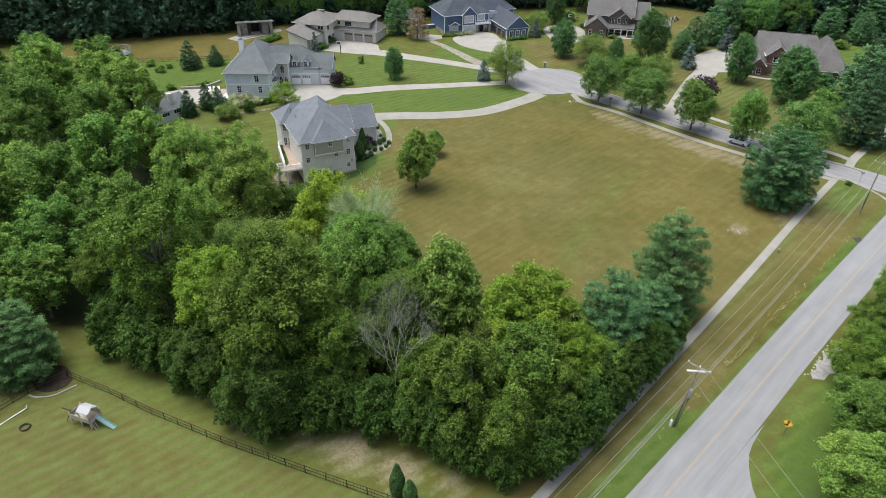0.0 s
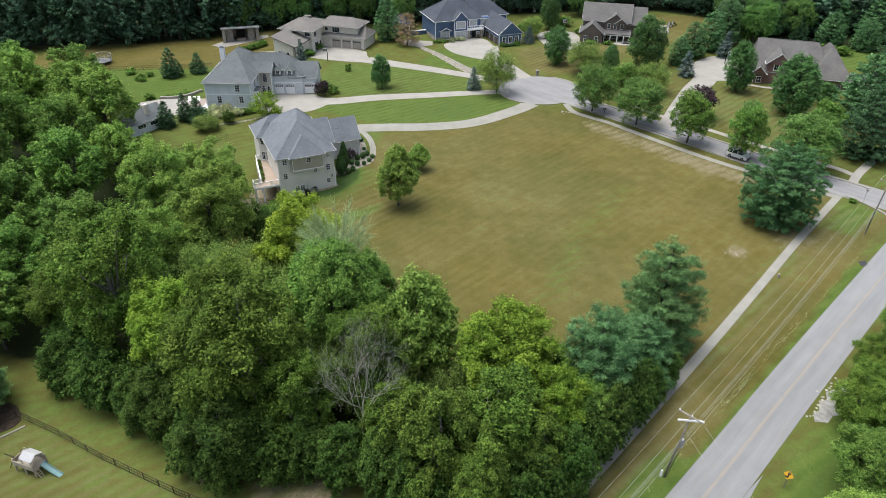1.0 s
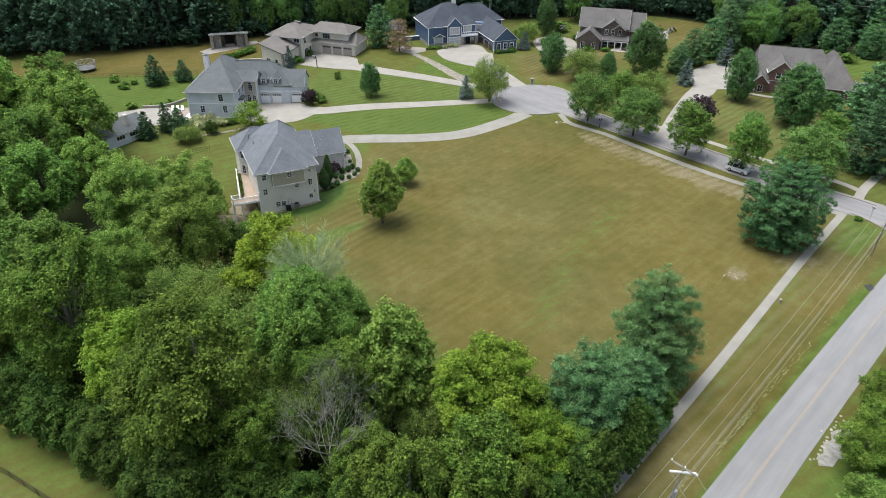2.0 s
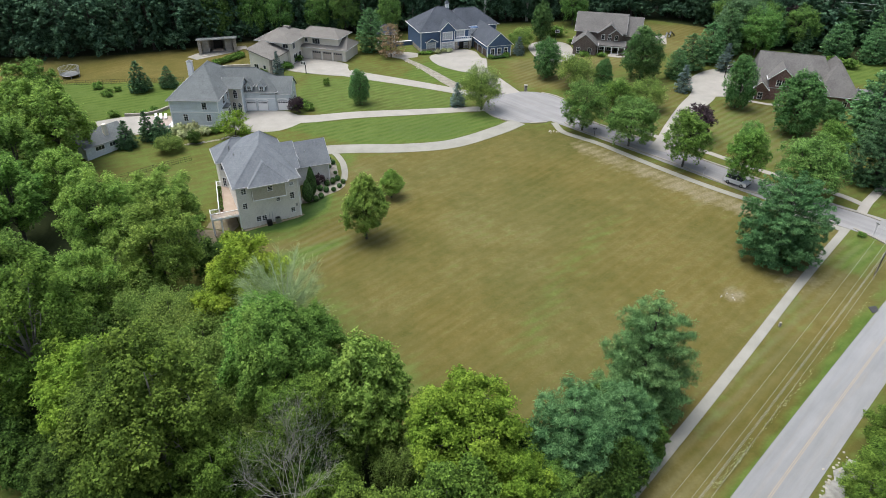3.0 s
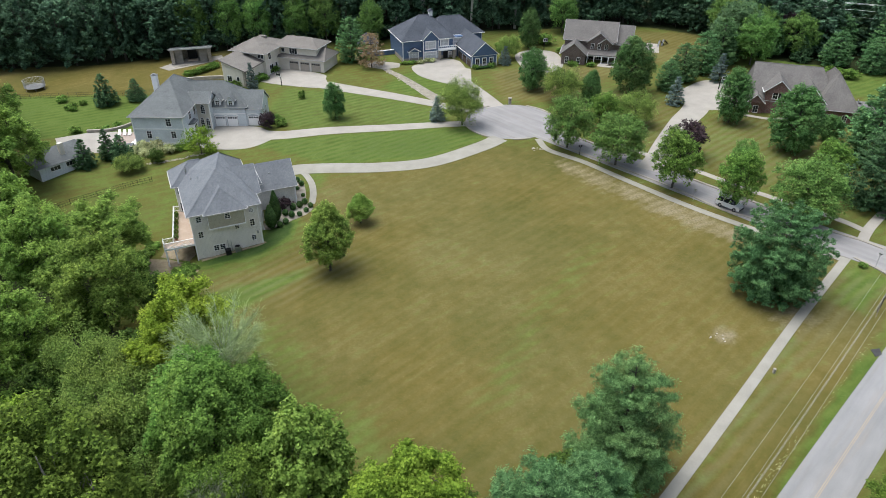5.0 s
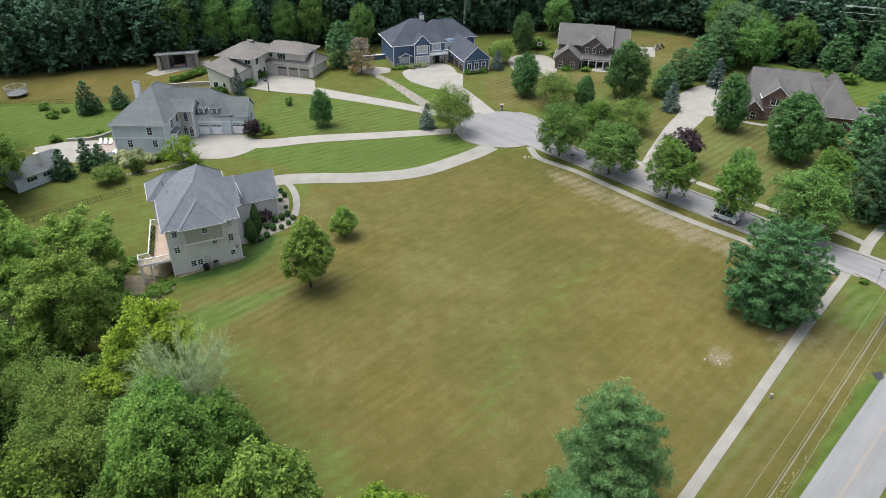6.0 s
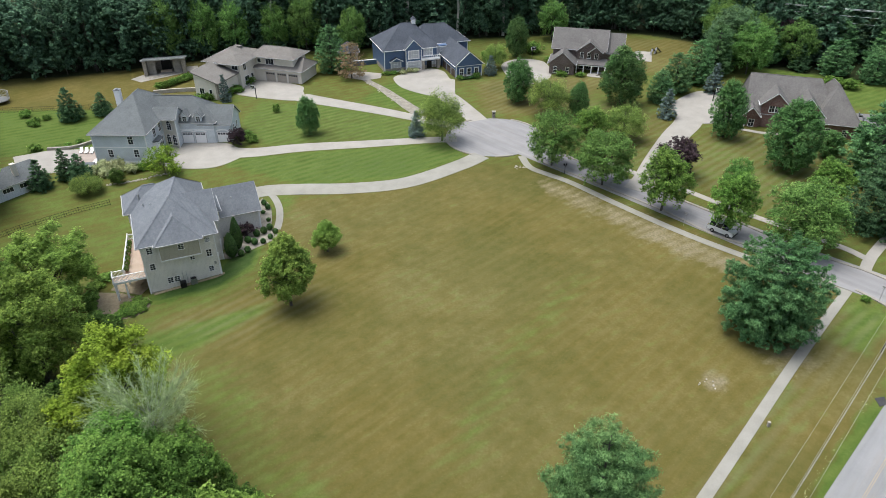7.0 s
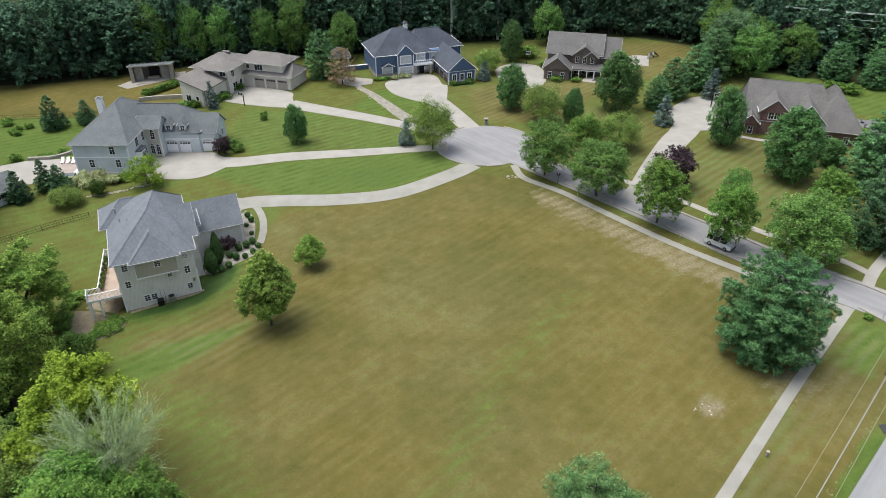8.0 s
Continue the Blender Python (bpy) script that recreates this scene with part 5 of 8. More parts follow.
def garage_door(house, p0, p1, s, z, w=2.44, h=2.15, mat=None, arch=False, label="white panelled garage door", lights=True):
    g = Geo().box(-w / 2, w / 2, -0.03, 0.02, 0, h)
    for r in range(3):
        for c in range(4):
            x = -w / 2 + 0.08 + c * (w - 0.16) / 4
            g.box(x + 0.06, x + (w - 0.16) / 4 - 0.06, -0.05, -0.03, 0.1 + r * h / 4, (r + 1) * h / 4 - 0.05)
    ob = part("garage_door", g, mat or WHITE, house, label)
    ob.matrix_local = wall_at(p0, p1, s, z)
    for c in range(4 if lights else 0):
        x = -w / 2 + 0.08 + c * (w - 0.16) / 4
        part("pane", Geo().box(x + 0.07, x + (w - 0.16) / 4 - 0.07, -0.045, -0.03, h * 0.77, h * 0.94), GLASS, ob, "dark garage door glass")
    t = part("door_trim", Geo().box(-w / 2 - 0.1, -w / 2, -0.06, 0.02, 0, h + 0.1).box(w / 2, w / 2 + 0.1, -0.06, 0.02, 0, h + 0.1).box(-w / 2, w / 2, -0.06, 0.02, h, h + 0.1), TRIM, house)
    t.matrix_local = wall_at(p0, p1, s, z)


def corner_trim(house, pts, z0, z1, mat=None):
    for x, y in pts:
        part("corner_board", Geo().box(x - 0.09, x + 0.09, y - 0.09, y + 0.09, z0, z1), mat or WHITE, house)


def wall(house, pts, z0, z1, mat, label=""):
    return part("wall", Geo().prism(pts, z0, z1), mat, house, label)


def rect(x0, x1, y0, y1):
    return [(x0, y0), (x1, y0), (x1, y1), (x0, y1)]


TRIM = plain("pale_grey_trim", (0.336, 0.336, 0.336), (0.416, 0.416, 0.408), 0.8, 0.5, bump=0.0)
SLATE = shingle("grey_shingles", (0.112, 0.123, 0.136), (0.184, 0.197, 0.211))
SLATE_DARK = shingle("charcoal_shingles", (0.046, 0.053, 0.066), (0.088, 0.099, 0.118))
SLATE_B = shingle("weathered_grey_shingles", (0.092, 0.101, 0.103), (0.158, 0.17, 0.17))
TAUPE = shingle("taupe_shingles", (0.128, 0.118, 0.106), (0.208, 0.194, 0.174))
BROWN_ROOF = shingle("brown_grey_shingles", (0.096, 0.09, 0.085), (0.164, 0.155, 0.146))
SIDE_GREIGE = siding("greige_siding", (0.72, 0.69, 0.635))
SIDE_TAN = siding("olive_tan_siding", (0.42, 0.395, 0.31))
SIDE_BLUEGREY = siding("blue_grey_siding", (0.58, 0.62, 0.64), 0.2)
SIDE_NAVY = siding("navy_siding", (0.085, 0.132, 0.222), 0.2)
STUCCO = plain("cream_stucco", (0.52, 0.486, 0.42), (0.64, 0.6, 0.53), 0.6, 0.9, bump=0.01)
DOOR_BROWN = plain("dark_brown_doors", (0.05, 0.035, 0.028), (0.10, 0.07, 0.055), 0.8, 0.55)
TANDOOR = plain("taupe_doors", (0.27, 0.243, 0.207), (0.36, 0.324, 0.279), 0.8, 0.6)
BRICK = masonry("red_brown_brick", (0.125, 0.06, 0.052), (0.215, 0.112, 0.094), (0.28, 0.24, 0.215))
BRICK_GREY = masonry("brown_grey_brick", (0.084, 0.061, 0.054), (0.144, 0.106, 0.093), (0.24, 0.216, 0.2))
FIELDSTONE = masonry("field_stone", (0.224, 0.2, 0.168), (0.4, 0.36, 0.304), (0.288, 0.264, 0.232), 0.45, 0.2)
DECKING = plain("tan_decking", (0.336, 0.256, 0.192), (0.432, 0.344, 0.272), 0.6, 0.7)
CLAY = plain("clay", (0.25, 0.12, 0.07), (0.36, 0.19, 0.12), 2.0, 0.85)
WOOD_GREY = plain("weathered_wood", (0.208, 0.192, 0.168), (0.368, 0.344, 0.304), 1.2, 0.85)


def grey_house():
    h = empty("grey_house", pose(-25.1, 115.8, 0, 0, 0, 24.3), "greige two-storey house with grey hip roofs and a walk-out basement", "house")
    wall(h, [(0, 0), (10.2, 0), (10.2, 3.8), (11.1, 3.8), (11.1, 6.6), (11.8, 6.6), (11.8, 10.5), (10.2, 10.5), (10.2, 17), (-1.0, 17), (-1.0, 11.9), (0.9, 10), (0, 10)], -3.2, 5.75, SIDE_GREIGE)
    wall(h, rect(11.8, 18.3, 10.4, 17.2), -2.4, 2.5, SIDE_GREIGE, "greige garage wing wall")
    wall(h, rect(2.4, 8.0, -0.75, 0.2), 3.2, 5.75, SIDE_TAN, "olive-tan bay wall")
    part("foundation", Geo().prism([(-0.05, -0.06), (10.25, -0.06), (10.25, 2.4), (-0.05, 9.9)], -3.4, -1.95), FIELDSTONE, h, "stone-faced foundation")
    hip_roof(h, -0.45, 10.65, -0.4, 17.4, 5.9, (5.3, 5.4), (6.8, 11.8), 10.2, SLATE)
    hip_roof(h, 1.9, 8.5, -1.15, 8.0, 5.96, (5.2, 2.1), (5.2, 6.0), 8.6, SLATE)
    gable_roof(h, 6.4, 11.5, 3.4, 11.4, 5.86, 9.3, "x", SLATE, SIDE_GREIGE)
    hip_roof(h, 8.4, 12.2, 6.2, 11.8, 5.9, (9.6, 9.0), (10.2, 9.0), 7.6, SLATE)
    gable_roof(h, 9.0, 18.7, 10.0, 17.6, 2.65, 6.2, "x", SLATE, SIDE_GREIGE)
    hip_roof(h, -1.5, 5.4, 10.6, 17.5, 5.93, (2.0, 14.0), (3.6, 14.0), 8.7, SLATE)
    f0, f1 = (0, 0), (10.2, 0)
    small_window(h, f0, f1, 1.2, 4.35, 0.85, 1.1), small_window(h, f0, f1, 1.1, 1.65, 0.8, 1.2), small_window(h, f0, f1, 3.0, -1.1, 0.85, 1.1), small_window(h, f0, f1, 3.95, -1.1, 0.85, 1.1)
    small_window(h, f0, f1, 6.6, 2.05, 0.7, 0.9), small_window(h, f0, f1, 9.0, 2.0, 0.8, 1.35), small_window(h, f0, f1, 8.9, -0.55, 0.75, 1.0), small_window(h, f0, f1, 9.1, 4.5, 0.8, 0.75, 1, 6)
    b0, b1 = (2.4, -0.75), (8.0, -0.75)
    small_window(h, b0, b1, 3.0, 4.55, 0.9, 1.0)
    for p, q in (((2.4, 3.25), (8.0, 3.25)), ((2.45, 3.2), (2.45, 5.7)), ((7.95, 3.2), (7.95, 5.7)), ((2.4, 5.62), (8.0, 5.62))):
        part("bay_trim", Geo().beam((p[0], -0.79, p[1]), (q[0], -0.79, q[1]), 0.08, 0.16), WHITE, h)
    small_window(h, (-1.0, 11.9), (0.9, 10), 0.8, 4.0, 0.8, 1.5), small_window(h, (-1.0, 11.9), (0.9, 10), 1.8, 4.0, 0.8, 1.5)
    small_window(h, (-1.0, 11.9), (0.9, 10), 0.8, 0.9, 0.8, 1.9), small_window(h, (-1.0, 11.9), (0.9, 10), 1.8, 0.9, 0.8, 1.9)
    small_window(h, (11.8, 6.6), (11.8, 10.4), 1.2, 3.6, 0.9, 1.4), small_window(h, (11.8, 6.6), (11.8, 10.4), 2.6, 3.6, 0.9, 1.4), small_window(h, (11.1, 3.8), (11.1, 6.6), 1.4, 3.0, 0.9, 1.4), small_window(h, (11.8, 6.6), (11.8, 10.4), 2.0, -0.4, 1.0, 1.8)
    corner_trim(h, [(0, 0), (10.2, 0), (11.1, 3.8), (18.3, 10.4)], -2.2, 2.4)
    part("downspout", Geo().beam((10.1, -0.12, 5.5), (10.1, -0.12, -1.4), 0.1, 0.08), WHITE, h, "white downspout")
    part("downspout", Geo().beam((18.2, 10.25, 2.4), (18.2, 10.25, -1.0), 0.1, 0.08), WHITE, h, "white downspout")
    for x, y, z, r in ((1.6, 9.2, 7.5, 0.06), (2.6, 7.6, 8.1, 0.06), (1.2, 11.2, 8.3, 0.12), (14.5, 12.2, 4.5, 0.12)):
        part("roof_vent", Geo().tube([(x, y, z - 0.6), (x, y, z + 0.35)], [r, r], 8), STEEL, h, "small metal roof vent")
    part("meter_box", Geo().box(9.45, 9.75, -0.14, 0, 0.6, 1.05), STEEL, h, "grey electric meter box")
    for x in (4.8, 5.3):
        part("conduit", Geo().tube([(x, -0.06, -1.6), (x, -0.06, 0.4)], [0.035, 0.035], 6), STEEL, h)
    # deck with white railing
    part("deck_floor", Geo().prism([(0, 0.3), (0, 10), (0.9, 10), (-0.8, 11.9), (-1.9, 12.3), (-3.0, 1.9), (-4.5, 1.9), (-4.5, 0.3)], 0.55, 0.75), DECKING, h, "tan composite deck floor")
    part("deck_rim", Geo().beam((-4.5, 0.25, 0.62), (0, 0.25, 0.62), 0.08, 0.34).beam((-4.53, 0.3, 0.62), (-4.53, 1.9, 0.62), 0.08, 0.34).beam((-3.04, 1.9, 0.62), (-1.94, 12.3, 0.62), 0.08, 0.34), WHITE, h, "white deck rim board")
    rail = [(0, 0.35), (-4.45, 0.35), (-4.45, 1.85), (-2.95, 1.85), (-1.85, 12.25), (-0.7, 11.9)]
    for i, (p, q) in enumerate(zip(rail, rail[1:])):
        part("top_rail", Geo().beam((*p, 1.7), (*q, 1.7), 0.14, 0.06), WHITE, h, "white railing cap")
        part("low_rail", Geo().beam((*p, 0.9), (*q, 0.9), 0.06, 0.06), WHITE, h)
        n = max(2, int((Vector(q) - Vector(p)).length / 0.16))
        g = Geo()
        for j in range(1, n):
            x, y = p[0] + (q[0] - p[0]) * j / n, p[1] + (q[1] - p[1]) * j / n
            g.box(x - 0.02, x + 0.02, y - 0.02, y + 0.02, 0.9, 1.7)
        tagged(part("baluster_row", g, WHITE, h), kind="stuff")
        part("rail_post", Geo().box(p[0] - 0.07, p[0] + 0.07, p[1] - 0.07, p[1] + 0.07, 0.55, 1.85), WHITE, h)
    for x, y in ((-4.35, 0.5), (-3.0, 0.6), (-4.35, 1.8), (-2.7, 4.0), (-2.4, 8.0), (-1.9, 12.0)):
        part("deck_post", Geo().box(x - 0.12, x + 0.12, y - 0.12, y + 0.12, -3.4, 0.56), WHITE, h, "white square deck post")
    for k in range(6):
        y = 2.6 + k * 1.5
        c = empty("potted_plant", h.matrix_world @ pose(-2.55 + 0.105 * (y - 1.9), y, 0.75, 0, 0, 40 * k), "leafy green plant in a clay pot on the deck", "potted plant", "deck plants")
        part("pot", Geo().tube([(0, 0, 0), (0, 0, 0.32), (0, 0, 0.36)], [0.15, 0.22, 0.2], 12), CLAY, c, "round clay pot")
        rp = np.random.default_rng(60 + k)
        part("foliage", leaf_mesh("foliage", unit(rp, 260) * np.array([0.36, 0.36, 0.4]) + np.array([0, 0, 0.62]), unit(rp, 260) + np.array([0, 0, 0.7]), 0.13, 1.3, 60 + k), LEAF_OLIVE if k % 2 else LEAF_GREEN, c)
    return h


def blue_grey_house():
    h = empty("blue_grey_house", pose(-50.2, 157.2, 0), "pale blue-grey two-storey house with a three-bay garage", "house")
    wall(h, [(0, 0), (10.3, 0), (10.3, 9), (13.4, 8.0), (13.4, 12), (10.3, 19), (0, 19)], -2.2, 5.35, SIDE_BLUEGREY)
    wall(h, rect(13.0, 20.4, 10.1, 18.6), -1.6, 3.75, SIDE_BLUEGREY, "garage wing wall")
    wall(h, rect(20.4, 23.6, 10.4, 17.6), -1.6, 3.3, SIDE_BLUEGREY, "small garage wall")
    hip_roof(h, -0.5, 10.8, -0.45, 19.4, 5.5, (5.3, 10.0), (5.3, 13.0), 10.1, SLATE_B)
    hip_roof(h, 5.0, 20.9, 9.7, 19.0, 3.95, (7.0, 14.2), (15.6, 14.2), 8.3, SLATE_B)
    gable_roof(h, 17.0, 24.0, 10.1, 17.9, 3.4, 6.4, "x", SLATE_B, SIDE_BLUEGREY)
    gable_roof(h, 9.0, 13.9, 7.2, 12.4, 5.6, 7.4, "x", SLATE_B, SIDE_BLUEGREY)
    f0, f1 = (0, 0), (10.3, 0)
    for s in (7.4,):
        window(h, f0, f1, s, 3.4, 0.95, 1.5)
    for s in (3.0, 8.0):
        window(h, f0, f1, s, 0.75, 0.9, 1.5)
    window(h, f0, f1, 6.2, -1.7, 0.9, 0.9)
    for z in (2.75, -0.35, 5.22):
        part("belt_board", Geo().beam((-0.03, -0.04, z), (10.33, -0.04, z), 0.06, 0.2), WHITE, h, "white belt board")
    corner_trim(h, [(0, 0), (10.3, 0)], -1.6, 5.3)
    corner_trim(h, [(13.4, 8.0)], -1, 5.3)
    part("bay_window", Geo().prism([(10.3, 3.0), (11.2, 3.5), (11.2, 5.5), (10.3, 6.0)], -0.3, 2.5), WHITE, h, "white bay window")
    part("bay_window_roof", Geo().prism([(10.2, 2.8), (11.4, 3.3), (11.4, 5.7), (10.2, 6.2)], 2.5, 2.75), SLATE_B, h)
    window(h, (11.2, 3.5), (11.2, 5.5), 1.0, 0.3, 1.5, 1.8, 3, 3), window(h, (10.3, 0), (10.3, 9), 4.4, 3.2, 1.2, 1.7), window(h, (10.3, 0), (10.3, 9), 7.4, 3.2, 1.0, 1.7), window(h, (10.3, 0), (10.3, 9), 7.4, 0.2, 1.0, 1.9)
    t0, t1 = (10.3, 9.0), (13.4, 8.0)
    part("stone_face", Geo().prism([(10.304, 8.985), (13.39, 7.99), (13.39, 8.1), (10.33, 9.1)], -1.2, 5.3), STUCCO, h, "cream stone entry face")
    window(h, t0, t1, 1.6, 2.9, 1.0, 1.4, arch=True), window(h, t0, t1, 2.4, -0.3, 0.9, 1.7, arch=True), window(h, t0, t1, 1.0, -0.3, 0.9, 1.7, arch=True)
    g0, g1 = (13.0, 10.1), (20.4, 10.1)
    for s in (1.7, 4.35):
        garage_door(h, g0, g1, s, -0.55, 2.2, 2.2)
    garage_door(h, (20.4, 10.4), (23.6, 10.4), 1.5, -0.55, 2.3, 2.2)
    for x, y in ((14.7, 10.1), (17.35, 10.1), (21.9, 10.4)):
        arc = [(x + 1.25 * math.cos(math.pi * k / 10), y - 0.04, 1.77 + 0.45 * math.sin(math.pi * k / 10)) for k in range(11)]
        for a, c in zip(arc, arc[1:]):
            part("door_arch", Geo().beam(a, c, 0.08, 0.3), WHITE, h)
    part("belt_board", Geo().beam((13.0, 10.06, 2.3), (20.4, 10.06, 2.3), 0.06, 0.18), WHITE, h)
    for x in (14.7, 17.5):
        wall(h, rect(x - 0.7, x + 0.7, 10.0, 12.6), 3.9, 5.5, SIDE_BLUEGREY, "dormer wall")
        gable_roof(h, x - 1.0, x + 1.0, 9.7, 13.4, 5.3, 6.4, "y", SLATE_B, SIDE_BLUEGREY)
        window(h, (x - 0.7, 10.0), (x + 0.7, 10.0), 0.7, 4.1, 0.75, 1.1)
    window(h, (23.6, 10.4), (23.6, 17.6), 2.2, 1.2, 0.9, 1.3), window(h, (23.6, 10.4), (23.6, 17.6), 4.6, 1.2, 0.9, 1.3)
    part("chimney", Geo().box(1.3, 2.4, 10.6, 11.6, 5, 10.4), WHITE, h, "white chimney")
    part("chimney_cap", Geo().box(1.2, 2.5, 10.5, 11.7, 10.4, 10.52).box(1.6, 2.1, 10.85, 11.35, 10.52, 10.75), STEEL, h, "dark chimney cap")
    part("porch_wing", Geo().box(-1.6, 0, 0.2, 3.2, -2.4, -0.7), WHITE, h, "white terrace wall")
    return h


def stucco_house():
    h = empty("stucco_house", pose(-36.3, 192.7, 0, 0, 0, -17), "cream stucco house with low taupe roofs and three garage doors", "house")
    # side wing under a lean-to roof
    g = Geo()
    z = -1.4
    prof = [(-6.2, z), (0, z), (0, 3.7), (-6.2, 5.6)]
    g.poly([(x, 0, q) for x, q in prof]), g.poly([(x, 13, q) for x, q in prof][::-1])
    for i in range(4):
        a, b = prof[i], prof[(i + 1) % 4]
        g.poly([(a[0], 0, a[1]), (a[0], 13, a[1]), (b[0], 13, b[1]), (b[0], 0, b[1])])
    part("wall", g, STUCCO, h, "cream stucco side wing")
    g = Geo()
    up = [(0.6, -0.5, 3.65), (0.6, 12.0, 3.65), (-6.7, 12.0, 5.95), (-6.7, -0.5, 5.95)]
    dn = [(a, b, c - 0.25) for a, b, c in up]
    g.poly(up), g.poly(dn[::-1])
    for i in range(4):
        g.poly((dn[i], dn[(i + 1) % 4], up[(i + 1) % 4], up[i]))
    part("roof_slope", g, TAUPE, h)
    wall(h, rect(-8.6, -0.4, 9.2, 21), -1.4, 5.6, STUCCO)
    wall(h, rect(-3.6, 0.9, 9.0, 20), -1.4, 6.0, STUCCO)
    wall(h, rect(0.5, 14.1, 15.6, 24), -1.2, 3.0, STUCCO)
    wall(h, rect(0.9, 11.8, 16.4, 23), 3.0, 5.8, STUCCO)
    hip_roof(h, -9.4, 1.4, 8.4, 21.8, 5.75, (-4.6, 14.2), (-4.0, 16.2), 7.9, TAUPE)
    hip_roof(h, -4.6, 2.0, 7.4, 16.0, 5.9, (-1.3, 10.8), (-1.3, 12.4), 7.2, TAUPE)
    hip_roof(h, 0.1, 12.6, 15.4, 24.2, 5.9, (2.0, 19.8), (9.2, 19.8), 7.7, TAUPE)
    hip_roof(h, 0.0, 14.7, 15.0, 24.6, 3.15, (6.0, 19.8), (13.0, 19.8), 5.4, TAUPE)
    window(h, (-6.2, 0), (0, 0), 1.8, 0.6, 1.2, 1.4, 2, 1), window(h, (-6.2, 0), (0, 0), 4.2, 0.9, 0.7, 1.0, 1, 1)
    window(h, (0, 0), (0, 13), 3.5, 0.6, 1.6, 1.2, 3, 1)
    g0, g1 = (0.5, 15.6), (14.1, 15.6)
    for s in (4.9, 8.1, 11.3):
        garage_door(h, g0, g1, s, -0.15, 2.6, 2.3, TANDOOR, label="taupe panelled garage door")
    window(h, (0.9, 16.4), (11.8, 16.4), 4.2, 3.9, 2.2, 1.4, 3, 1), window(h, (0.9, 16.4), (11.8, 16.4), 1.2, 4.2, 0.9, 1.0, 1, 1)
    window(h, (-3.6, 9.0), (0.9, 9.0), 3.2, 4.2, 1.6, 1.2, 2, 1), window(h, (0.9, 9.0), (0.9, 15.6), 2.2, 3.6, 1.2, 1.8, 2, 1), window(h, (0.9, 9.0), (0.9, 15.6), 2.6, -0.2, 1.8, 2.2, 2, 2), window(h, (0.9, 9.0), (0.9, 15.6), 5.2, -0.2, 1.0, 2.2, 1, 2)
    part("stone_corner", Geo().box(-0.5, 0.06, -0.06, 0.5, -1.2, 3.4), FIELDSTONE, h, "stone-faced corner")
    part("chimney", Geo().box(-4.6, -2.6, 16, 17, 6.5, 8.0), TAUPE, h, "low wide taupe chimney")
    return h


# Pale pane colour for the navy house, much lighter than GLASS
PALE_PANE = plain("pale_window_glass", (0.34, 0.355, 0.37), (0.56, 0.57, 0.58), 1.5, 0.15, bump=0.0)


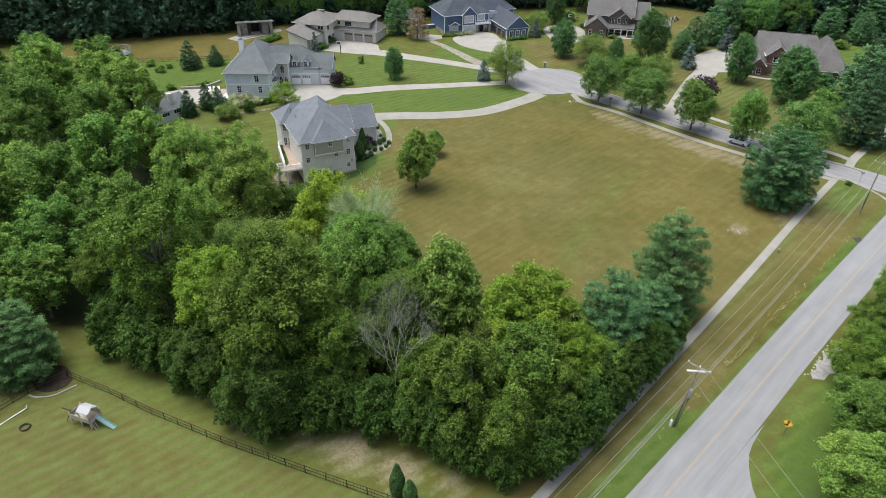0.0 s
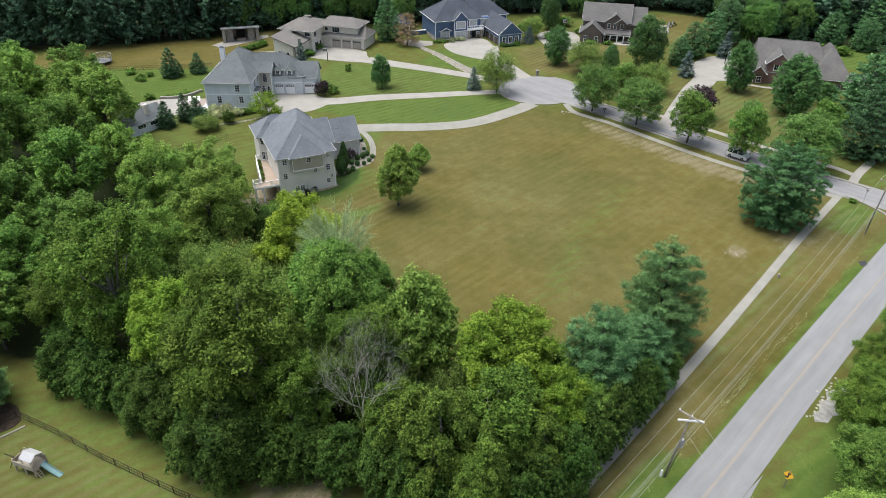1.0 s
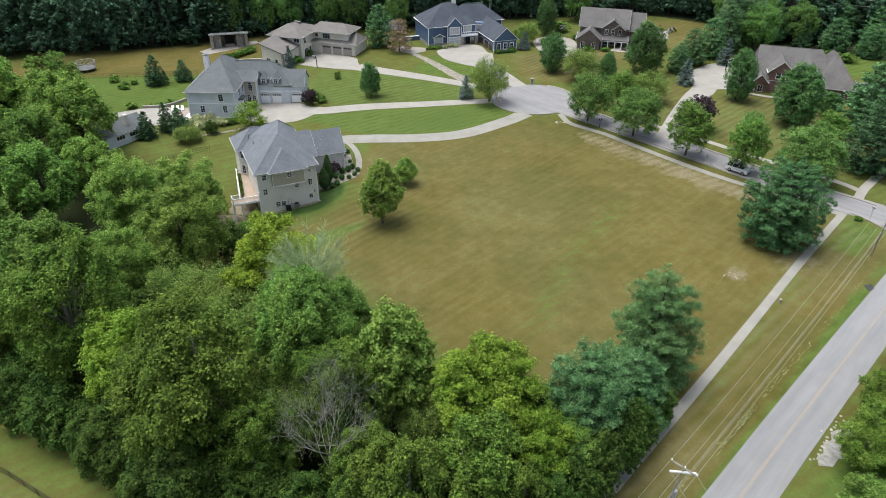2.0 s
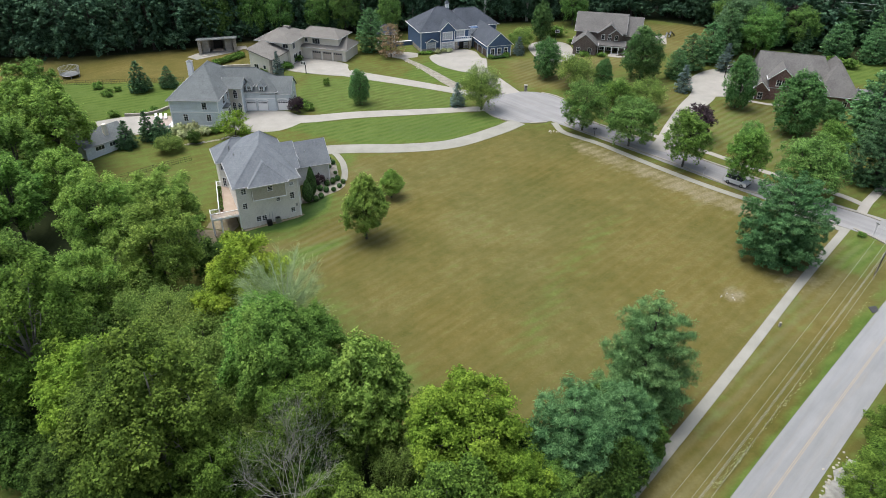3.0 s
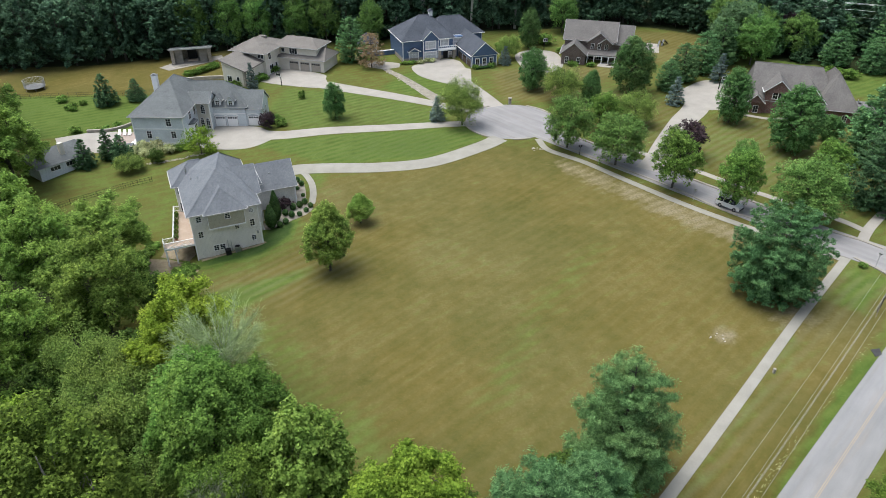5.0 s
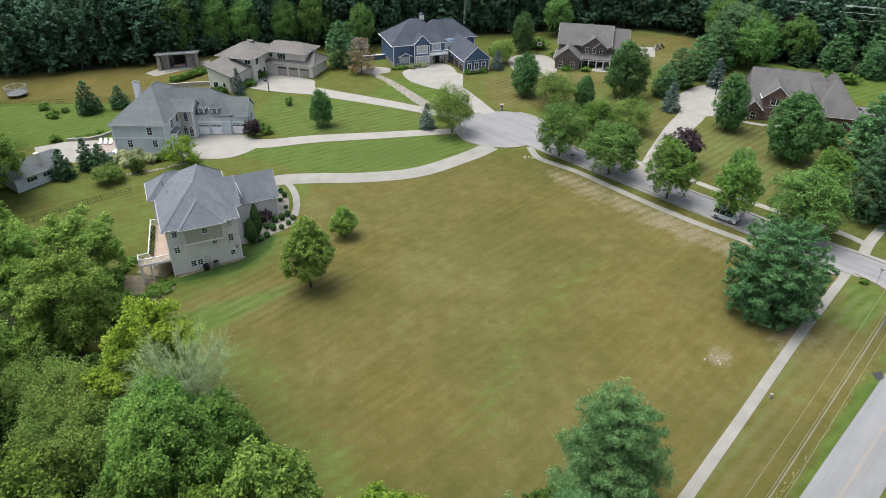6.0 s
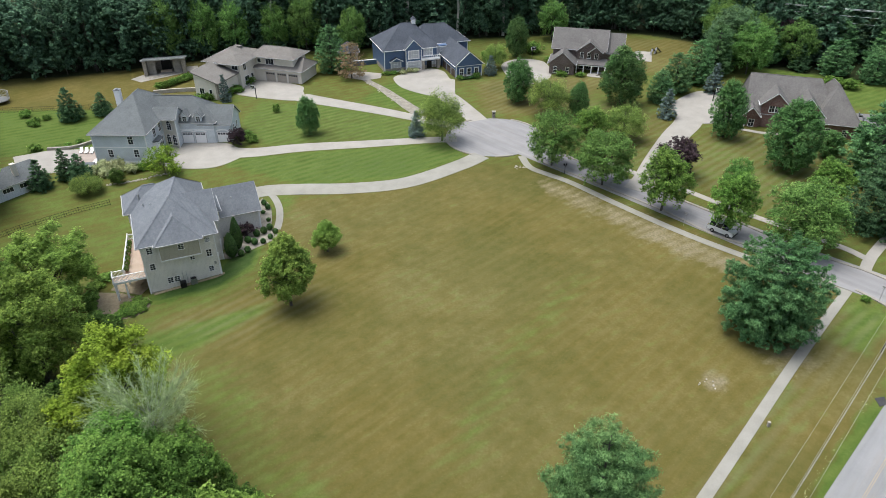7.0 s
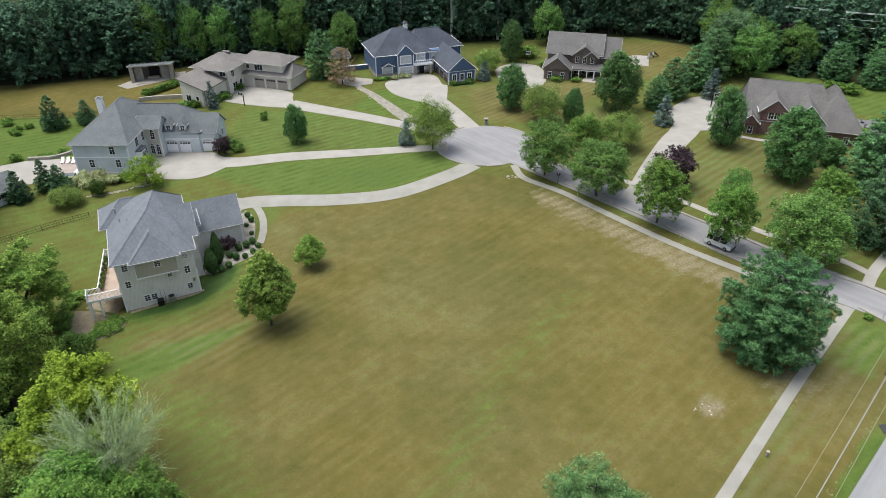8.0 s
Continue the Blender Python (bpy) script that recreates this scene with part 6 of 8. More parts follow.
def navy_house():
    h = empty("navy_house", pose(2.3, 211.6, 0, 0, 0, 19), "navy blue two-storey house with white trim and a charcoal roof", "house")
    wall(h, rect(0, 14.4, 0, 13), -0.8, 5.9, SIDE_NAVY)
    wall(h, rect(14.4, 24.3, 3.2, 13), -0.8, 5.9, SIDE_NAVY)
    wall(h, rect(15.9, 22.9, -11.2, 3.4), -0.8, 3.75, SIDE_NAVY, "navy garage wing wall")
    wall(h, rect(5.6, 9.8, -0.9, 0.4), -0.8, 6.0, SIDE_NAVY, "navy front bay wall")
    part("stone_base", Geo().box(-0.07, 14.47, -0.07, 0.3, -0.9, 1.3).box(-0.07, 0.3, -0.07, 8, -0.9, 1.3), FIELDSTONE, h, "pale stone wall base")
    part("stone_base", Geo().box(15.83, 22.97, -11.27, -10.9, -0.9, 1.5), FIELDSTONE, h, "pale stone wall base")
    part("stone_base", Geo().box(5.53, 9.87, -0.97, 0.2, -0.9, 1.0), FIELDSTONE, h, "pale stone wall base")
    hip_roof(h, -0.5, 15.0, -0.5, 13.5, 6.05, (6.4, 6.4), (9.6, 6.4), 11.2, SLATE_DARK, edge=WHITE)
    hip_roof(h, 9.0, 24.9, 2.6, 13.6, 6.02, (13.0, 7.4), (19.0, 7.4), 10.2, SLATE_DARK, edge=WHITE)
    gable_roof(h, 15.4, 23.4, -11.7, 4.2, 3.9, 7.3, "y", SLATE_DARK, SIDE_NAVY, edge=WHITE)
    gable_roof(h, 5.2, 10.2, -1.3, 6.0, 6.15, 8.6, "y", SLATE_DARK, SIDE_NAVY, edge=WHITE)
    gable_roof(h, 1.3, 4.8, -0.9, 0.4, 3.25, 4.2, "y", SLATE_DARK, SIDE_NAVY, edge=WHITE)
    b0, b1 = (5.6, -0.9), (9.8, -0.9)
    window(h, b0, b1, 2.1, 3.7, 2.7, 1.9, 4, 2, c=0.2, glass=PALE_PANE), window(h, b0, b1, 2.1, 0.6, 3.3, 2.2, 4, 3, c=0.2, glass=PALE_PANE)
    f0, f1 = (0, 0), (14.4, 0)
    window(h, f0, f1, 3.05, 0.5, 2.5, 2.6, 3, 3, c=0.2, glass=PALE_PANE), window(h, f0, f1, 12.0, 4.0, 2.2, 1.6, 3, 2, c=0.2, glass=PALE_PANE)
    r0, r1 = (14.4, 3.2), (24.3, 3.2)
    window(h, (10.2, 0), (14.4, 0), 3.4, 0.1, 0.9, 2.0, 1, 3, c=0.17, glass=PALE_PANE)
    wall(h, rect(14.4, 18.0, 0.8, 3.3), -0.8, 5.9, SIDE_NAVY)
    window(h, (14.4, 0.8), (18.0, 0.8), 1.7, 3.6, 2.5, 1.9, 3, 2, c=0.2, glass=PALE_PANE), window(h, (14.4, 0.8), (18.0, 0.8), 1.6, 0.5, 2.5, 2.3, 3, 3, c=0.2, glass=PALE_PANE)
    part("porch_roof", Geo().box(9.9, 14.8, -1.6, 1.0, 3.0, 3.35), WHITE, h, "white flat porch roof")
    for i in range(9):
        part("porch_baluster", Geo().box(10.0 + i * 0.58, 10.12 + i * 0.58, -1.55, -1.43, 3.35, 4.15), WHITE, h)
    part("porch_rail", Geo().beam((9.95, -1.49, 4.2), (14.75, -1.49, 4.2), 0.14, 0.1), WHITE, h)
    for x in (10.2, 14.4):
        part("porch_column", Geo().box(x - 0.35, x + 0.35, -1.5, -0.8, -0.6, 3.0), FIELDSTONE, h, "stone porch column")
    part("front_door", Geo().box(11.6, 12.9, -0.08, 0.0, 0.0, 2.4), BLACK, h, "dark front door")
    part("porch_floor", Geo().box(9.8, 14.8, -2.6, 0, -0.6, 0.1), STONE, h)
    gw0, gw1 = (15.9, 3.4), (15.9, -11.2)
    for s in (5.6, 9.0, 12.4):
        garage_door(h, gw0, gw1, s, 0.05, 2.7, 2.5, DOOR_BROWN, label="dark brown panelled garage door")
    e0, e1 = (15.9, -11.2), (22.9, -11.2)
    for s in (1.5, 3.5, 5.5):
        window(h, e0, e1, s, 1.2, 0.9, 1.7, 2, 2, c=0.2)
    part("belt_board", Geo().beam((15.9, -11.25, 3.7), (22.9, -11.25, 3.7), 0.08, 0.25), WHITE, h, "white belt board")
    corner_trim(h, [(0, 0), (5.6, -0.9), (9.8, -0.9), (15.9, -11.2), (22.9, -11.2), (24.3, 3.2), (18, 0.8)], 0.2, 3.7)
    corner_trim(h, [(0.001, 0.001), (5.6, -0.9), (9.8, -0.9), (24.3, 3.2)], 3.7, 5.8)
    cu = Geo().box(9.4, 10.4, 5.9, 6.9, 10.6, 12.0)
    part("cupola", cu, WHITE, h, "white roof cupola")
    part("cupola_roof", Geo().poly([(9.2, 5.7, 12.0), (10.6, 5.7, 12.0), (9.9, 6.4, 12.8)]).poly([(10.6, 5.7, 12.0), (10.6, 7.1, 12.0), (9.9, 6.4, 12.8)]).poly([(10.6, 7.1, 12.0), (9.2, 7.1, 12.0), (9.9, 6.4, 12.8)]).poly([(9.2, 7.1, 12.0), (9.2, 5.7, 12.0), (9.9, 6.4, 12.8)]), SLATE_DARK, h)
    part("weather_vane", Geo().tube([(9.9, 6.4, 12.7), (9.9, 6.4, 13.6)], [0.04, 0.02], 6), BLACK, h)
    # pool house terrace on the side
    part("terrace_wall", Geo().box(-6.5, -0.2, 8.5, 9.0, -0.6, 1.4), SIDE_NAVY, h, "navy terrace wall")
    part("terrace_rail", Geo().beam((-6.5, 8.75, 1.5), (-0.2, 8.75, 1.5), 0.6, 0.12), WHITE, h)
    return h


def gabled_house():
    h = empty("gabled_house", pose(46.6, 214, 0, 0, 0, -14), "brown brick house with steep taupe gables and a white porch", "house")
    wall(h, rect(0, 13.4, 0, 10), -0.4, 6.3, BRICK_GREY)
    wall(h, rect(13.4, 17.8, 1.2, 9.4), -0.4, 5.6, BRICK_GREY)
    wall(h, rect(-0.2, 6.1, -5.0, 0.2), -0.4, 3.75, BRICK_GREY)
    gable_roof(h, -0.5, 13.9, -0.5, 10.5, 6.45, 10.6, "x", BROWN_ROOF, BRICK_GREY)
    gable_roof(h, 11.0, 18.2, 0.6, 10.0, 5.7, 9.9, "x", BROWN_ROOF, BRICK_GREY)
    gable_roof(h, -0.7, 6.6, -5.5, 3.0, 3.9, 6.9, "y", BROWN_ROOF, BRICK_GREY)
    wall(h, rect(6.4, 12.4, -0.7, 0.2), 3.6, 6.2, BRICK_GREY)
    gable_roof(h, 6.0, 12.8, -1.1, 4.4, 6.3, 8.9, "y", BROWN_ROOF, BRICK_GREY)
    gable_roof(h, 9.2, 12.9, -1.5, 2.4, 6.2, 7.7, "y", BROWN_ROOF, BRICK_GREY)
    g = Geo()
    g.poly([(6.2, -3.0, 3.5), (14.2, -3.0, 3.5), (14.2, -0.1, 4.4), (6.2, -0.1, 4.4)]).poly([(6.2, -0.1, 4.2), (14.2, -0.1, 4.2), (14.2, -3.0, 3.3), (6.2, -3.0, 3.3)])
    g.poly([(6.2, -3.0, 3.3), (14.2, -3.0, 3.3), (14.2, -3.0, 3.5), (6.2, -3.0, 3.5)]).poly([(14.2, -3.0, 3.3), (14.2, -0.1, 4.2), (14.2, -0.1, 4.4), (14.2, -3.0, 3.5)])
    part("porch_roof", g, BROWN_ROOF, h)
    part("porch_beam", Geo().beam((6.3, -2.85, 3.2), (14.1, -2.85, 3.2), 0.2, 0.25), WHITE, h)
    for x in (6.6, 8.4, 10.4, 12.2, 13.9):
        part("porch_post", Geo().box(x - 0.12, x + 0.12, -2.97, -2.73, 1.0, 3.1), WHITE, h, "white porch post")
    part("porch_floor", Geo().box(6.2, 14.2, -3.2, 0, 0.4, 1.1), KERB, h)
    part("front_door", Geo().box(11.0, 12.1, -0.08, 0.0, 1.1, 3.2), BLACK, h)
    q0, q1 = (-0.2, -5.0), (6.1, -5.0)
    window(h, q0, q1, 1.5, 1.4, 0.85, 1.6, 2, 2), window(h, q0, q1, 4.6, 1.4, 0.85, 1.6, 2, 2), window(h, q0, q1, 3.15, 4.2, 0.8, 1.4, 2, 2)
    d0, d1 = (6.4, -0.7), (12.4, -0.7)
    for s in (1.2, 3.0, 4.9):
        window(h, d0, d1, s, 4.5, 0.8, 1.4, 2, 2)
    window(h, (0, 0), (13.4, 0), 7.6, 1.5, 1.2, 1.6, 2, 2), window(h, (0, 0), (13.4, 0), 9.6, 1.5, 1.2, 1.6, 2, 2)
    return h


def brick_house():
    h = empty("brick_house", pose(83.5, 172, 0, 0, 0, -18), "red-brown brick house with wide grey-brown gabled roofs", "house")
    wall(h, rect(0, 14.6, 1.4, 16), 0.2, 4.3, BRICK)
    wall(h, rect(13.2, 19.6, -1.2, 10), 0.2, 4.3, BRICK)
    hip_roof(h, -1.8, 16.4, 0.6, 17.0, 4.4, (-1.4, 8.8), (12.6, 8.8), 10.5, BROWN_ROOF)
    hip_roof(h, 11.4, 20.4, -1.8, 15.0, 4.45, (15.6, 5.4), (15.0, 9.6), 10.6, BROWN_ROOF)
    wall(h, rect(-1.4, 1.2, 0, 6), 0.2, 4.2, BRICK)
    gable_roof(h, -2.4, 1.4, -0.9, 9.0, 4.1, 6.0, "y", BROWN_ROOF, BRICK, edge=WHITE)
    wall(h, rect(1.3, 6.3, 0.6, 8.0), 0.2, 6.6, BRICK)
    gable_roof(h, 0.7, 6.9, 0.1, 10.0, 6.4, 9.2, "y", BROWN_ROOF, BRICK, edge=WHITE)
    wall(h, rect(6.6, 13.4, -0.2, 6.0), 0.2, 4.6, BRICK)
    gable_roof(h, 6.0, 14.0, -0.8, 10.0, 4.9, 9.0, "y", BROWN_ROOF, BRICK, edge=WHITE)
    window(h, (1.3, 0.6), (6.3, 0.6), 1.95, 4.9, 0.95, 1.5, 2, 2, c=0.12), window(h, (1.3, 0.6), (6.3, 0.6), 3.05, 4.9, 0.95, 1.5, 2, 2, c=0.12)
    window(h, (-1.4, 0), (1.2, 0), 1.2, 1.6, 1.0, 1.5, 2, 2), window(h, (6.6, -0.2), (13.4, -0.2), 2.2, 1.9, 1.2, 1.6), window(h, (6.6, -0.2), (13.4, -0.2), 4.8, 1.9, 1.2, 1.6)
    window(h, (13.2, -1.2), (19.6, -1.2), 1.2, 2.0, 0.9, 1.3), window(h, (13.2, -1.2), (19.6, -1.2), 4.4, 2.0, 0.9, 1.3), window(h, (19.6, -1.2), (19.6, 10), 3.0, 2.0, 1.0, 1.4)
    corner_trim(h, [(-1.4, 0)], 1.2, 4.2)
    part("chimney_vent", Geo().tube([(17.6, 5.5, 7.0), (17.6, 5.5, 8.1)], [0.14, 0.14], 8), STEEL, h)
    return h


grey_house(), blue_grey_house(), stucco_house(), navy_house(), gabled_house(), brick_house()


def pavilion():
    p = empty("garden_pavilion", pose(-56.8, 215.2, land(-56, 215), 0, 0, 15), "open garden pavilion with stone piers and a flat tilted grey roof", "pavilion")
    g = Geo()
    up = [(-5.6, -3.3, 4.35), (5.6, -3.3, 4.35), (5.6, 2.9, 3.2), (-5.6, 2.9, 3.2)]
    g.poly(up).poly([(a, b, c - 0.3) for a, b, c in up][::-1])
    for i in range(4):
        a, b = up[i], up[(i + 1) % 4]
        g.poly(((a[0], a[1], a[2] - 0.3), (b[0], b[1], b[2] - 0.3), b, a))
    part("roof", g, SLATE_B, p)
    part("fascia", Geo().beam((-5.6, -3.33, 4.2), (5.6, -3.33, 4.2), 0.06, 0.34), TRIM, p, "pale grey roof fascia")
    for x in (-4.85, 4.85):
        part("pier", Geo().box(x - 0.45, x + 0.45, -2.9, -1.9, -0.4, 3.95), FIELDSTONE, p, "pale stone pier")
    part("back_wall", Geo().box(-5, 5, 2.4, 2.7, -0.4, 2.95), FIELDSTONE, p)
    for x in (-3.3, 3.1):
        part("screen_panel", Geo().box(x - 1.0, x + 1.0, -1.5, -1.35, -0.3, 3.65), WOOD_GREY, p, "tan slatted screen panel")
    for x in (-5.0, 4.7):
        part("side_wall", Geo().box(x, x + 0.3, -1.9, 2.4, -0.4, 3.05), WOOD_GREY, p)
    part("fireplace", Geo().box(-1.2, 1.2, 1.6, 2.4, 0, 2.6), BLACK, p, "dark fireplace recess")
    part("bench", Geo().box(-1.4, 1.4, -0.6, 0.3, 0, 0.5), DECKING, p)
    slab("pavilion_terrace", [(-64, 209), (-60.5, 206.5), (-53, 212.5), (-49, 217.5), (-50, 220), (-60, 216.5)], PALE, 0.06, "pale stone terrace before the pavilion", "terrace", smooth_edge=False)
    slab("pavilion_basin", [(-60.8, 210.4), (-59.6, 209), (-53.6, 213.4), (-54, 215)], STONE, 0.16, "raised tan stone seat wall", "terrace", smooth_edge=False)


def pool_house():
    p = empty("pool_house", pose(-62.2, 147.0, 0, 0, 0, -36), "small white pool house with a grey roof", "shed")
    zb = land(-62, 148)
    wall(p, rect(-3.2, 3.2, -4.5, 4.5), zb - 0.6, zb + 2.5, SIDE_BLUEGREY)
    gable_roof(p, -3.7, 3.7, -5.0, 5.0, zb + 2.6, zb + 4.6, "y", SLATE_B, SIDE_BLUEGREY)
    part("chimney", Geo().box(1.6, 2.4, 0.6, 1.4, zb + 2, zb + 5.6), STUCCO, p, "white chimney")
    window(p, (3.2, -4.5), (3.2, 4.5), 3, zb + 1.2, 1.8, 0.8, 3, 1), window(p, (3.2, -4.5), (3.2, 4.5), 6, zb + 1.2, 1.8, 0.8, 3, 1)


def gazebo():
    p = empty("gazebo", on_ground(-8.6, 222.5, 12), "small open gazebo with a charcoal hip roof", "gazebo")
    for x in (-2.3, 2.3):
        for y in (-2.3, 2.3):
            part("post", Geo().box(x - 0.15, x + 0.15, y - 0.15, y + 0.15, -0.3, 3.0), WHITE, p, "white square post")
    hip_roof(p, -2.9, 2.9, -2.9, 2.9, 3.1, (0, -0.2), (0, 0.2), 5.4, SLATE_DARK)
    part("floor_slab", Geo().box(-2.6, 2.6, -2.6, 2.6, -0.3, 0.08), STONE, p)


def on_ground(x, y, turn=0):
    return pose(x, y, land(x, y), 0, 0, turn)


pavilion(), pool_house(), gazebo()


# ---- kerbs and road marks ----
def kerb(pts, label):
    ribbon("kerb", pts, 0.45, KERB, 0.15, label, "kerb", step=1.5)


kerb([(81.3, 115.2), (79.0, 117.9), (75.8, 120.6), (69.5, 127.6), (66.6, 131.2), (62.1, 136.2), (59.0, 139.8)], "pale concrete kerb of the street")
kerb([(49.6, 150.2), (44.1, 155.9), (40.6, 159.8), (38.6, 163.6)], "pale concrete kerb of the street")
kerb([(73.2, 114.4), (66.4, 123.4), (61.0, 127.8), (58.5, 131.2), (54.8, 136.2), (49.1, 142.6), (43.0, 149.2), (37.5, 155.0), (35.5, 158.6)], "pale concrete kerb of the street")
kerb([(CUL[0] + 10.1 * math.cos(radians(a)), CUL[1] + 10.1 * math.sin(radians(a))) for a in range(-20, 75, 12)], "curved concrete kerb of the turning circle")
kerb([(CUL[0] + 10.1 * math.cos(radians(a)), CUL[1] + 10.1 * math.sin(radians(a))) for a in range(115, 141, 6)], "curved concrete kerb of the turning circle")
kerb([(CUL[0] + 10.1 * math.cos(radians(a)), CUL[1] + 10.1 * math.sin(radians(a))) for a in range(185, 243, 8)], "curved concrete kerb of the turning circle")
kerb([(CUL[0] + 10.1 * math.cos(radians(a)), CUL[1] + 10.1 * math.sin(radians(a))) for a in range(268, 296, 7)], "curved concrete kerb of the turning circle")
kerb([(75.6, 112.9), (77.6, 109.6), (79, 106), (79.2, 102.4)], "rounded concrete kerb at the street corner")
DIR = Vector((0.716, 0.698, 0))
for k in (-0.09, 0.09):
    off = Vector((-DIR.y, DIR.x, 0)) * k
    ribbon("centre_line", [(-38.2 + off.x, -15.9 + off.y), (21.8 + off.x, 42.4 + off.y), (47.3 + off.x, 67.5 + off.y), (72.3 + off.x, 91.7 + off.y), (149.8 + off.x, 166.2 + off.y)],
           0.1, LINE, 0.094, "faint worn yellow centre line", "road marking", deep=0.02)
PATCH = plain("tar_patch", (0.028, 0.028, 0.032), (0.064, 0.064, 0.068), 1.0, 0.8)
SHADEROAD = plain("patched_asphalt", (0.12, 0.118, 0.118), (0.168, 0.164, 0.16), 0.5, 0.9)
slab("storm_drain", [(66.9, 90.7), (67.9, 91.0), (68.2, 92.2), (67.0, 92.0)], PATCH, 0.07, "dark storm drain grate in the road edge", "drain", smooth_edge=False)


# ---- street furniture ----
POLEWOOD = plain("pole_wood", (0.10, 0.09, 0.076), (0.22, 0.2, 0.17), 1.5, 0.9)


def utility_pole(x, y, tilt, high, label):
    lean = Vector((0.705, -0.71, 0)) * tilt
    p = empty("utility_pole", on_ground(x, y), label, "utility pole", "roadside power line")
    top = Vector((lean.x * high, lean.y * high, high))
    part("shaft", Geo().tube([(0, 0, -0.8), tuple(top * 0.5), tuple(top)], [0.14, 0.12, 0.09], 10), POLEWOOD, p, "weathered grey wooden shaft", True)
    n = Vector((0.705, -0.71, 0))
    pins = []
    c = top - Vector((0, 0, 0.25))
    part("cross_arm", Geo().beam(c - n * 1.25, c + n * 1.25, 0.11, 0.13), WOOD_GREY, p, "grey wooden cross arm")
    for k in (-1.2, 0.05, 1.2):
        a = c + n * k
        part("insulator", Geo().tube([a + Vector((0, 0, 0.05)), a + Vector((0, 0, 0.16)), a + Vector((0, 0, 0.3))], [0.05, 0.09, 0.04], 8), WHITE, p, "pale porcelain insulator")
        pins.append(p.matrix_world.translation + a + Vector((0, 0, 0.3)))
    return p, pins, top


P1, PIN1, TOP1 = utility_pole(26.7, 53.0, 0.10, 9.6, "wooden utility pole with cross arms and a transformer")
P2, PIN2, TOP2 = utility_pole(72.0, 99.8, 0.06, 9.8, "wooden utility pole at the road corner")
c1 = TOP1 - Vector((0, 0, 0.75))
part("dead_end_arm", Geo().beam(c1 + Vector((-1.15, 0.1, 0)), c1 + Vector((1.1, -0.15, 0)), 0.14, 0.16), WHITE, P1, "pale double dead-end arm")
part("transformer", Geo().tube([(0.62, -0.2, 4.7), (0.66, -0.22, 4.8), (0.7, -0.22, 5.7), (0.68, -0.22, 5.78)], [0.2, 0.26, 0.26, 0.18], 12), STEEL, P1, "grey transformer can")
part("riser_cable", Geo().tube([(0.25, -0.1, 0.2), (0.5, -0.3, 3.0), (0.75, -0.4, 5.2)], [0.025, 0.03, 0.025], 6), BLACK, P1)
part("ground_marker", Geo().box(-0.45, -0.25, -0.1, 0.1, 0, 0.9), WHITE, P1, "white cable guard at the foot")
part("guy_guard", Geo().tube([(-0.9, -1.3, 0), (-0.55, -0.75, 2.4)], [0.05, 0.05], 6), LINE, P2, "yellow guy-wire guard")
CABLE = plain("pale_cable", (0.22, 0.22, 0.20), (0.34, 0.34, 0.315), 1.0, 0.5, bump=0.0)


def wire(a, b, sag, r, mat=None, label="thin overhead power line"):
    a, b = Vector(a), Vector(b)
    n = 14
    pts = [a.lerp(b, i / n) - Vector((0, 0, sag * 4 * (i / n) * (1 - i / n))) for i in range(n + 1)]
    tagged(part("overhead_wire", Geo().tube(pts, [r] * (n + 1), 5), mat or CABLE, None), label, "wire", "overhead wires")


BACK = Vector((-46.0, -46.5, 1.0))
for a, b in zip(PIN1, PIN2):
    wire(a, b, 0.9, 0.013)
    wire(a, a + BACK, 0.9, 0.013)
for k, z in enumerate((6.3, 5.9, 5.4)):
    a, b = P1.matrix_world.translation + Vector((0.75, -0.25, z)), P2.matrix_world.translation + Vector((0.5, -0.3, z))
    wire(a, b, 0.8, 0.013, CABLE, "thick overhead telephone cable")
    wire(a, a + BACK, 0.8, 0.013, CABLE, "thick overhead telephone cable")
for a in PIN2:
    wire(a, a + Vector((58, 56, 0)), 1.0, 0.026)
e1 = P1.matrix_world.translation + c1
for d in (Vector((-1.1, 0.1, 0)), Vector((1.05, -0.15, 0))):
    wire(e1 + d, e1 + d + Vector((9, -42, 0.5)), 0.8, 0.012)
utility_pole(P1.matrix_world.translation.x - 46.0, P1.matrix_world.translation.y - 46.5, 0.06, 9.8, "wooden utility pole beside the country road")
utility_pole(P1.matrix_world.translation.x + 9.6, P1.matrix_world.translation.y - 42.4, 0.0, 9.4, "wooden utility pole beside the side road")
utility_pole(P2.matrix_world.translation.x + 58.0, P2.matrix_world.translation.y + 56.0, 0.06, 9.8, "wooden utility pole beside the country road")
# the line that crosses behind the brick house
for z, off in ((16.2, 0.0), (15.8, 0.7), (14.4, 0.2), (12.6, 0.4)):
    wire((102.5 + off, 223.7 + off, z), (190.6 + off, 190.0 + off, z), 0.3, 0.045, WHITE, "pale overhead power line behind the houses")
for x, y in ((102.3, 224.0), (190.8, 190.2)):
    fp = empty("utility_pole", on_ground(x, y), "tall wooden utility pole behind the houses", "utility pole", "far power line")
    part("shaft", Geo().tube([(0, 0, -0.5), (0, 0, 16.4 - land(x, y))], [0.2, 0.13], 8), POLEWOOD, fp, "", True)


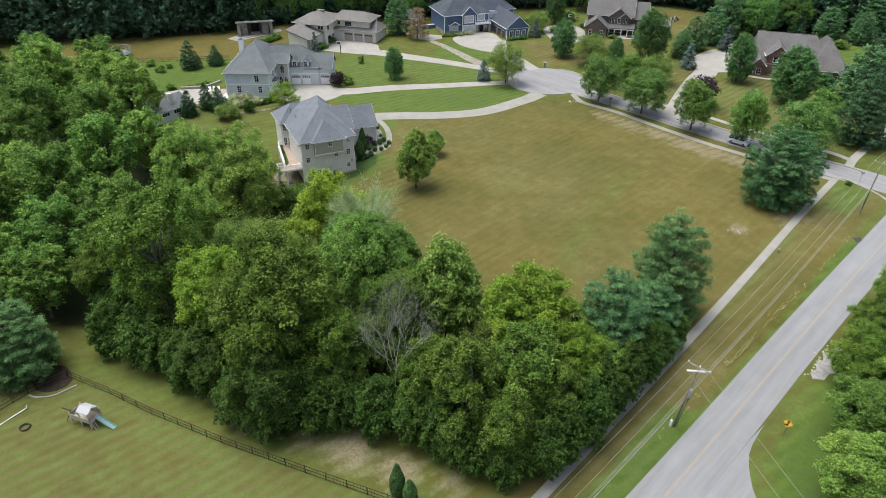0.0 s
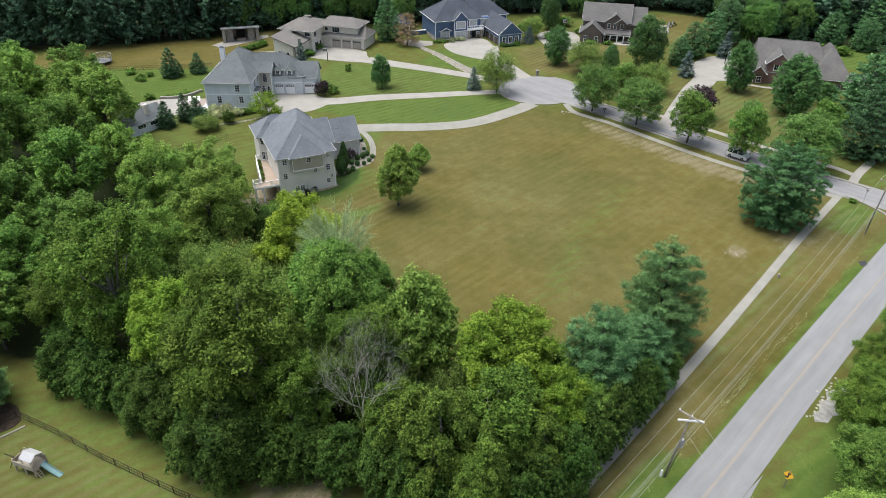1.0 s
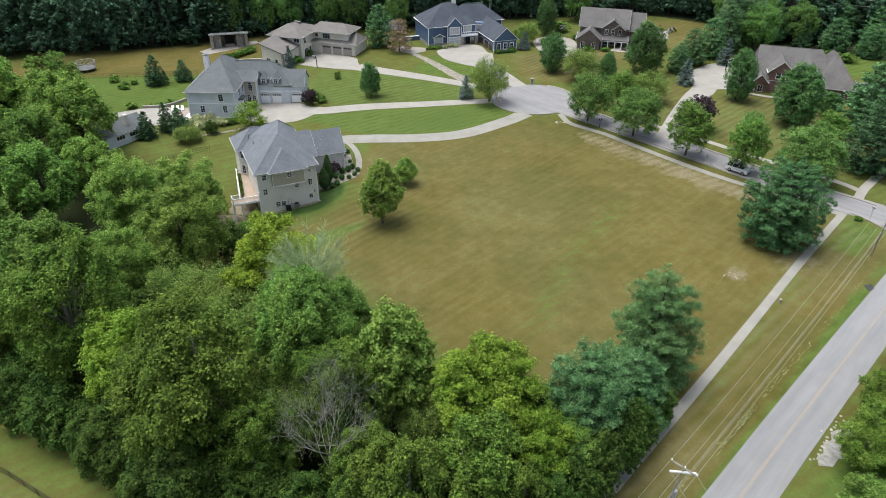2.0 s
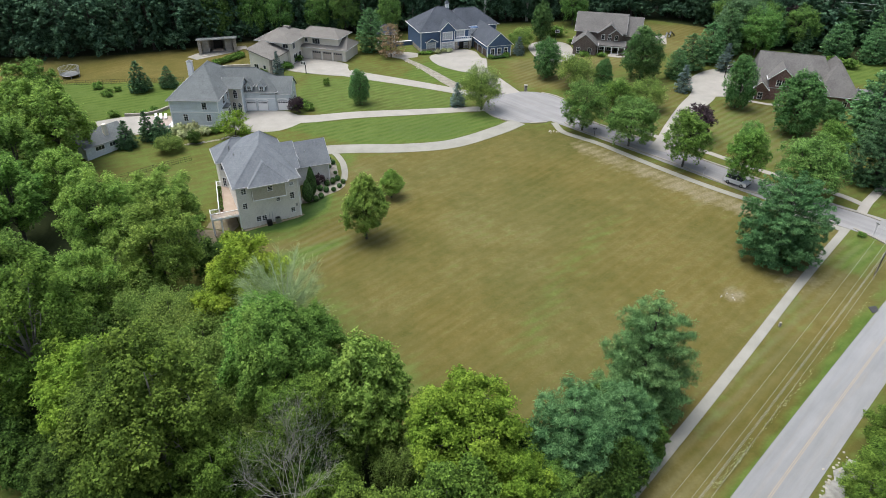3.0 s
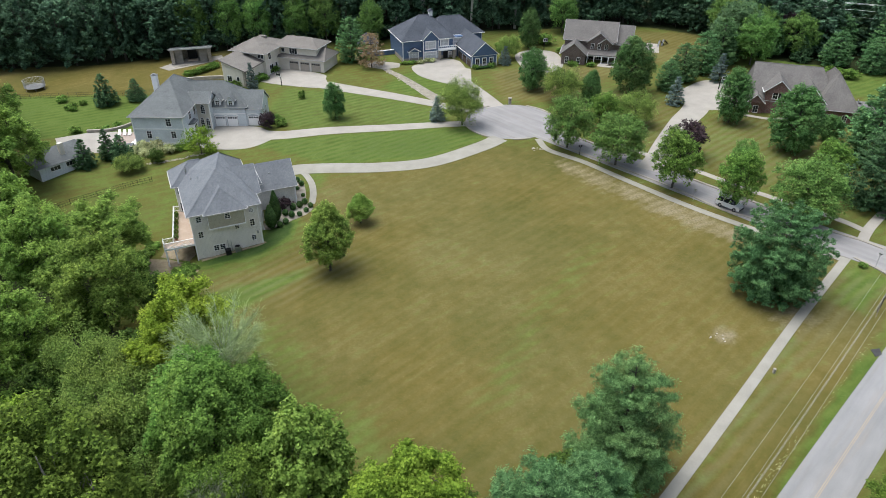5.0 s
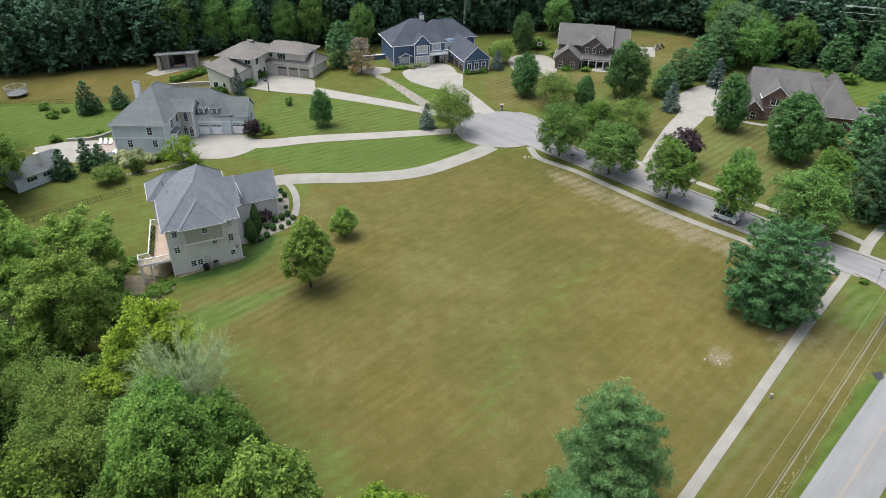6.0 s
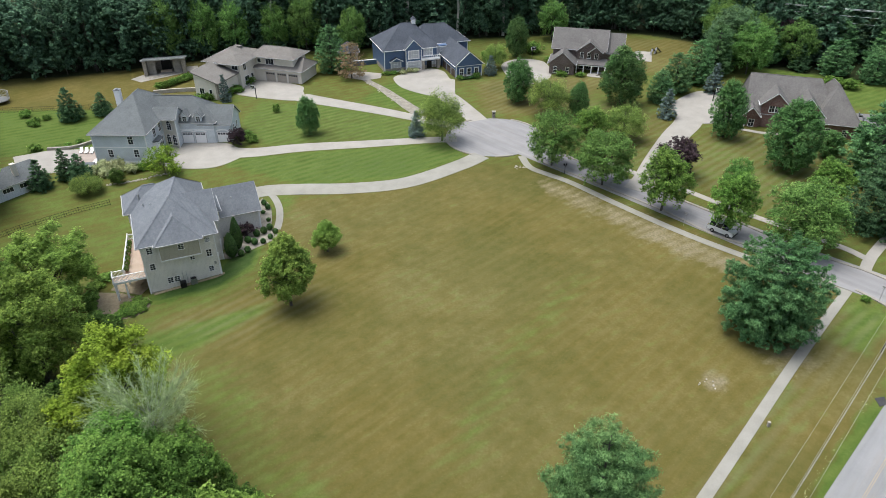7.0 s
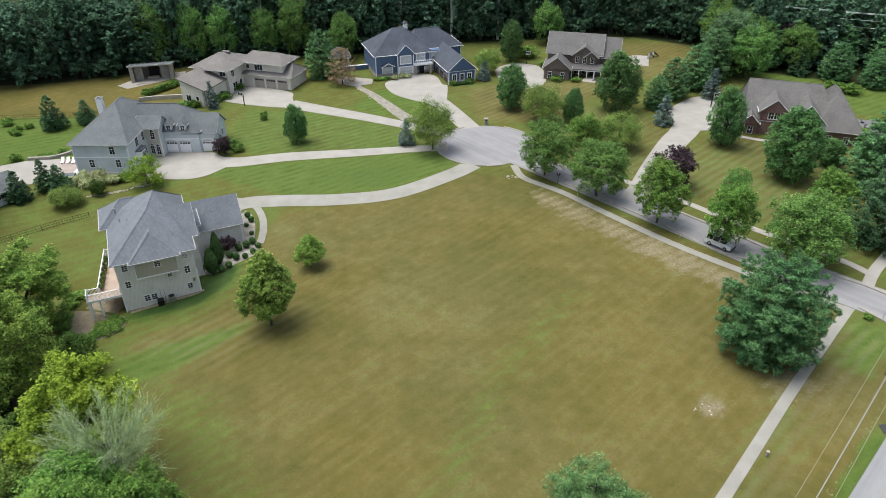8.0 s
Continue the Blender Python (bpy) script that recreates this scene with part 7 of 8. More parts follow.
def warning_sign():
    p = empty("warning_sign", on_ground(38.4, 51.5, -48), "yellow diamond road warning sign on a steel post", "road sign")
    part("post", Geo().box(-0.04, 0.04, -0.03, 0.03, -0.3, 2.5), STEEL, p)
    r = 0.5
    yellow = plain("sign_yellow", (0.496, 0.272, 0.016), (0.576, 0.336, 0.024), 2.0, 0.5, bump=0.0)
    part("plate", Geo().prism([(-r, 0), (0, -r), (r, 0), (0, r)], 0, 0.02), yellow, p, "yellow diamond plate").matrix_local = pose(0, -0.05, 1.9, 62, 0, 0)
    part("arrow", Geo().box(-0.07, 0.07, -0.3, 0.12, 0.024, 0.032).prism([(-0.2, 0.1), (0.2, 0.1), (0, 0.34)], 0.024, 0.032).box(-0.28, 0.0, -0.3, -0.17, 0.024, 0.032), BLACK, p, "black arrow").matrix_local = pose(0, -0.05, 1.9, 62, 0, 0)


def post_sign(x, y, high, label):
    p = empty("street_sign", on_ground(x, y, 30), label, "road sign")
    part("post", Geo().tube([(0, 0, -0.2), (0, 0, high)], [0.03, 0.03], 6), STEEL, p)
    part("plate", Geo().box(-0.3, 0.3, -0.015, 0.015, high - 0.22, high - 0.05), STEEL, p, "grey name plate")
    part("cross_plate", Geo().box(-0.015, 0.015, -0.3, 0.3, high, high + 0.17), STEEL, p)


def lamp_post(x, y):
    p = empty("street_lamp", on_ground(x, y), "short black post lamp beside the footpath", "street lamp")
    part("post", Geo().tube([(0, 0, -0.2), (0, 0, 0.3), (0, 0, 1.7)], [0.09, 0.05, 0.04], 8), BLACK, p)
    for s in (-0.22, 0.22):
        part("lantern", Geo().tube([(s, 0, 1.65), (s, 0, 1.75), (s, 0, 2.0), (s, 0, 2.1)], [0.05, 0.12, 0.14, 0.02], 8), BLACK, p)
    part("bracket", Geo().beam((-0.22, 0, 1.62), (0.22, 0, 1.62), 0.04, 0.04), BLACK, p)


def mailbox(x, y, turn):
    p = empty("mailbox", on_ground(x, y, turn), "stone pillar mailbox beside the turning circle", "mailbox")
    part("pillar", Geo().box(-0.32, 0.32, -0.32, 0.32, -0.2, 1.35), FIELDSTONE, p)
    part("cap", Geo().box(-0.42, 0.42, -0.42, 0.42, 1.35, 1.47), PALE, p)
    part("box", Geo().box(-0.14, 0.14, -0.4, -0.3, 0.95, 1.2), BLACK, p, "dark letter box front")


def hoop(x, y, turn, board=1.3):
    p = empty("basketball_hoop", on_ground(x, y, turn), "basketball hoop on a black post beside the drive", "basketball hoop")
    part("post", Geo().beam((0, 0, -0.2), (0, 0, 2.7), 0.16, 0.16).beam((0, 0, 2.6), (0, -0.9, 3.2), 0.12, 0.12), BLACK, p)
    part("backboard", Geo().box(-board / 2, board / 2, -1.0, -0.95, 2.75, 3.65), GLASS, p, "clear backboard")
    for a in ((-board / 2, -board / 2 + 0.08, 2.75, 3.65), (board / 2 - 0.08, board / 2, 2.75, 3.65), (-board / 2, board / 2, 2.75, 2.83), (-board / 2, board / 2, 3.57, 3.65), (-0.3, 0.3, 3.0, 3.06), (-0.3, 0.3, 3.38, 3.44)):
        part("board_edge", Geo().box(a[0], a[1], -1.03, -1.0, a[2], a[3]), WHITE, p)
    ring = [(0.23 * math.cos(i * math.pi / 6), -1.27 + 0.23 * math.sin(i * math.pi / 6), 3.05) for i in range(13)]
    part("rim", Geo().tube(ring, [0.015] * 13, 5), LEAF_RUST, p)


warning_sign()
post_sign(77.0, 109.8, 2.6, "street name sign at the corner"), post_sign(56.9, 131.2, 2.2, "small leaning sign post beside the footpath")
lamp_post(40.4, 150.7)
mailbox(28.9, 179.2, 0)
hoop(80.6, 187.6, 30, 1.8), hoop(-27.5, 193.4, -20), hoop(42.2, 221.9, 10)
p = empty("cable_pedestal", on_ground(53.2, 88.0), "pale green utility pedestal beside the footpath", "utility box")
part("cabinet", Geo().box(-0.13, 0.13, -0.13, 0.13, -0.1, 0.6), KERB, p), part("cap", Geo().box(-0.15, 0.15, -0.15, 0.15, 0.6, 0.66), STONE, p)


def suv():
    car = empty("suv", pose(62.2, 128.6, land(62.2, 128.6) + 0.05, 0, 0, -47) @ Matrix.Diagonal((0.9, 0.96, 1.1, 1)), "silver-white parked estate car under a street tree", "car")
    paint = plain("white_car_paint", (0.528, 0.536, 0.544), (0.592, 0.6, 0.608), 1.0, 0.25, bump=0.0)
    tyre_mat = plain("tyre_rubber", (0.01, 0.01, 0.01), (0.024, 0.024, 0.024), 3.0, 0.9, bump=0.0)
    low = [(-2.35, 0.35), (-2.4, 0.75), (-2.3, 1.02), (1.15, 1.05), (2.2, 0.92), (2.4, 0.65), (2.35, 0.35)]
    g = Geo()
    for y0, y1, k in ((-0.93, 0.93, 0),):
        g.poly([(x, y0, z) for x, z in low]), g.poly([(x, y1, z) for x, z in low][::-1])
        for i in range(len(low)):
            a, b = low[i], low[(i + 1) % len(low)]
            g.poly([(a[0], y0, a[1]), (a[0], y1, a[1]), (b[0], y1, b[1]), (b[0], y0, b[1])])
    body = part("body", g, paint, car)
    cab = [(-2.25, 1.02, 0.9), (-2.0, 1.62, 0.72), (-0.1, 1.68, 0.72), (1.25, 1.05, 0.88)]
    g = Geo()
    g.poly([(x, -w, z) for x, z, w in cab]), g.poly([(x, w, z) for x, z, w in cab][::-1])
    for i in range(4):
        a, b = cab[i], cab[(i + 1) % 4]
        g.poly([(a[0], -a[2], a[1]), (a[0], a[2], a[1]), (b[0], b[2], b[1]), (b[0], -b[2], b[1])])
    part("cabin_glass", g, GLASS, car, "dark car glass")
    part("roof_panel", Geo().prism([(-2.02, -0.72), (-0.1, -0.72), (-0.1, 0.72), (-2.02, 0.72)], 1.66, 1.72), paint, car)
    for s in (-1, 1):
        part("roof_rail", Geo().beam((-1.9, s * 0.62, 1.78), (-0.3, s * 0.62, 1.78), 0.05, 0.05), BLACK, car)
        for x in (-2.1, -0.95, 0.2):
            part("pillar", Geo().beam((x - 0.08, s * 0.9, 1.02), (x + 0.06, s * 0.74, 1.66), 0.1, 0.06), paint, car)
        part("headlight", Geo().box(2.22, 2.4, s * 0.72 - 0.16, s * 0.72 + 0.16, 0.68, 0.84), STEEL, car, "clear headlight")
        part("tail_light", Geo().box(-2.42, -2.3, s * 0.8 - 0.1, s * 0.8 + 0.1, 0.8, 1.1), LEAF_RUST, car, "red tail light")
        for x in (-1.42, 1.4):
            w = part("wheel", Geo().tube([(x, s * 0.72, 0.34), (x, s * 0.96, 0.34)], [0.34, 0.34], 16), tyre_mat, car, "black tyre")
            part("rim", Geo().tube([(x, s * 0.955, 0.34), (x, s * 0.975, 0.34)], [0.2, 0.17], 12), STEEL, w, "grey alloy rim")
    part("bumper", Geo().box(2.28, 2.44, -0.88, 0.88, 0.35, 0.6).box(-2.44, -2.3, -0.88, 0.88, 0.35, 0.65), BLACK, car)


suv()


# ---- back garden by the wood ----
def fence(pts, high, label, rails=3, gap=2.3, mat=None, name="garden_fence", thin=1.0):
    f = empty(name, pose(*pts[0], land(*pts[0])), label, "fence")
    inv = f.matrix_world.inverted()
    for (x0, y0), (x1, y1) in zip(pts, pts[1:]):
        n = max(1, round(math.hypot(x1 - x0, y1 - y0) / gap))
        for i in range(n + 1):
            x, y = x0 + (x1 - x0) * i / n, y0 + (y1 - y0) * i / n
            q = inv @ Vector((x, y, land(x, y)))
            part("post", Geo().box(q.x - 0.06 * thin, q.x + 0.06 * thin, q.y - 0.06 * thin, q.y + 0.06 * thin, q.z - 0.3, q.z + high), mat or BLACK, f)
        for r in range(rails):
            z = high * (0.12 + 0.8 * r / max(1, rails - 1))
            a, b = inv @ Vector((x0, y0, land(x0, y0) + z)), inv @ Vector((x1, y1, land(x1, y1) + z))
            part("rail", Geo().beam(a, b, 0.05 * thin, 0.11 * thin), mat or BLACK, f)
        g = Geo()
        m = int(math.hypot(x1 - x0, y1 - y0) / 0.4)
        for i in range(m):
            x, y = x0 + (x1 - x0) * i / m, y0 + (y1 - y0) * i / m
            q = inv @ Vector((x, y, land(x, y)))
            g.box(q.x - 0.012, q.x + 0.012, q.y - 0.012, q.y + 0.012, q.z + 0.08, q.z + high * 0.92)
        tagged(part("picket_row", g, mat or BLACK, f), kind="stuff")
    return f


NETTING = plain("black_netting", (0.006, 0.006, 0.006), (0.014, 0.013, 0.012), 1.5, 0.95, bump=0.0)
FENCE_BROWN = plain("dark_fence_wood", (0.024, 0.019, 0.014), (0.068, 0.054, 0.04), 1.5, 0.9)
fence([(-47.2, 64.8), (-40.5, 61.6), (-33.9, 57.8), (-24, 52.6), (-16, 48.8), (-9, 45.6), (4, 40)], 1.25, "dark brown post-and-rail fence with wire mesh", mat=FENCE_BROWN, thin=0.6)
fence([(-47.2, 64.6), (-50.6, 61.6), (-53.5, 56.5), (-57, 50)], 1.25, "dark brown post-and-rail fence with wire mesh", mat=FENCE_BROWN, thin=0.6)
fence([(-104, 184.6), (-82.5, 186.2), (-74.1, 186.7), (-67.8, 187.2), (-58, 188)], 1.3, "black metal garden fence behind the lawn", name="metal_fence", thin=0.35)
fence([(-56, 130.5), (-53.3, 133.4), (-46, 139), (-41.6, 141.6)], 1.1, "dark net fence below the grey house", name="net_fence", thin=0.4, mat=NETTING)


FORT = plain("pale_play_wood", (0.27, 0.235, 0.18), (0.42, 0.375, 0.30), 1.2, 0.85)


def play_fort():
    p = empty("play_fort", on_ground(-40.6, 56.6, -20), "weathered wooden play fort with a canopy and a slide", "playset")
    part("platform", Geo().box(-2.0, 1.0, -0.9, 0.9, 1.0, 1.12), FORT, p)
    for x in (-1.9, -0.5, 0.9):
        for y in (-0.8, 0.8):
            part("post", Geo().box(x - 0.07, x + 0.07, y - 0.07, y + 0.07, -0.3, 1.9 if x < 0.5 else 2.0), FORT, p)
    for y in (-0.88, 0.88):
        part("side_wall", Geo().box(-1.95, 0.95, y - 0.04, y + 0.04, 1.12, 1.7), FORT, p)
    part("end_wall", Geo().box(-2.0, -1.92, -0.9, 0.9, 1.12, 1.7), FORT, p)
    for x in (-0.7, 0.7):
        part("canopy_post", Geo().box(x - 0.05, x + 0.05, -0.75, -0.65, 1.1, 2.35), FORT, p)
        part("canopy_post", Geo().box(x - 0.05, x + 0.05, 0.65, 0.75, 1.1, 2.35), FORT, p)
    for s in (-1, 1):
        g = Geo()
        up = [(-0.85, 0, 2.75), (0.85, 0, 2.75), (0.85, s * 0.8, 2.3), (-0.85, s * 0.8, 2.3)]
        g.poly(up).poly([(a, b, c - 0.07) for a, b, c in up][::-1])
        for i in range(4):
            a, b = up[i], up[(i + 1) % 4]
            g.poly((a, b, (b[0], b[1], b[2] - 0.07), (a[0], a[1], a[2] - 0.07)))
        part("canopy", g, TRIM, p, "pale canopy panel")
    teal = plain("teal_slide", (0.128, 0.24, 0.24), (0.192, 0.304, 0.296), 2.0, 0.4)
    g = Geo()
    for i in range(8):
        t0, t1 = i / 8, (i + 1) / 8
        z0, z1 = 1.1 * (1 - t0) ** 1.3 + 0.12, 1.1 * (1 - t1) ** 1.3 + 0.12
        x0, x1 = 1.0 + 2.3 * t0, 1.0 + 2.3 * t1
        g.beam((x0, 0.2, z0), (x1, 0.2, z1), 0.55, 0.05).beam((x0, -0.08, z0 + 0.1), (x1, -0.08, z1 + 0.1), 0.05, 0.2).beam((x0, 0.48, z0 + 0.1), (x1, 0.48, z1 + 0.1), 0.05, 0.2)
    part("slide", g, teal, p, "faded teal plastic slide")
    for s in (-0.75, -0.35):
        part("ladder_side", Geo().beam((0.95, s, 1.1), (1.5, s, 0), 0.06, 0.08), FORT, p)
    for k in range(4):
        part("ladder_rung", Geo().beam((1.03 + k * 0.12, -0.78, 0.92 - k * 0.25), (1.03 + k * 0.12, -0.32, 0.92 - k * 0.25), 0.06, 0.05), FORT, p)
    for s in (0, 0.9):
        part("swing_leg", Geo().beam((-2.0, s - 0.4, 1.9), (-2.9, s - 0.8, 0), 0.08, 0.08), FENCE_BROWN, p)
    part("swing_beam", Geo().beam((-2.0, -0.6, 1.95), (-3.2, -0.6, 1.95), 0.1, 0.1), FENCE_BROWN, p)


play_fort()
slab("mulch_ring", [(-53, 66), (-50, 62.2), (-47.5, 62.2), (-46.4, 64.2), (-49, 67)], MULCH, 0.05, "dark mulch bed under the spruce", "garden bed")
ribbon("garden_edging", [(-50.4, 61.3), (-49.3, 60.9), (-47.4, 61.3), (-45.4, 63.2)], 0.22, KERB, 0.12, "pale curved stone edging of the mulch bed", "edging", step=0.4)
p = empty("goal_bar", on_ground(-50.3, 57.4), "white metal goal frame lying on the lawn", "goal")
part("bar", Geo().tube([(-1.6, -2.4, 0.1), (0.9, 1.5, 0.1)], [0.06, 0.06], 6), WHITE, p)
part("bar", Geo().tube([(0.9, 1.5, 0.1), (1.5, 0.9, 1.1)], [0.05, 0.05], 6), WHITE, p)
p = empty("fire_ring", on_ground(-48.0, 55.8), "dark metal fire ring on the lawn", "fire pit")
part("ring", Geo().tube([(0.55 * math.cos(i * math.pi / 8), 0.55 * math.sin(i * math.pi / 8), 0.15) for i in range(17)], [0.1] * 17, 6), FENCE_BROWN, p)


# ---- shrubs and beds ----
KINDS["box"] = (lambda: topiary(31, 1.1, 0.62, 2200, 0.085), 1.1, 0.62, LEAF_CLIPPED, BARK, "crown")
KINDS["shrub"] = (lambda: broadleaf(32, 1.6, 1.1, 1400, 0.16, low=0.0, domes=10, uneven=0.2, full=0.7, spray=0.9), 1.6, 1.1, LEAF_GREEN, BARK, "crown")
KINDS["flower_shrub"] = (lambda: broadleaf(33, 1.7, 1.2, 1500, 0.16, low=0.0, domes=10, uneven=0.2, full=0.7, spray=0.9), 1.7, 1.2, FLOWER, BARK, "crown")
KINDS["column"] = (lambda: topiary(34, 5.2, 0.95, 6500, 0.11, taper=0.75), 5.2, 0.95, LEAF_CLIPPED, BARK, "crown")
KINDS["red_maple"] = (lambda: broadleaf(35, 2.6, 2.0, 2400, 0.17, low=0.05, full=0.7), 2.6, 2.0, LEAF_PLUM, BARK, "crown")
slab("foundation_bed", [(-14.8, 142.8), (-12.8, 140.2), (-11.6, 136), (-10.9, 132.6), (-9.4, 130.6), (-10.2, 128.4), (-12.2, 126.6), (-14.4, 124.6), (-16.4, 123.8), (-16.8, 127), (-14.4, 132.4), (-15.8, 138.6)], CREEK, 0.03, "pale pebble bed beside the grey house", "garden bed")
ribbon("garden_path", [(-19.0, 147.0), (-16.6, 146.4), (-13.6, 144.3), (-11.3, 140.0), (-10.2, 135.6), (-9.9, 131.9)], 1.2, CONCRETE, 0.06, "curved concrete garden path", "footpath", step=0.7)
for x, y, h in ((-14.0, 124.6, 1.1), (-13.2, 125.6, 1.1), (-12.6, 127.7, 1.2), (-12.8, 130.1, 1.3), (-11.8, 130.9, 1.3), (-11.1, 132.0, 1.2), (-11.3, 128.0, 0.9), (-10.4, 129.3, 0.9), (-9.9, 130.8, 1.0),
                (-13.9, 140.4, 1.1), (-12.9, 138.9, 1.1), (-11.9, 134.8, 0.7), (-13.8, 128.3, 1.2), (-13.4, 137.4, 0.7)):
    tree("box", x, y, h, 0.22 + 0.24 * h, "clipped round dark green shrub", "shrub", "shrubs by the grey house", "shrub")
tree("column", -15.3, 124.2, 4.6, 1.05, "tall narrow dark green arborvitae", "arborvitae", "", "arborvitae"), tree("column", -14.9, 126.4, 6.0, 1.0, "tall narrow dark green arborvitae", "arborvitae", "", "arborvitae")
tree("red_maple", -14.4, 130.4, 2.4, 1.7, "low dark purple-brown Japanese maple", "shrub", "", "japanese_maple")
for x, y, h in ((-3.7, 44.2, 5.2), (-2.4, 43.2, 4.0)):
    tree("column", x, y, h, 0.85, "narrow green arborvitae by the fence", "arborvitae", "", "arborvitae")
slab("deck_patio", [(-31.6, 117.0), (-26.6, 115.6), (-26.0, 117.4), (-28.4, 122.4), (-31.2, 121.0)], DIRT, 0.03, "bare earth and paving under the deck", "patio", smooth_edge=False)
slab("vegetable_bed", [(-33.4, 116.6), (-29.6, 116.2), (-27.2, 115.2), (-25.2, 114.9), (-24.3, 113.0), (-25.4, 111.0), (-28.6, 110.2), (-31.6, 111.6)], DIRT, 0.035, "bare tan soil of the garden below the deck", "garden bed")
ribbon("foundation_strip", [(-24.6, 115.6), (-20.6, 117.4), (-16.4, 119.3), (-15.5, 120.2)], 0.5, DIRT, 0.04, "bare tan soil strip along the house wall", "garden bed", step=0.5)
for x, y, r in ((-31.6, 110.9, 1.1), (-29.6, 110.2, 1.1), (-33.2, 113.0, 1.2), (-34.0, 115.2, 1.3), (-34.2, 117.6, 1.4), (-33.6, 119.8, 1.3), (-28.0, 110.6, 1.0), (-27.4, 111.6, 1.0), (-26.2, 111.6, 0.9), (-27.6, 113.0, 0.9),
                (-26.3, 112.8, 1.0), (-25.2, 112.2, 0.8), (-25.3, 113.6, 0.8), (-26.6, 114.2, 0.8)):
    tree("shrub", x, y, 0.8, r, "low leafy garden plant", "shrub", "plants below the deck", "garden_plant")
for x, y, h in ((-48.0, 154.4, 2.4), (-46.4, 153.6, 2.4), (-45.0, 154.6, 2.6), (-49.4, 153.0, 2.0), (-42.4, 154.0, 1.8), (-46.8, 152.4, 1.8), (-44.6, 152.6, 1.8)):
    tree("flower_shrub", x, y, h, 1.3, "cream-flowering hydrangea shrub by the house wall", "shrub", "hydrangeas", "hydrangea")
for x, y, h, r in ((-40.8, 155.0, 1.3, 1.4), (-39.6, 155.8, 1.2, 1.2), (-52.6, 153.6, 1.8, 1.4), (-74.5, 178.1, 1.2, 0.9), (-74.3, 180.2, 1.1, 0.9), (-72.4, 181.4, 1.2, 1.0), (-73.0, 177.4, 1.2, 0.9), (-78.3, 183.3, 1.7, 1.3),
                   (-38.6, 193.2, 1.8, 1.5), (-33.9, 198.3, 1.7, 2.0), (-35.4, 196.2, 1.5, 1.5), (-31.8, 204.6, 1.8, 1.6), (-40.8, 192.6, 1.6, 1.6), (2.9, 210.2, 0.9, 1.2), (4.6, 210.6, 0.9, 1.1), (22.0, 205.2, 1.3, 1.0),
                   (26.2, 206.6, 1.4, 1.1), (-60.5, 166.2, 0.9, 0.9), (-58.6, 167.6, 1.1, 1.0), (-62.4, 165.6, 0.8, 0.8), (-66.5, 164.4, 1.4, 1.3), (53.0, 206.6, 1.2, 1.2), (48.0, 207.4, 1.3, 1.6), (113.0, 197.0, 2.4, 2.4), (116.0, 195.0, 2.4, 2.4),
                   (-22.4, 167.6, 1.6, 1.3), (-24.2, 169.4, 1.8, 1.4), (-20.8, 184.3, 2.0, 0.9), (30.0, 222.0, 2.6, 2.2), (43.0, 228.0, 3.0, 3.0), (36.0, 213.0, 2.0, 1.4), (75.6, 110.4, 0.8, 0.7), (106.5, 171.0, 1.4, 1.4), (104.0, 166.4, 1.5, 1.6), (47, 219, 1.8, 1.6)):
    tree("shrub", x, y, h, r, "rounded green garden shrub on the lawn", "shrub", "", "shrub")
for x, y in ((7.2, 210.6), (9.0, 212.0), (10.2, 211.9)):
    tree("flower_shrub", x, y, 1.1, 1.1, "pale yellow-green flowering shrub by the porch", "shrub", "", "flowering_shrub")
for i in range(9):
    tree("shrub", -53.6 + i * 0.62, 201.0 + i * 0.95, 1.7, 1.2, "clipped green hedge plant on the terrace edge", "hedge", "terrace hedge", "hedge_plant")
for i in range(7):
    tree("box", 22.2 + i * 0.62, 205.0 + i * 0.21, 0.8, 0.5, "small clipped box along the garage wall", "shrub", "garage box row", "shrub")
ribbon("garden_wall", [(-54, 197.6), (-50, 198.6), (-46, 199.2), (-42.6, 199.4)], 0.5, STONE, 0.9, "low grey stone retaining wall", "wall")
ribbon("planter_wall", [(-64, 164.6), (-60, 165), (-57.4, 166.6), (-55.4, 169.6)], 0.5, STONE, 0.6, "low curved stone planter wall", "wall")
slab("pool_terrace", [(-69.5, 161.4), (-64, 164.2), (-58, 164.8), (-50.6, 164.4), (-50.6, 157.0), (-53, 155.6), (-60.4, 153.2), (-66, 156)], PALE, 0.05, "pale paved pool terrace", "terrace", smooth_edge=False)
PAVER = plain("tan_pavers", (0.264, 0.216, 0.184), (0.352, 0.296, 0.256), 0.8, 0.85, fine=10)
slab("paver_strip", [(-57.6, 164.4), (-51, 164), (-51, 158.4), (-54.5, 158.4)], PAVER, 0.07, "tan paver strip beside the pool terrace", "terrace", smooth_edge=False)
for x in (-56.4, -55.3, -54.2):
    l = empty("sun_lounger", on_ground(x, 163.2, 15), "white reclining sun lounger on the terrace", "sun lounger", "loungers")
    part("seat", Geo().box(-0.3, 0.3, -0.9, 0.4, 0.28, 0.36), WHITE, l), part("backrest", Geo().beam((0, 0.4, 0.34), (0, 1.0, 0.85), 0.6, 0.07), WHITE, l)
    for sx in (-0.26, 0.26):
        for sy in (-0.8, 0.35):
            part("leg", Geo().box(sx - 0.03, sx + 0.03, sy - 0.03, sy + 0.03, 0, 0.3), WHITE, l)
spa = empty("hot_tub", on_ground(-51.6, 155.6, 10), "grey covered hot tub beside the house", "hot tub")
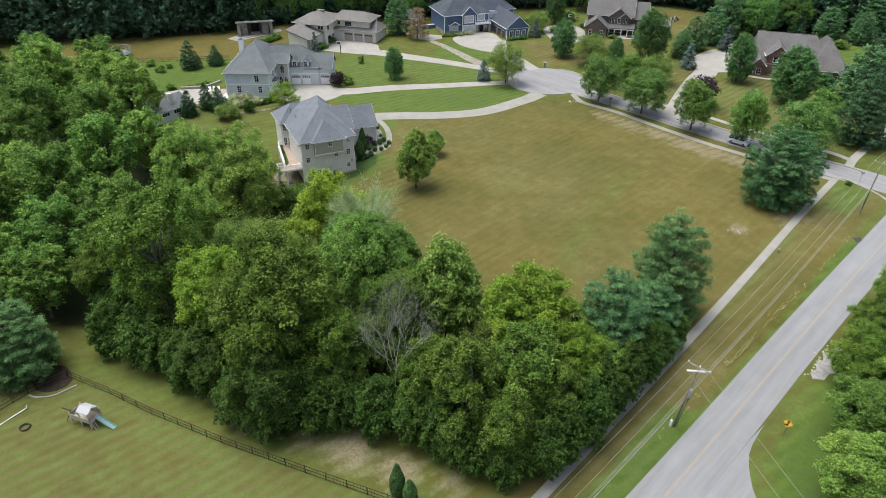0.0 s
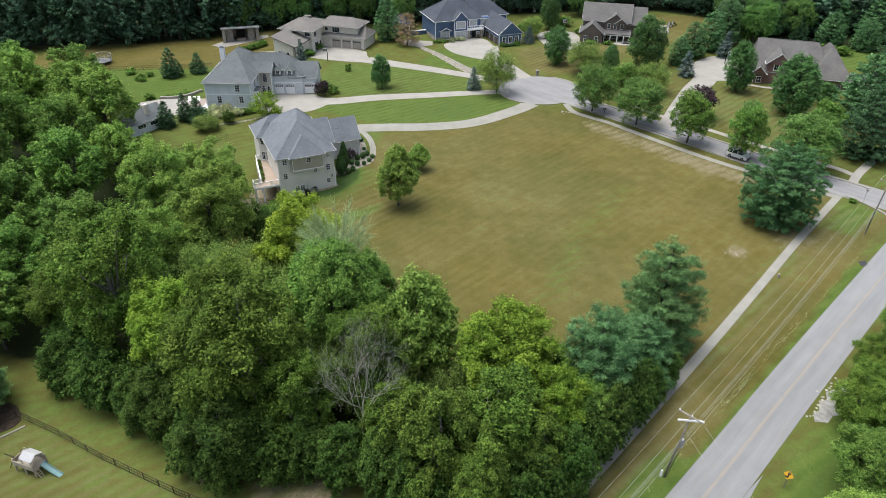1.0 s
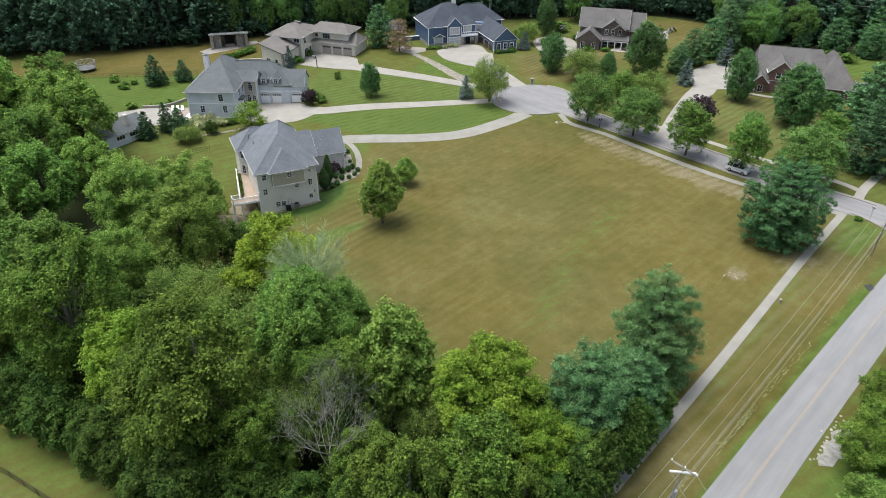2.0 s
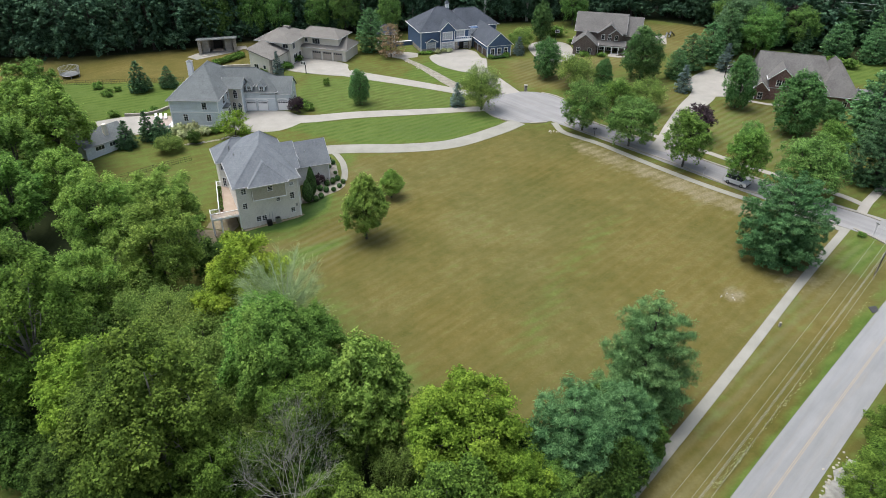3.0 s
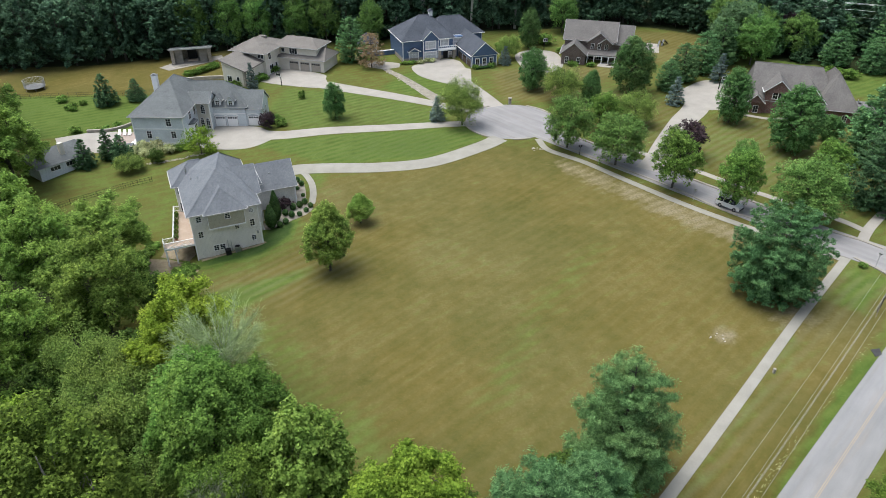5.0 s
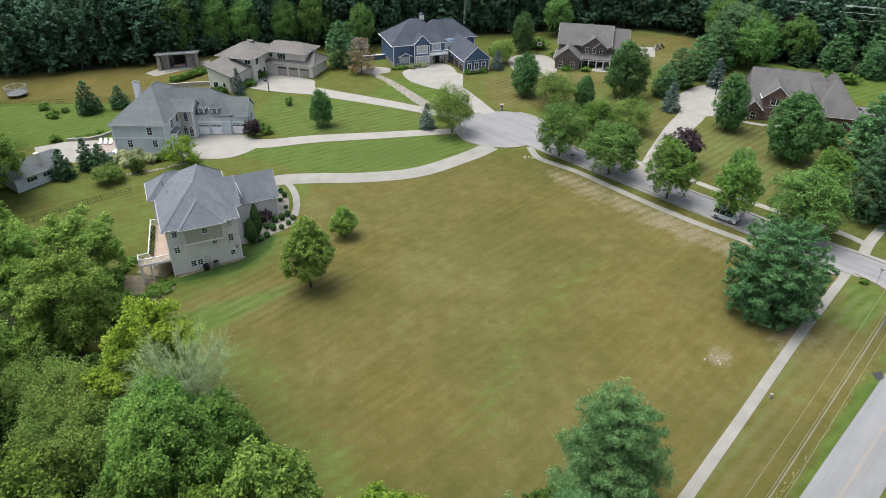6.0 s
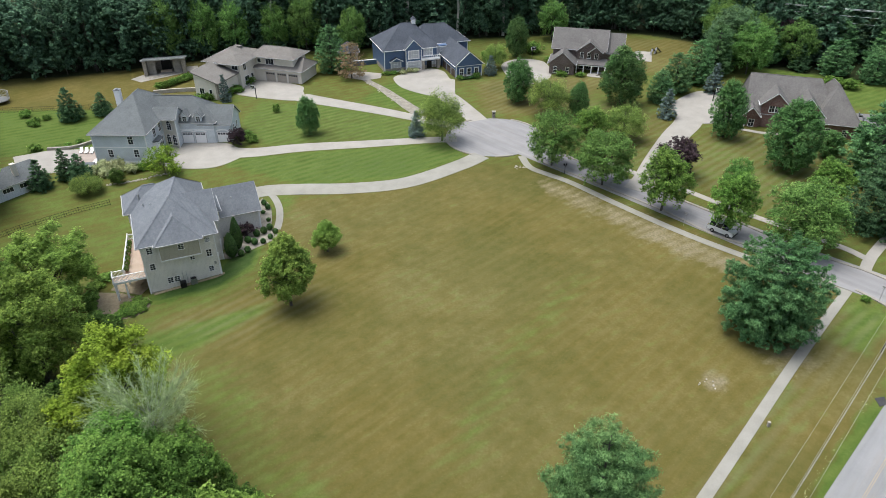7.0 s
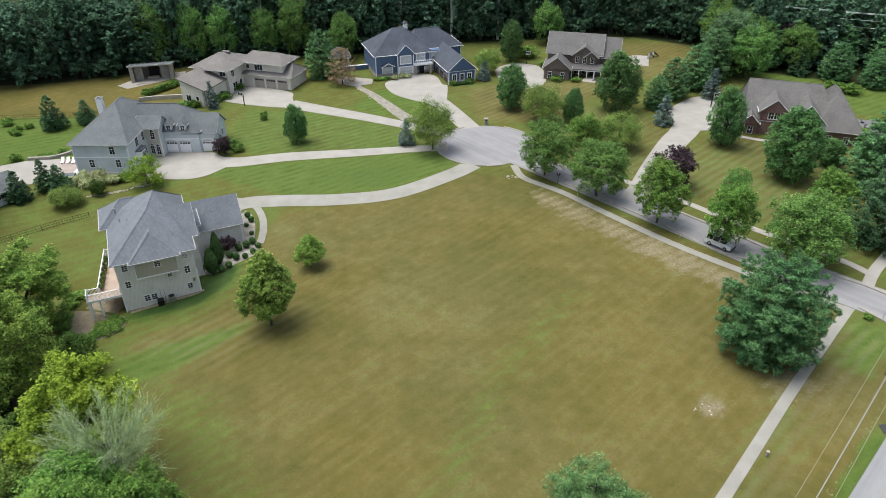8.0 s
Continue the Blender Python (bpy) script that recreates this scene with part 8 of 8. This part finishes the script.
part("shell", Geo().box(-1.1, 1.1, -1.1, 1.1, -0.3, 0.85), WOOD_GREY, spa), part("cover", Geo().box(-1.15, 1.15, -1.15, 1.15, 0.85, 0.97), SLATE, spa, "grey vinyl cover")


def boulder_mesh(seed, flat=0.6):
    rng2 = random.Random(seed)
    bm = bmesh.new()
    bmesh.ops.create_icosphere(bm, subdivisions=2, radius=1.0)
    for v in bm.verts:
        v.co *= 0.8 + 0.35 * noise.noise(v.co * 1.3 + Vector((seed * 3.1, 0, 0)))
        v.co.z *= flat
    me = bpy.data.meshes.new("boulder")
    bm.to_mesh(me)
    bm.free()
    me.materials.append(STONE)
    return me


ROCKS = [boulder_mesh(i) for i in range(4)]
rng = random.Random(9)


def boulder(x, y, r, label, group):
    ob = tagged(new("boulder", ROCKS[rng.randrange(4)]), label, "boulder", group)
    ob.matrix_world = on_ground(x, y, rng.uniform(0, 360)) @ Matrix.Diagonal((r, r * rng.uniform(0.7, 1), r, 1))


for i in range(22):
    t = i / 21
    boulder(-45.2 + 10.2 * t + rng.uniform(-0.2, 0.2), 149.0 + 4.6 * t ** 1.4 + rng.uniform(-0.2, 0.2), rng.uniform(0.28, 0.5), "pale stone edging the planting bed", "bed edging stones")
for i in range(60):
    t = rng.random()
    x, y = -1.5 + 14 * t, 205.0 - 23.0 * t ** 0.95
    boulder(x + rng.uniform(-1.2, 1.2), y + rng.uniform(-1.0, 1.0), rng.uniform(0.1, 0.3), "pale rock in the dry creek bed", "creek rocks")
ribbon("creek_bed", [(-4.0, 209.5), (-1.4, 204.8), (2.2, 199.6), (6.4, 192.4), (9.6, 186.6), (12.6, 182.0)], (1.4, 3.4), CREEK, 0.02, "dry stony creek bed across the lawn", "creek bed")
for i in range(12):
    boulder(31.2 + rng.uniform(0, 2.4), 153.6 + rng.uniform(-0.7, 0.9), rng.uniform(0.15, 0.32), "pale stone pile at the meadow corner", "meadow corner stones")
for i in range(10):
    boulder(48.6 + rng.uniform(-0.9, 1.2), 94.6 + rng.uniform(-0.8, 0.9), rng.uniform(0.08, 0.2), "small pale stone in a bare patch", "meadow stones")
for i in range(26):
    a = rng.random()
    boulder(45.6 + 6 * a + rng.uniform(-1.2, 0.2), 60.6 + 6.4 * a + rng.uniform(-0.6, 0.6), rng.uniform(0.1, 0.28), "pale stone at the edge of the gravel patch", "gravel edge stones")

# sport court and patio
slab("side_terrace", [(-8, 213), (-3, 212.5), (1.6, 211), (1.4, 207.4), (-2.6, 205.6), (-7, 208)], PALE, 0.05, "pale stone terrace beside the navy house", "terrace", smooth_edge=False)
slab("sport_court", [(69.3, 224.5), (72.6, 228), (76.6, 226.8), (74.2, 217.8), (70.6, 219.2)], PALE, 0.05, "pale concrete court with play slides", "court", smooth_edge=False)
for k in range(2):
    s = empty("play_slide", on_ground(76.0 + k * 1.4, 224.6 + k, 40), "dark plastic slide on the lawn by the court", "slide", "slides")
    part("chute", Geo().beam((0, 0, 1.6), (2.2, 0, 0.15), 0.6, 0.1), BLACK, s), part("ladder", Geo().beam((0, 0, 1.6), (-0.6, 0, 0), 0.5, 0.08), STEEL, s)
slab("front_path", [(54.6, 206.6), (57.5, 205.4), (61.2, 206.0), (62, 208.2), (58.8, 209.8), (55.6, 209.0)], PALE, 0.05, "pale round entrance path", "footpath")
slab("entrance_bed", [(57, 207), (58.8, 206.6), (60, 207.4), (58.6, 208.4)], MULCH, 0.07, "small round planting bed in the entrance path", "garden bed")
ribbon("brick_house_path", [(79, 172), (81.5, 170.4), (84.7, 168.6), (88.5, 168.2)], 1.2, PALE, 0.05, "pale concrete front path", "footpath", step=0.6)
slab("patio", [(104, 175), (109, 179), (114, 177.5), (111, 171), (104.4, 168)], SHADEROAD, 0.05, "grey paved patio beside the brick house", "patio", smooth_edge=False)
for x, y in ((107.4, 175.6), (109.4, 176.8), (111.0, 175.4), (108.6, 173.6), (106.2, 173.0)):
    c = empty("patio_chair", on_ground(x, y, x * 50), "grey patio chair on the paving", "chair", "patio chairs")
    part("seat", Geo().box(-0.35, 0.35, -0.35, 0.35, 0.3, 0.5), STEEL, c), part("backrest", Geo().beam((0, 0.33, 0.4), (0, 0.45, 0.95), 0.7, 0.12), STEEL, c), part("base", Geo().box(-0.3, 0.3, -0.3, 0.3, 0, 0.3), BLACK, c)
for x, y, z in ((102.6, 167.8, 0.9), (100.8, 166.6, 0.8)):
    c = empty("air_conditioner", on_ground(x, y, -18), "dark outdoor air-conditioning unit by the brick wall", "air conditioner")
    part("casing", Geo().box(-0.45, 0.45, -0.45, 0.45, 0, z), BLACK, c), part("fan_grille", Geo().tube([(0, 0, z), (0, 0, z + 0.03)], [0.38, 0.36], 12), STEEL, c)
for x, y, m, r in ((-20.7, 117.2, BLACK, 0.42), (-19.4, 118.0, STEEL, 0.45)):
    c = empty("air_conditioner", on_ground(x, y, 24), "outdoor air-conditioning unit by the basement wall", "air conditioner")
    part("casing", Geo().box(-r, r, -r, r, -0.1, 0.85), m, c)
    part("fan_grille", Geo().tube([(0, 0, 0.85), (0, 0, 0.89)], [r * 0.85, r * 0.8], 14), BLACK, c)
tr = empty("trampoline", on_ground(-89.5, 192.6), "netted grey trampoline on the far lawn", "trampoline")
part("mat", Geo().tube([(0, 0, 0.8), (0, 0, 0.84)], [2.2, 2.2], 20), STEEL, tr)
part("rim", Geo().tube([(2.3 * math.cos(i * math.pi / 10), 2.3 * math.sin(i * math.pi / 10), 0.82) for i in range(21)], [0.1] * 21, 6), STEEL, tr)
for i in range(6):
    a = i * math.pi / 3
    part("net_pole", Geo().tube([(2.35 * math.cos(a), 2.35 * math.sin(a), 0), (2.35 * math.cos(a), 2.35 * math.sin(a), 2.4)], [0.04, 0.04], 6), TRIM, tr)

part("net_rim", Geo().tube([(2.5 * math.cos(i * math.pi / 10), 2.5 * math.sin(i * math.pi / 10), 2.5) for i in range(21)], [0.05] * 21, 5), TRIM, tr)
net = Geo()
for i in range(48):
    a = i * math.pi / 24
    net.box(2.4 * math.cos(a) - 0.02, 2.4 * math.cos(a) + 0.02, 2.4 * math.sin(a) - 0.02, 2.4 * math.sin(a) + 0.02, 0.8, 2.5)
tagged(part("net", net, TRIM, tr, "pale safety net"), kind="stuff")

# wild flowers in the road verge
rngv = np.random.default_rng(4)
n = 420
t = np.concatenate([rngv.normal(0.475, 0.02, 150), rngv.normal(0.42, 0.012, 50), rngv.normal(0.62, 0.05, 90), rngv.uniform(0.2, 1.0, n - 290)])
base = np.stack([14 + 56 * t, 39.4 + 54.4 * t], 1)
side = (0.9 + np.abs(rngv.normal(0, 0.35, n)))[:, None] * np.array([-0.698, 0.716])
xy = base + side
xyz = np.array([(x, y, land(x, y) + h) for (x, y), h in zip(xy, rngv.uniform(0.15, 0.4, n))])
fl = leaf_mesh("verge_flowers", xyz, rngv.normal(size=(n, 3)) * 0.4 + np.array([0, 0, 1]), 0.12, 1.0, 5)
tagged(part("verge_flowers", fl, FLOWER), "small cream wild flowers along the road verge", "wild flowers", kind="stuff")
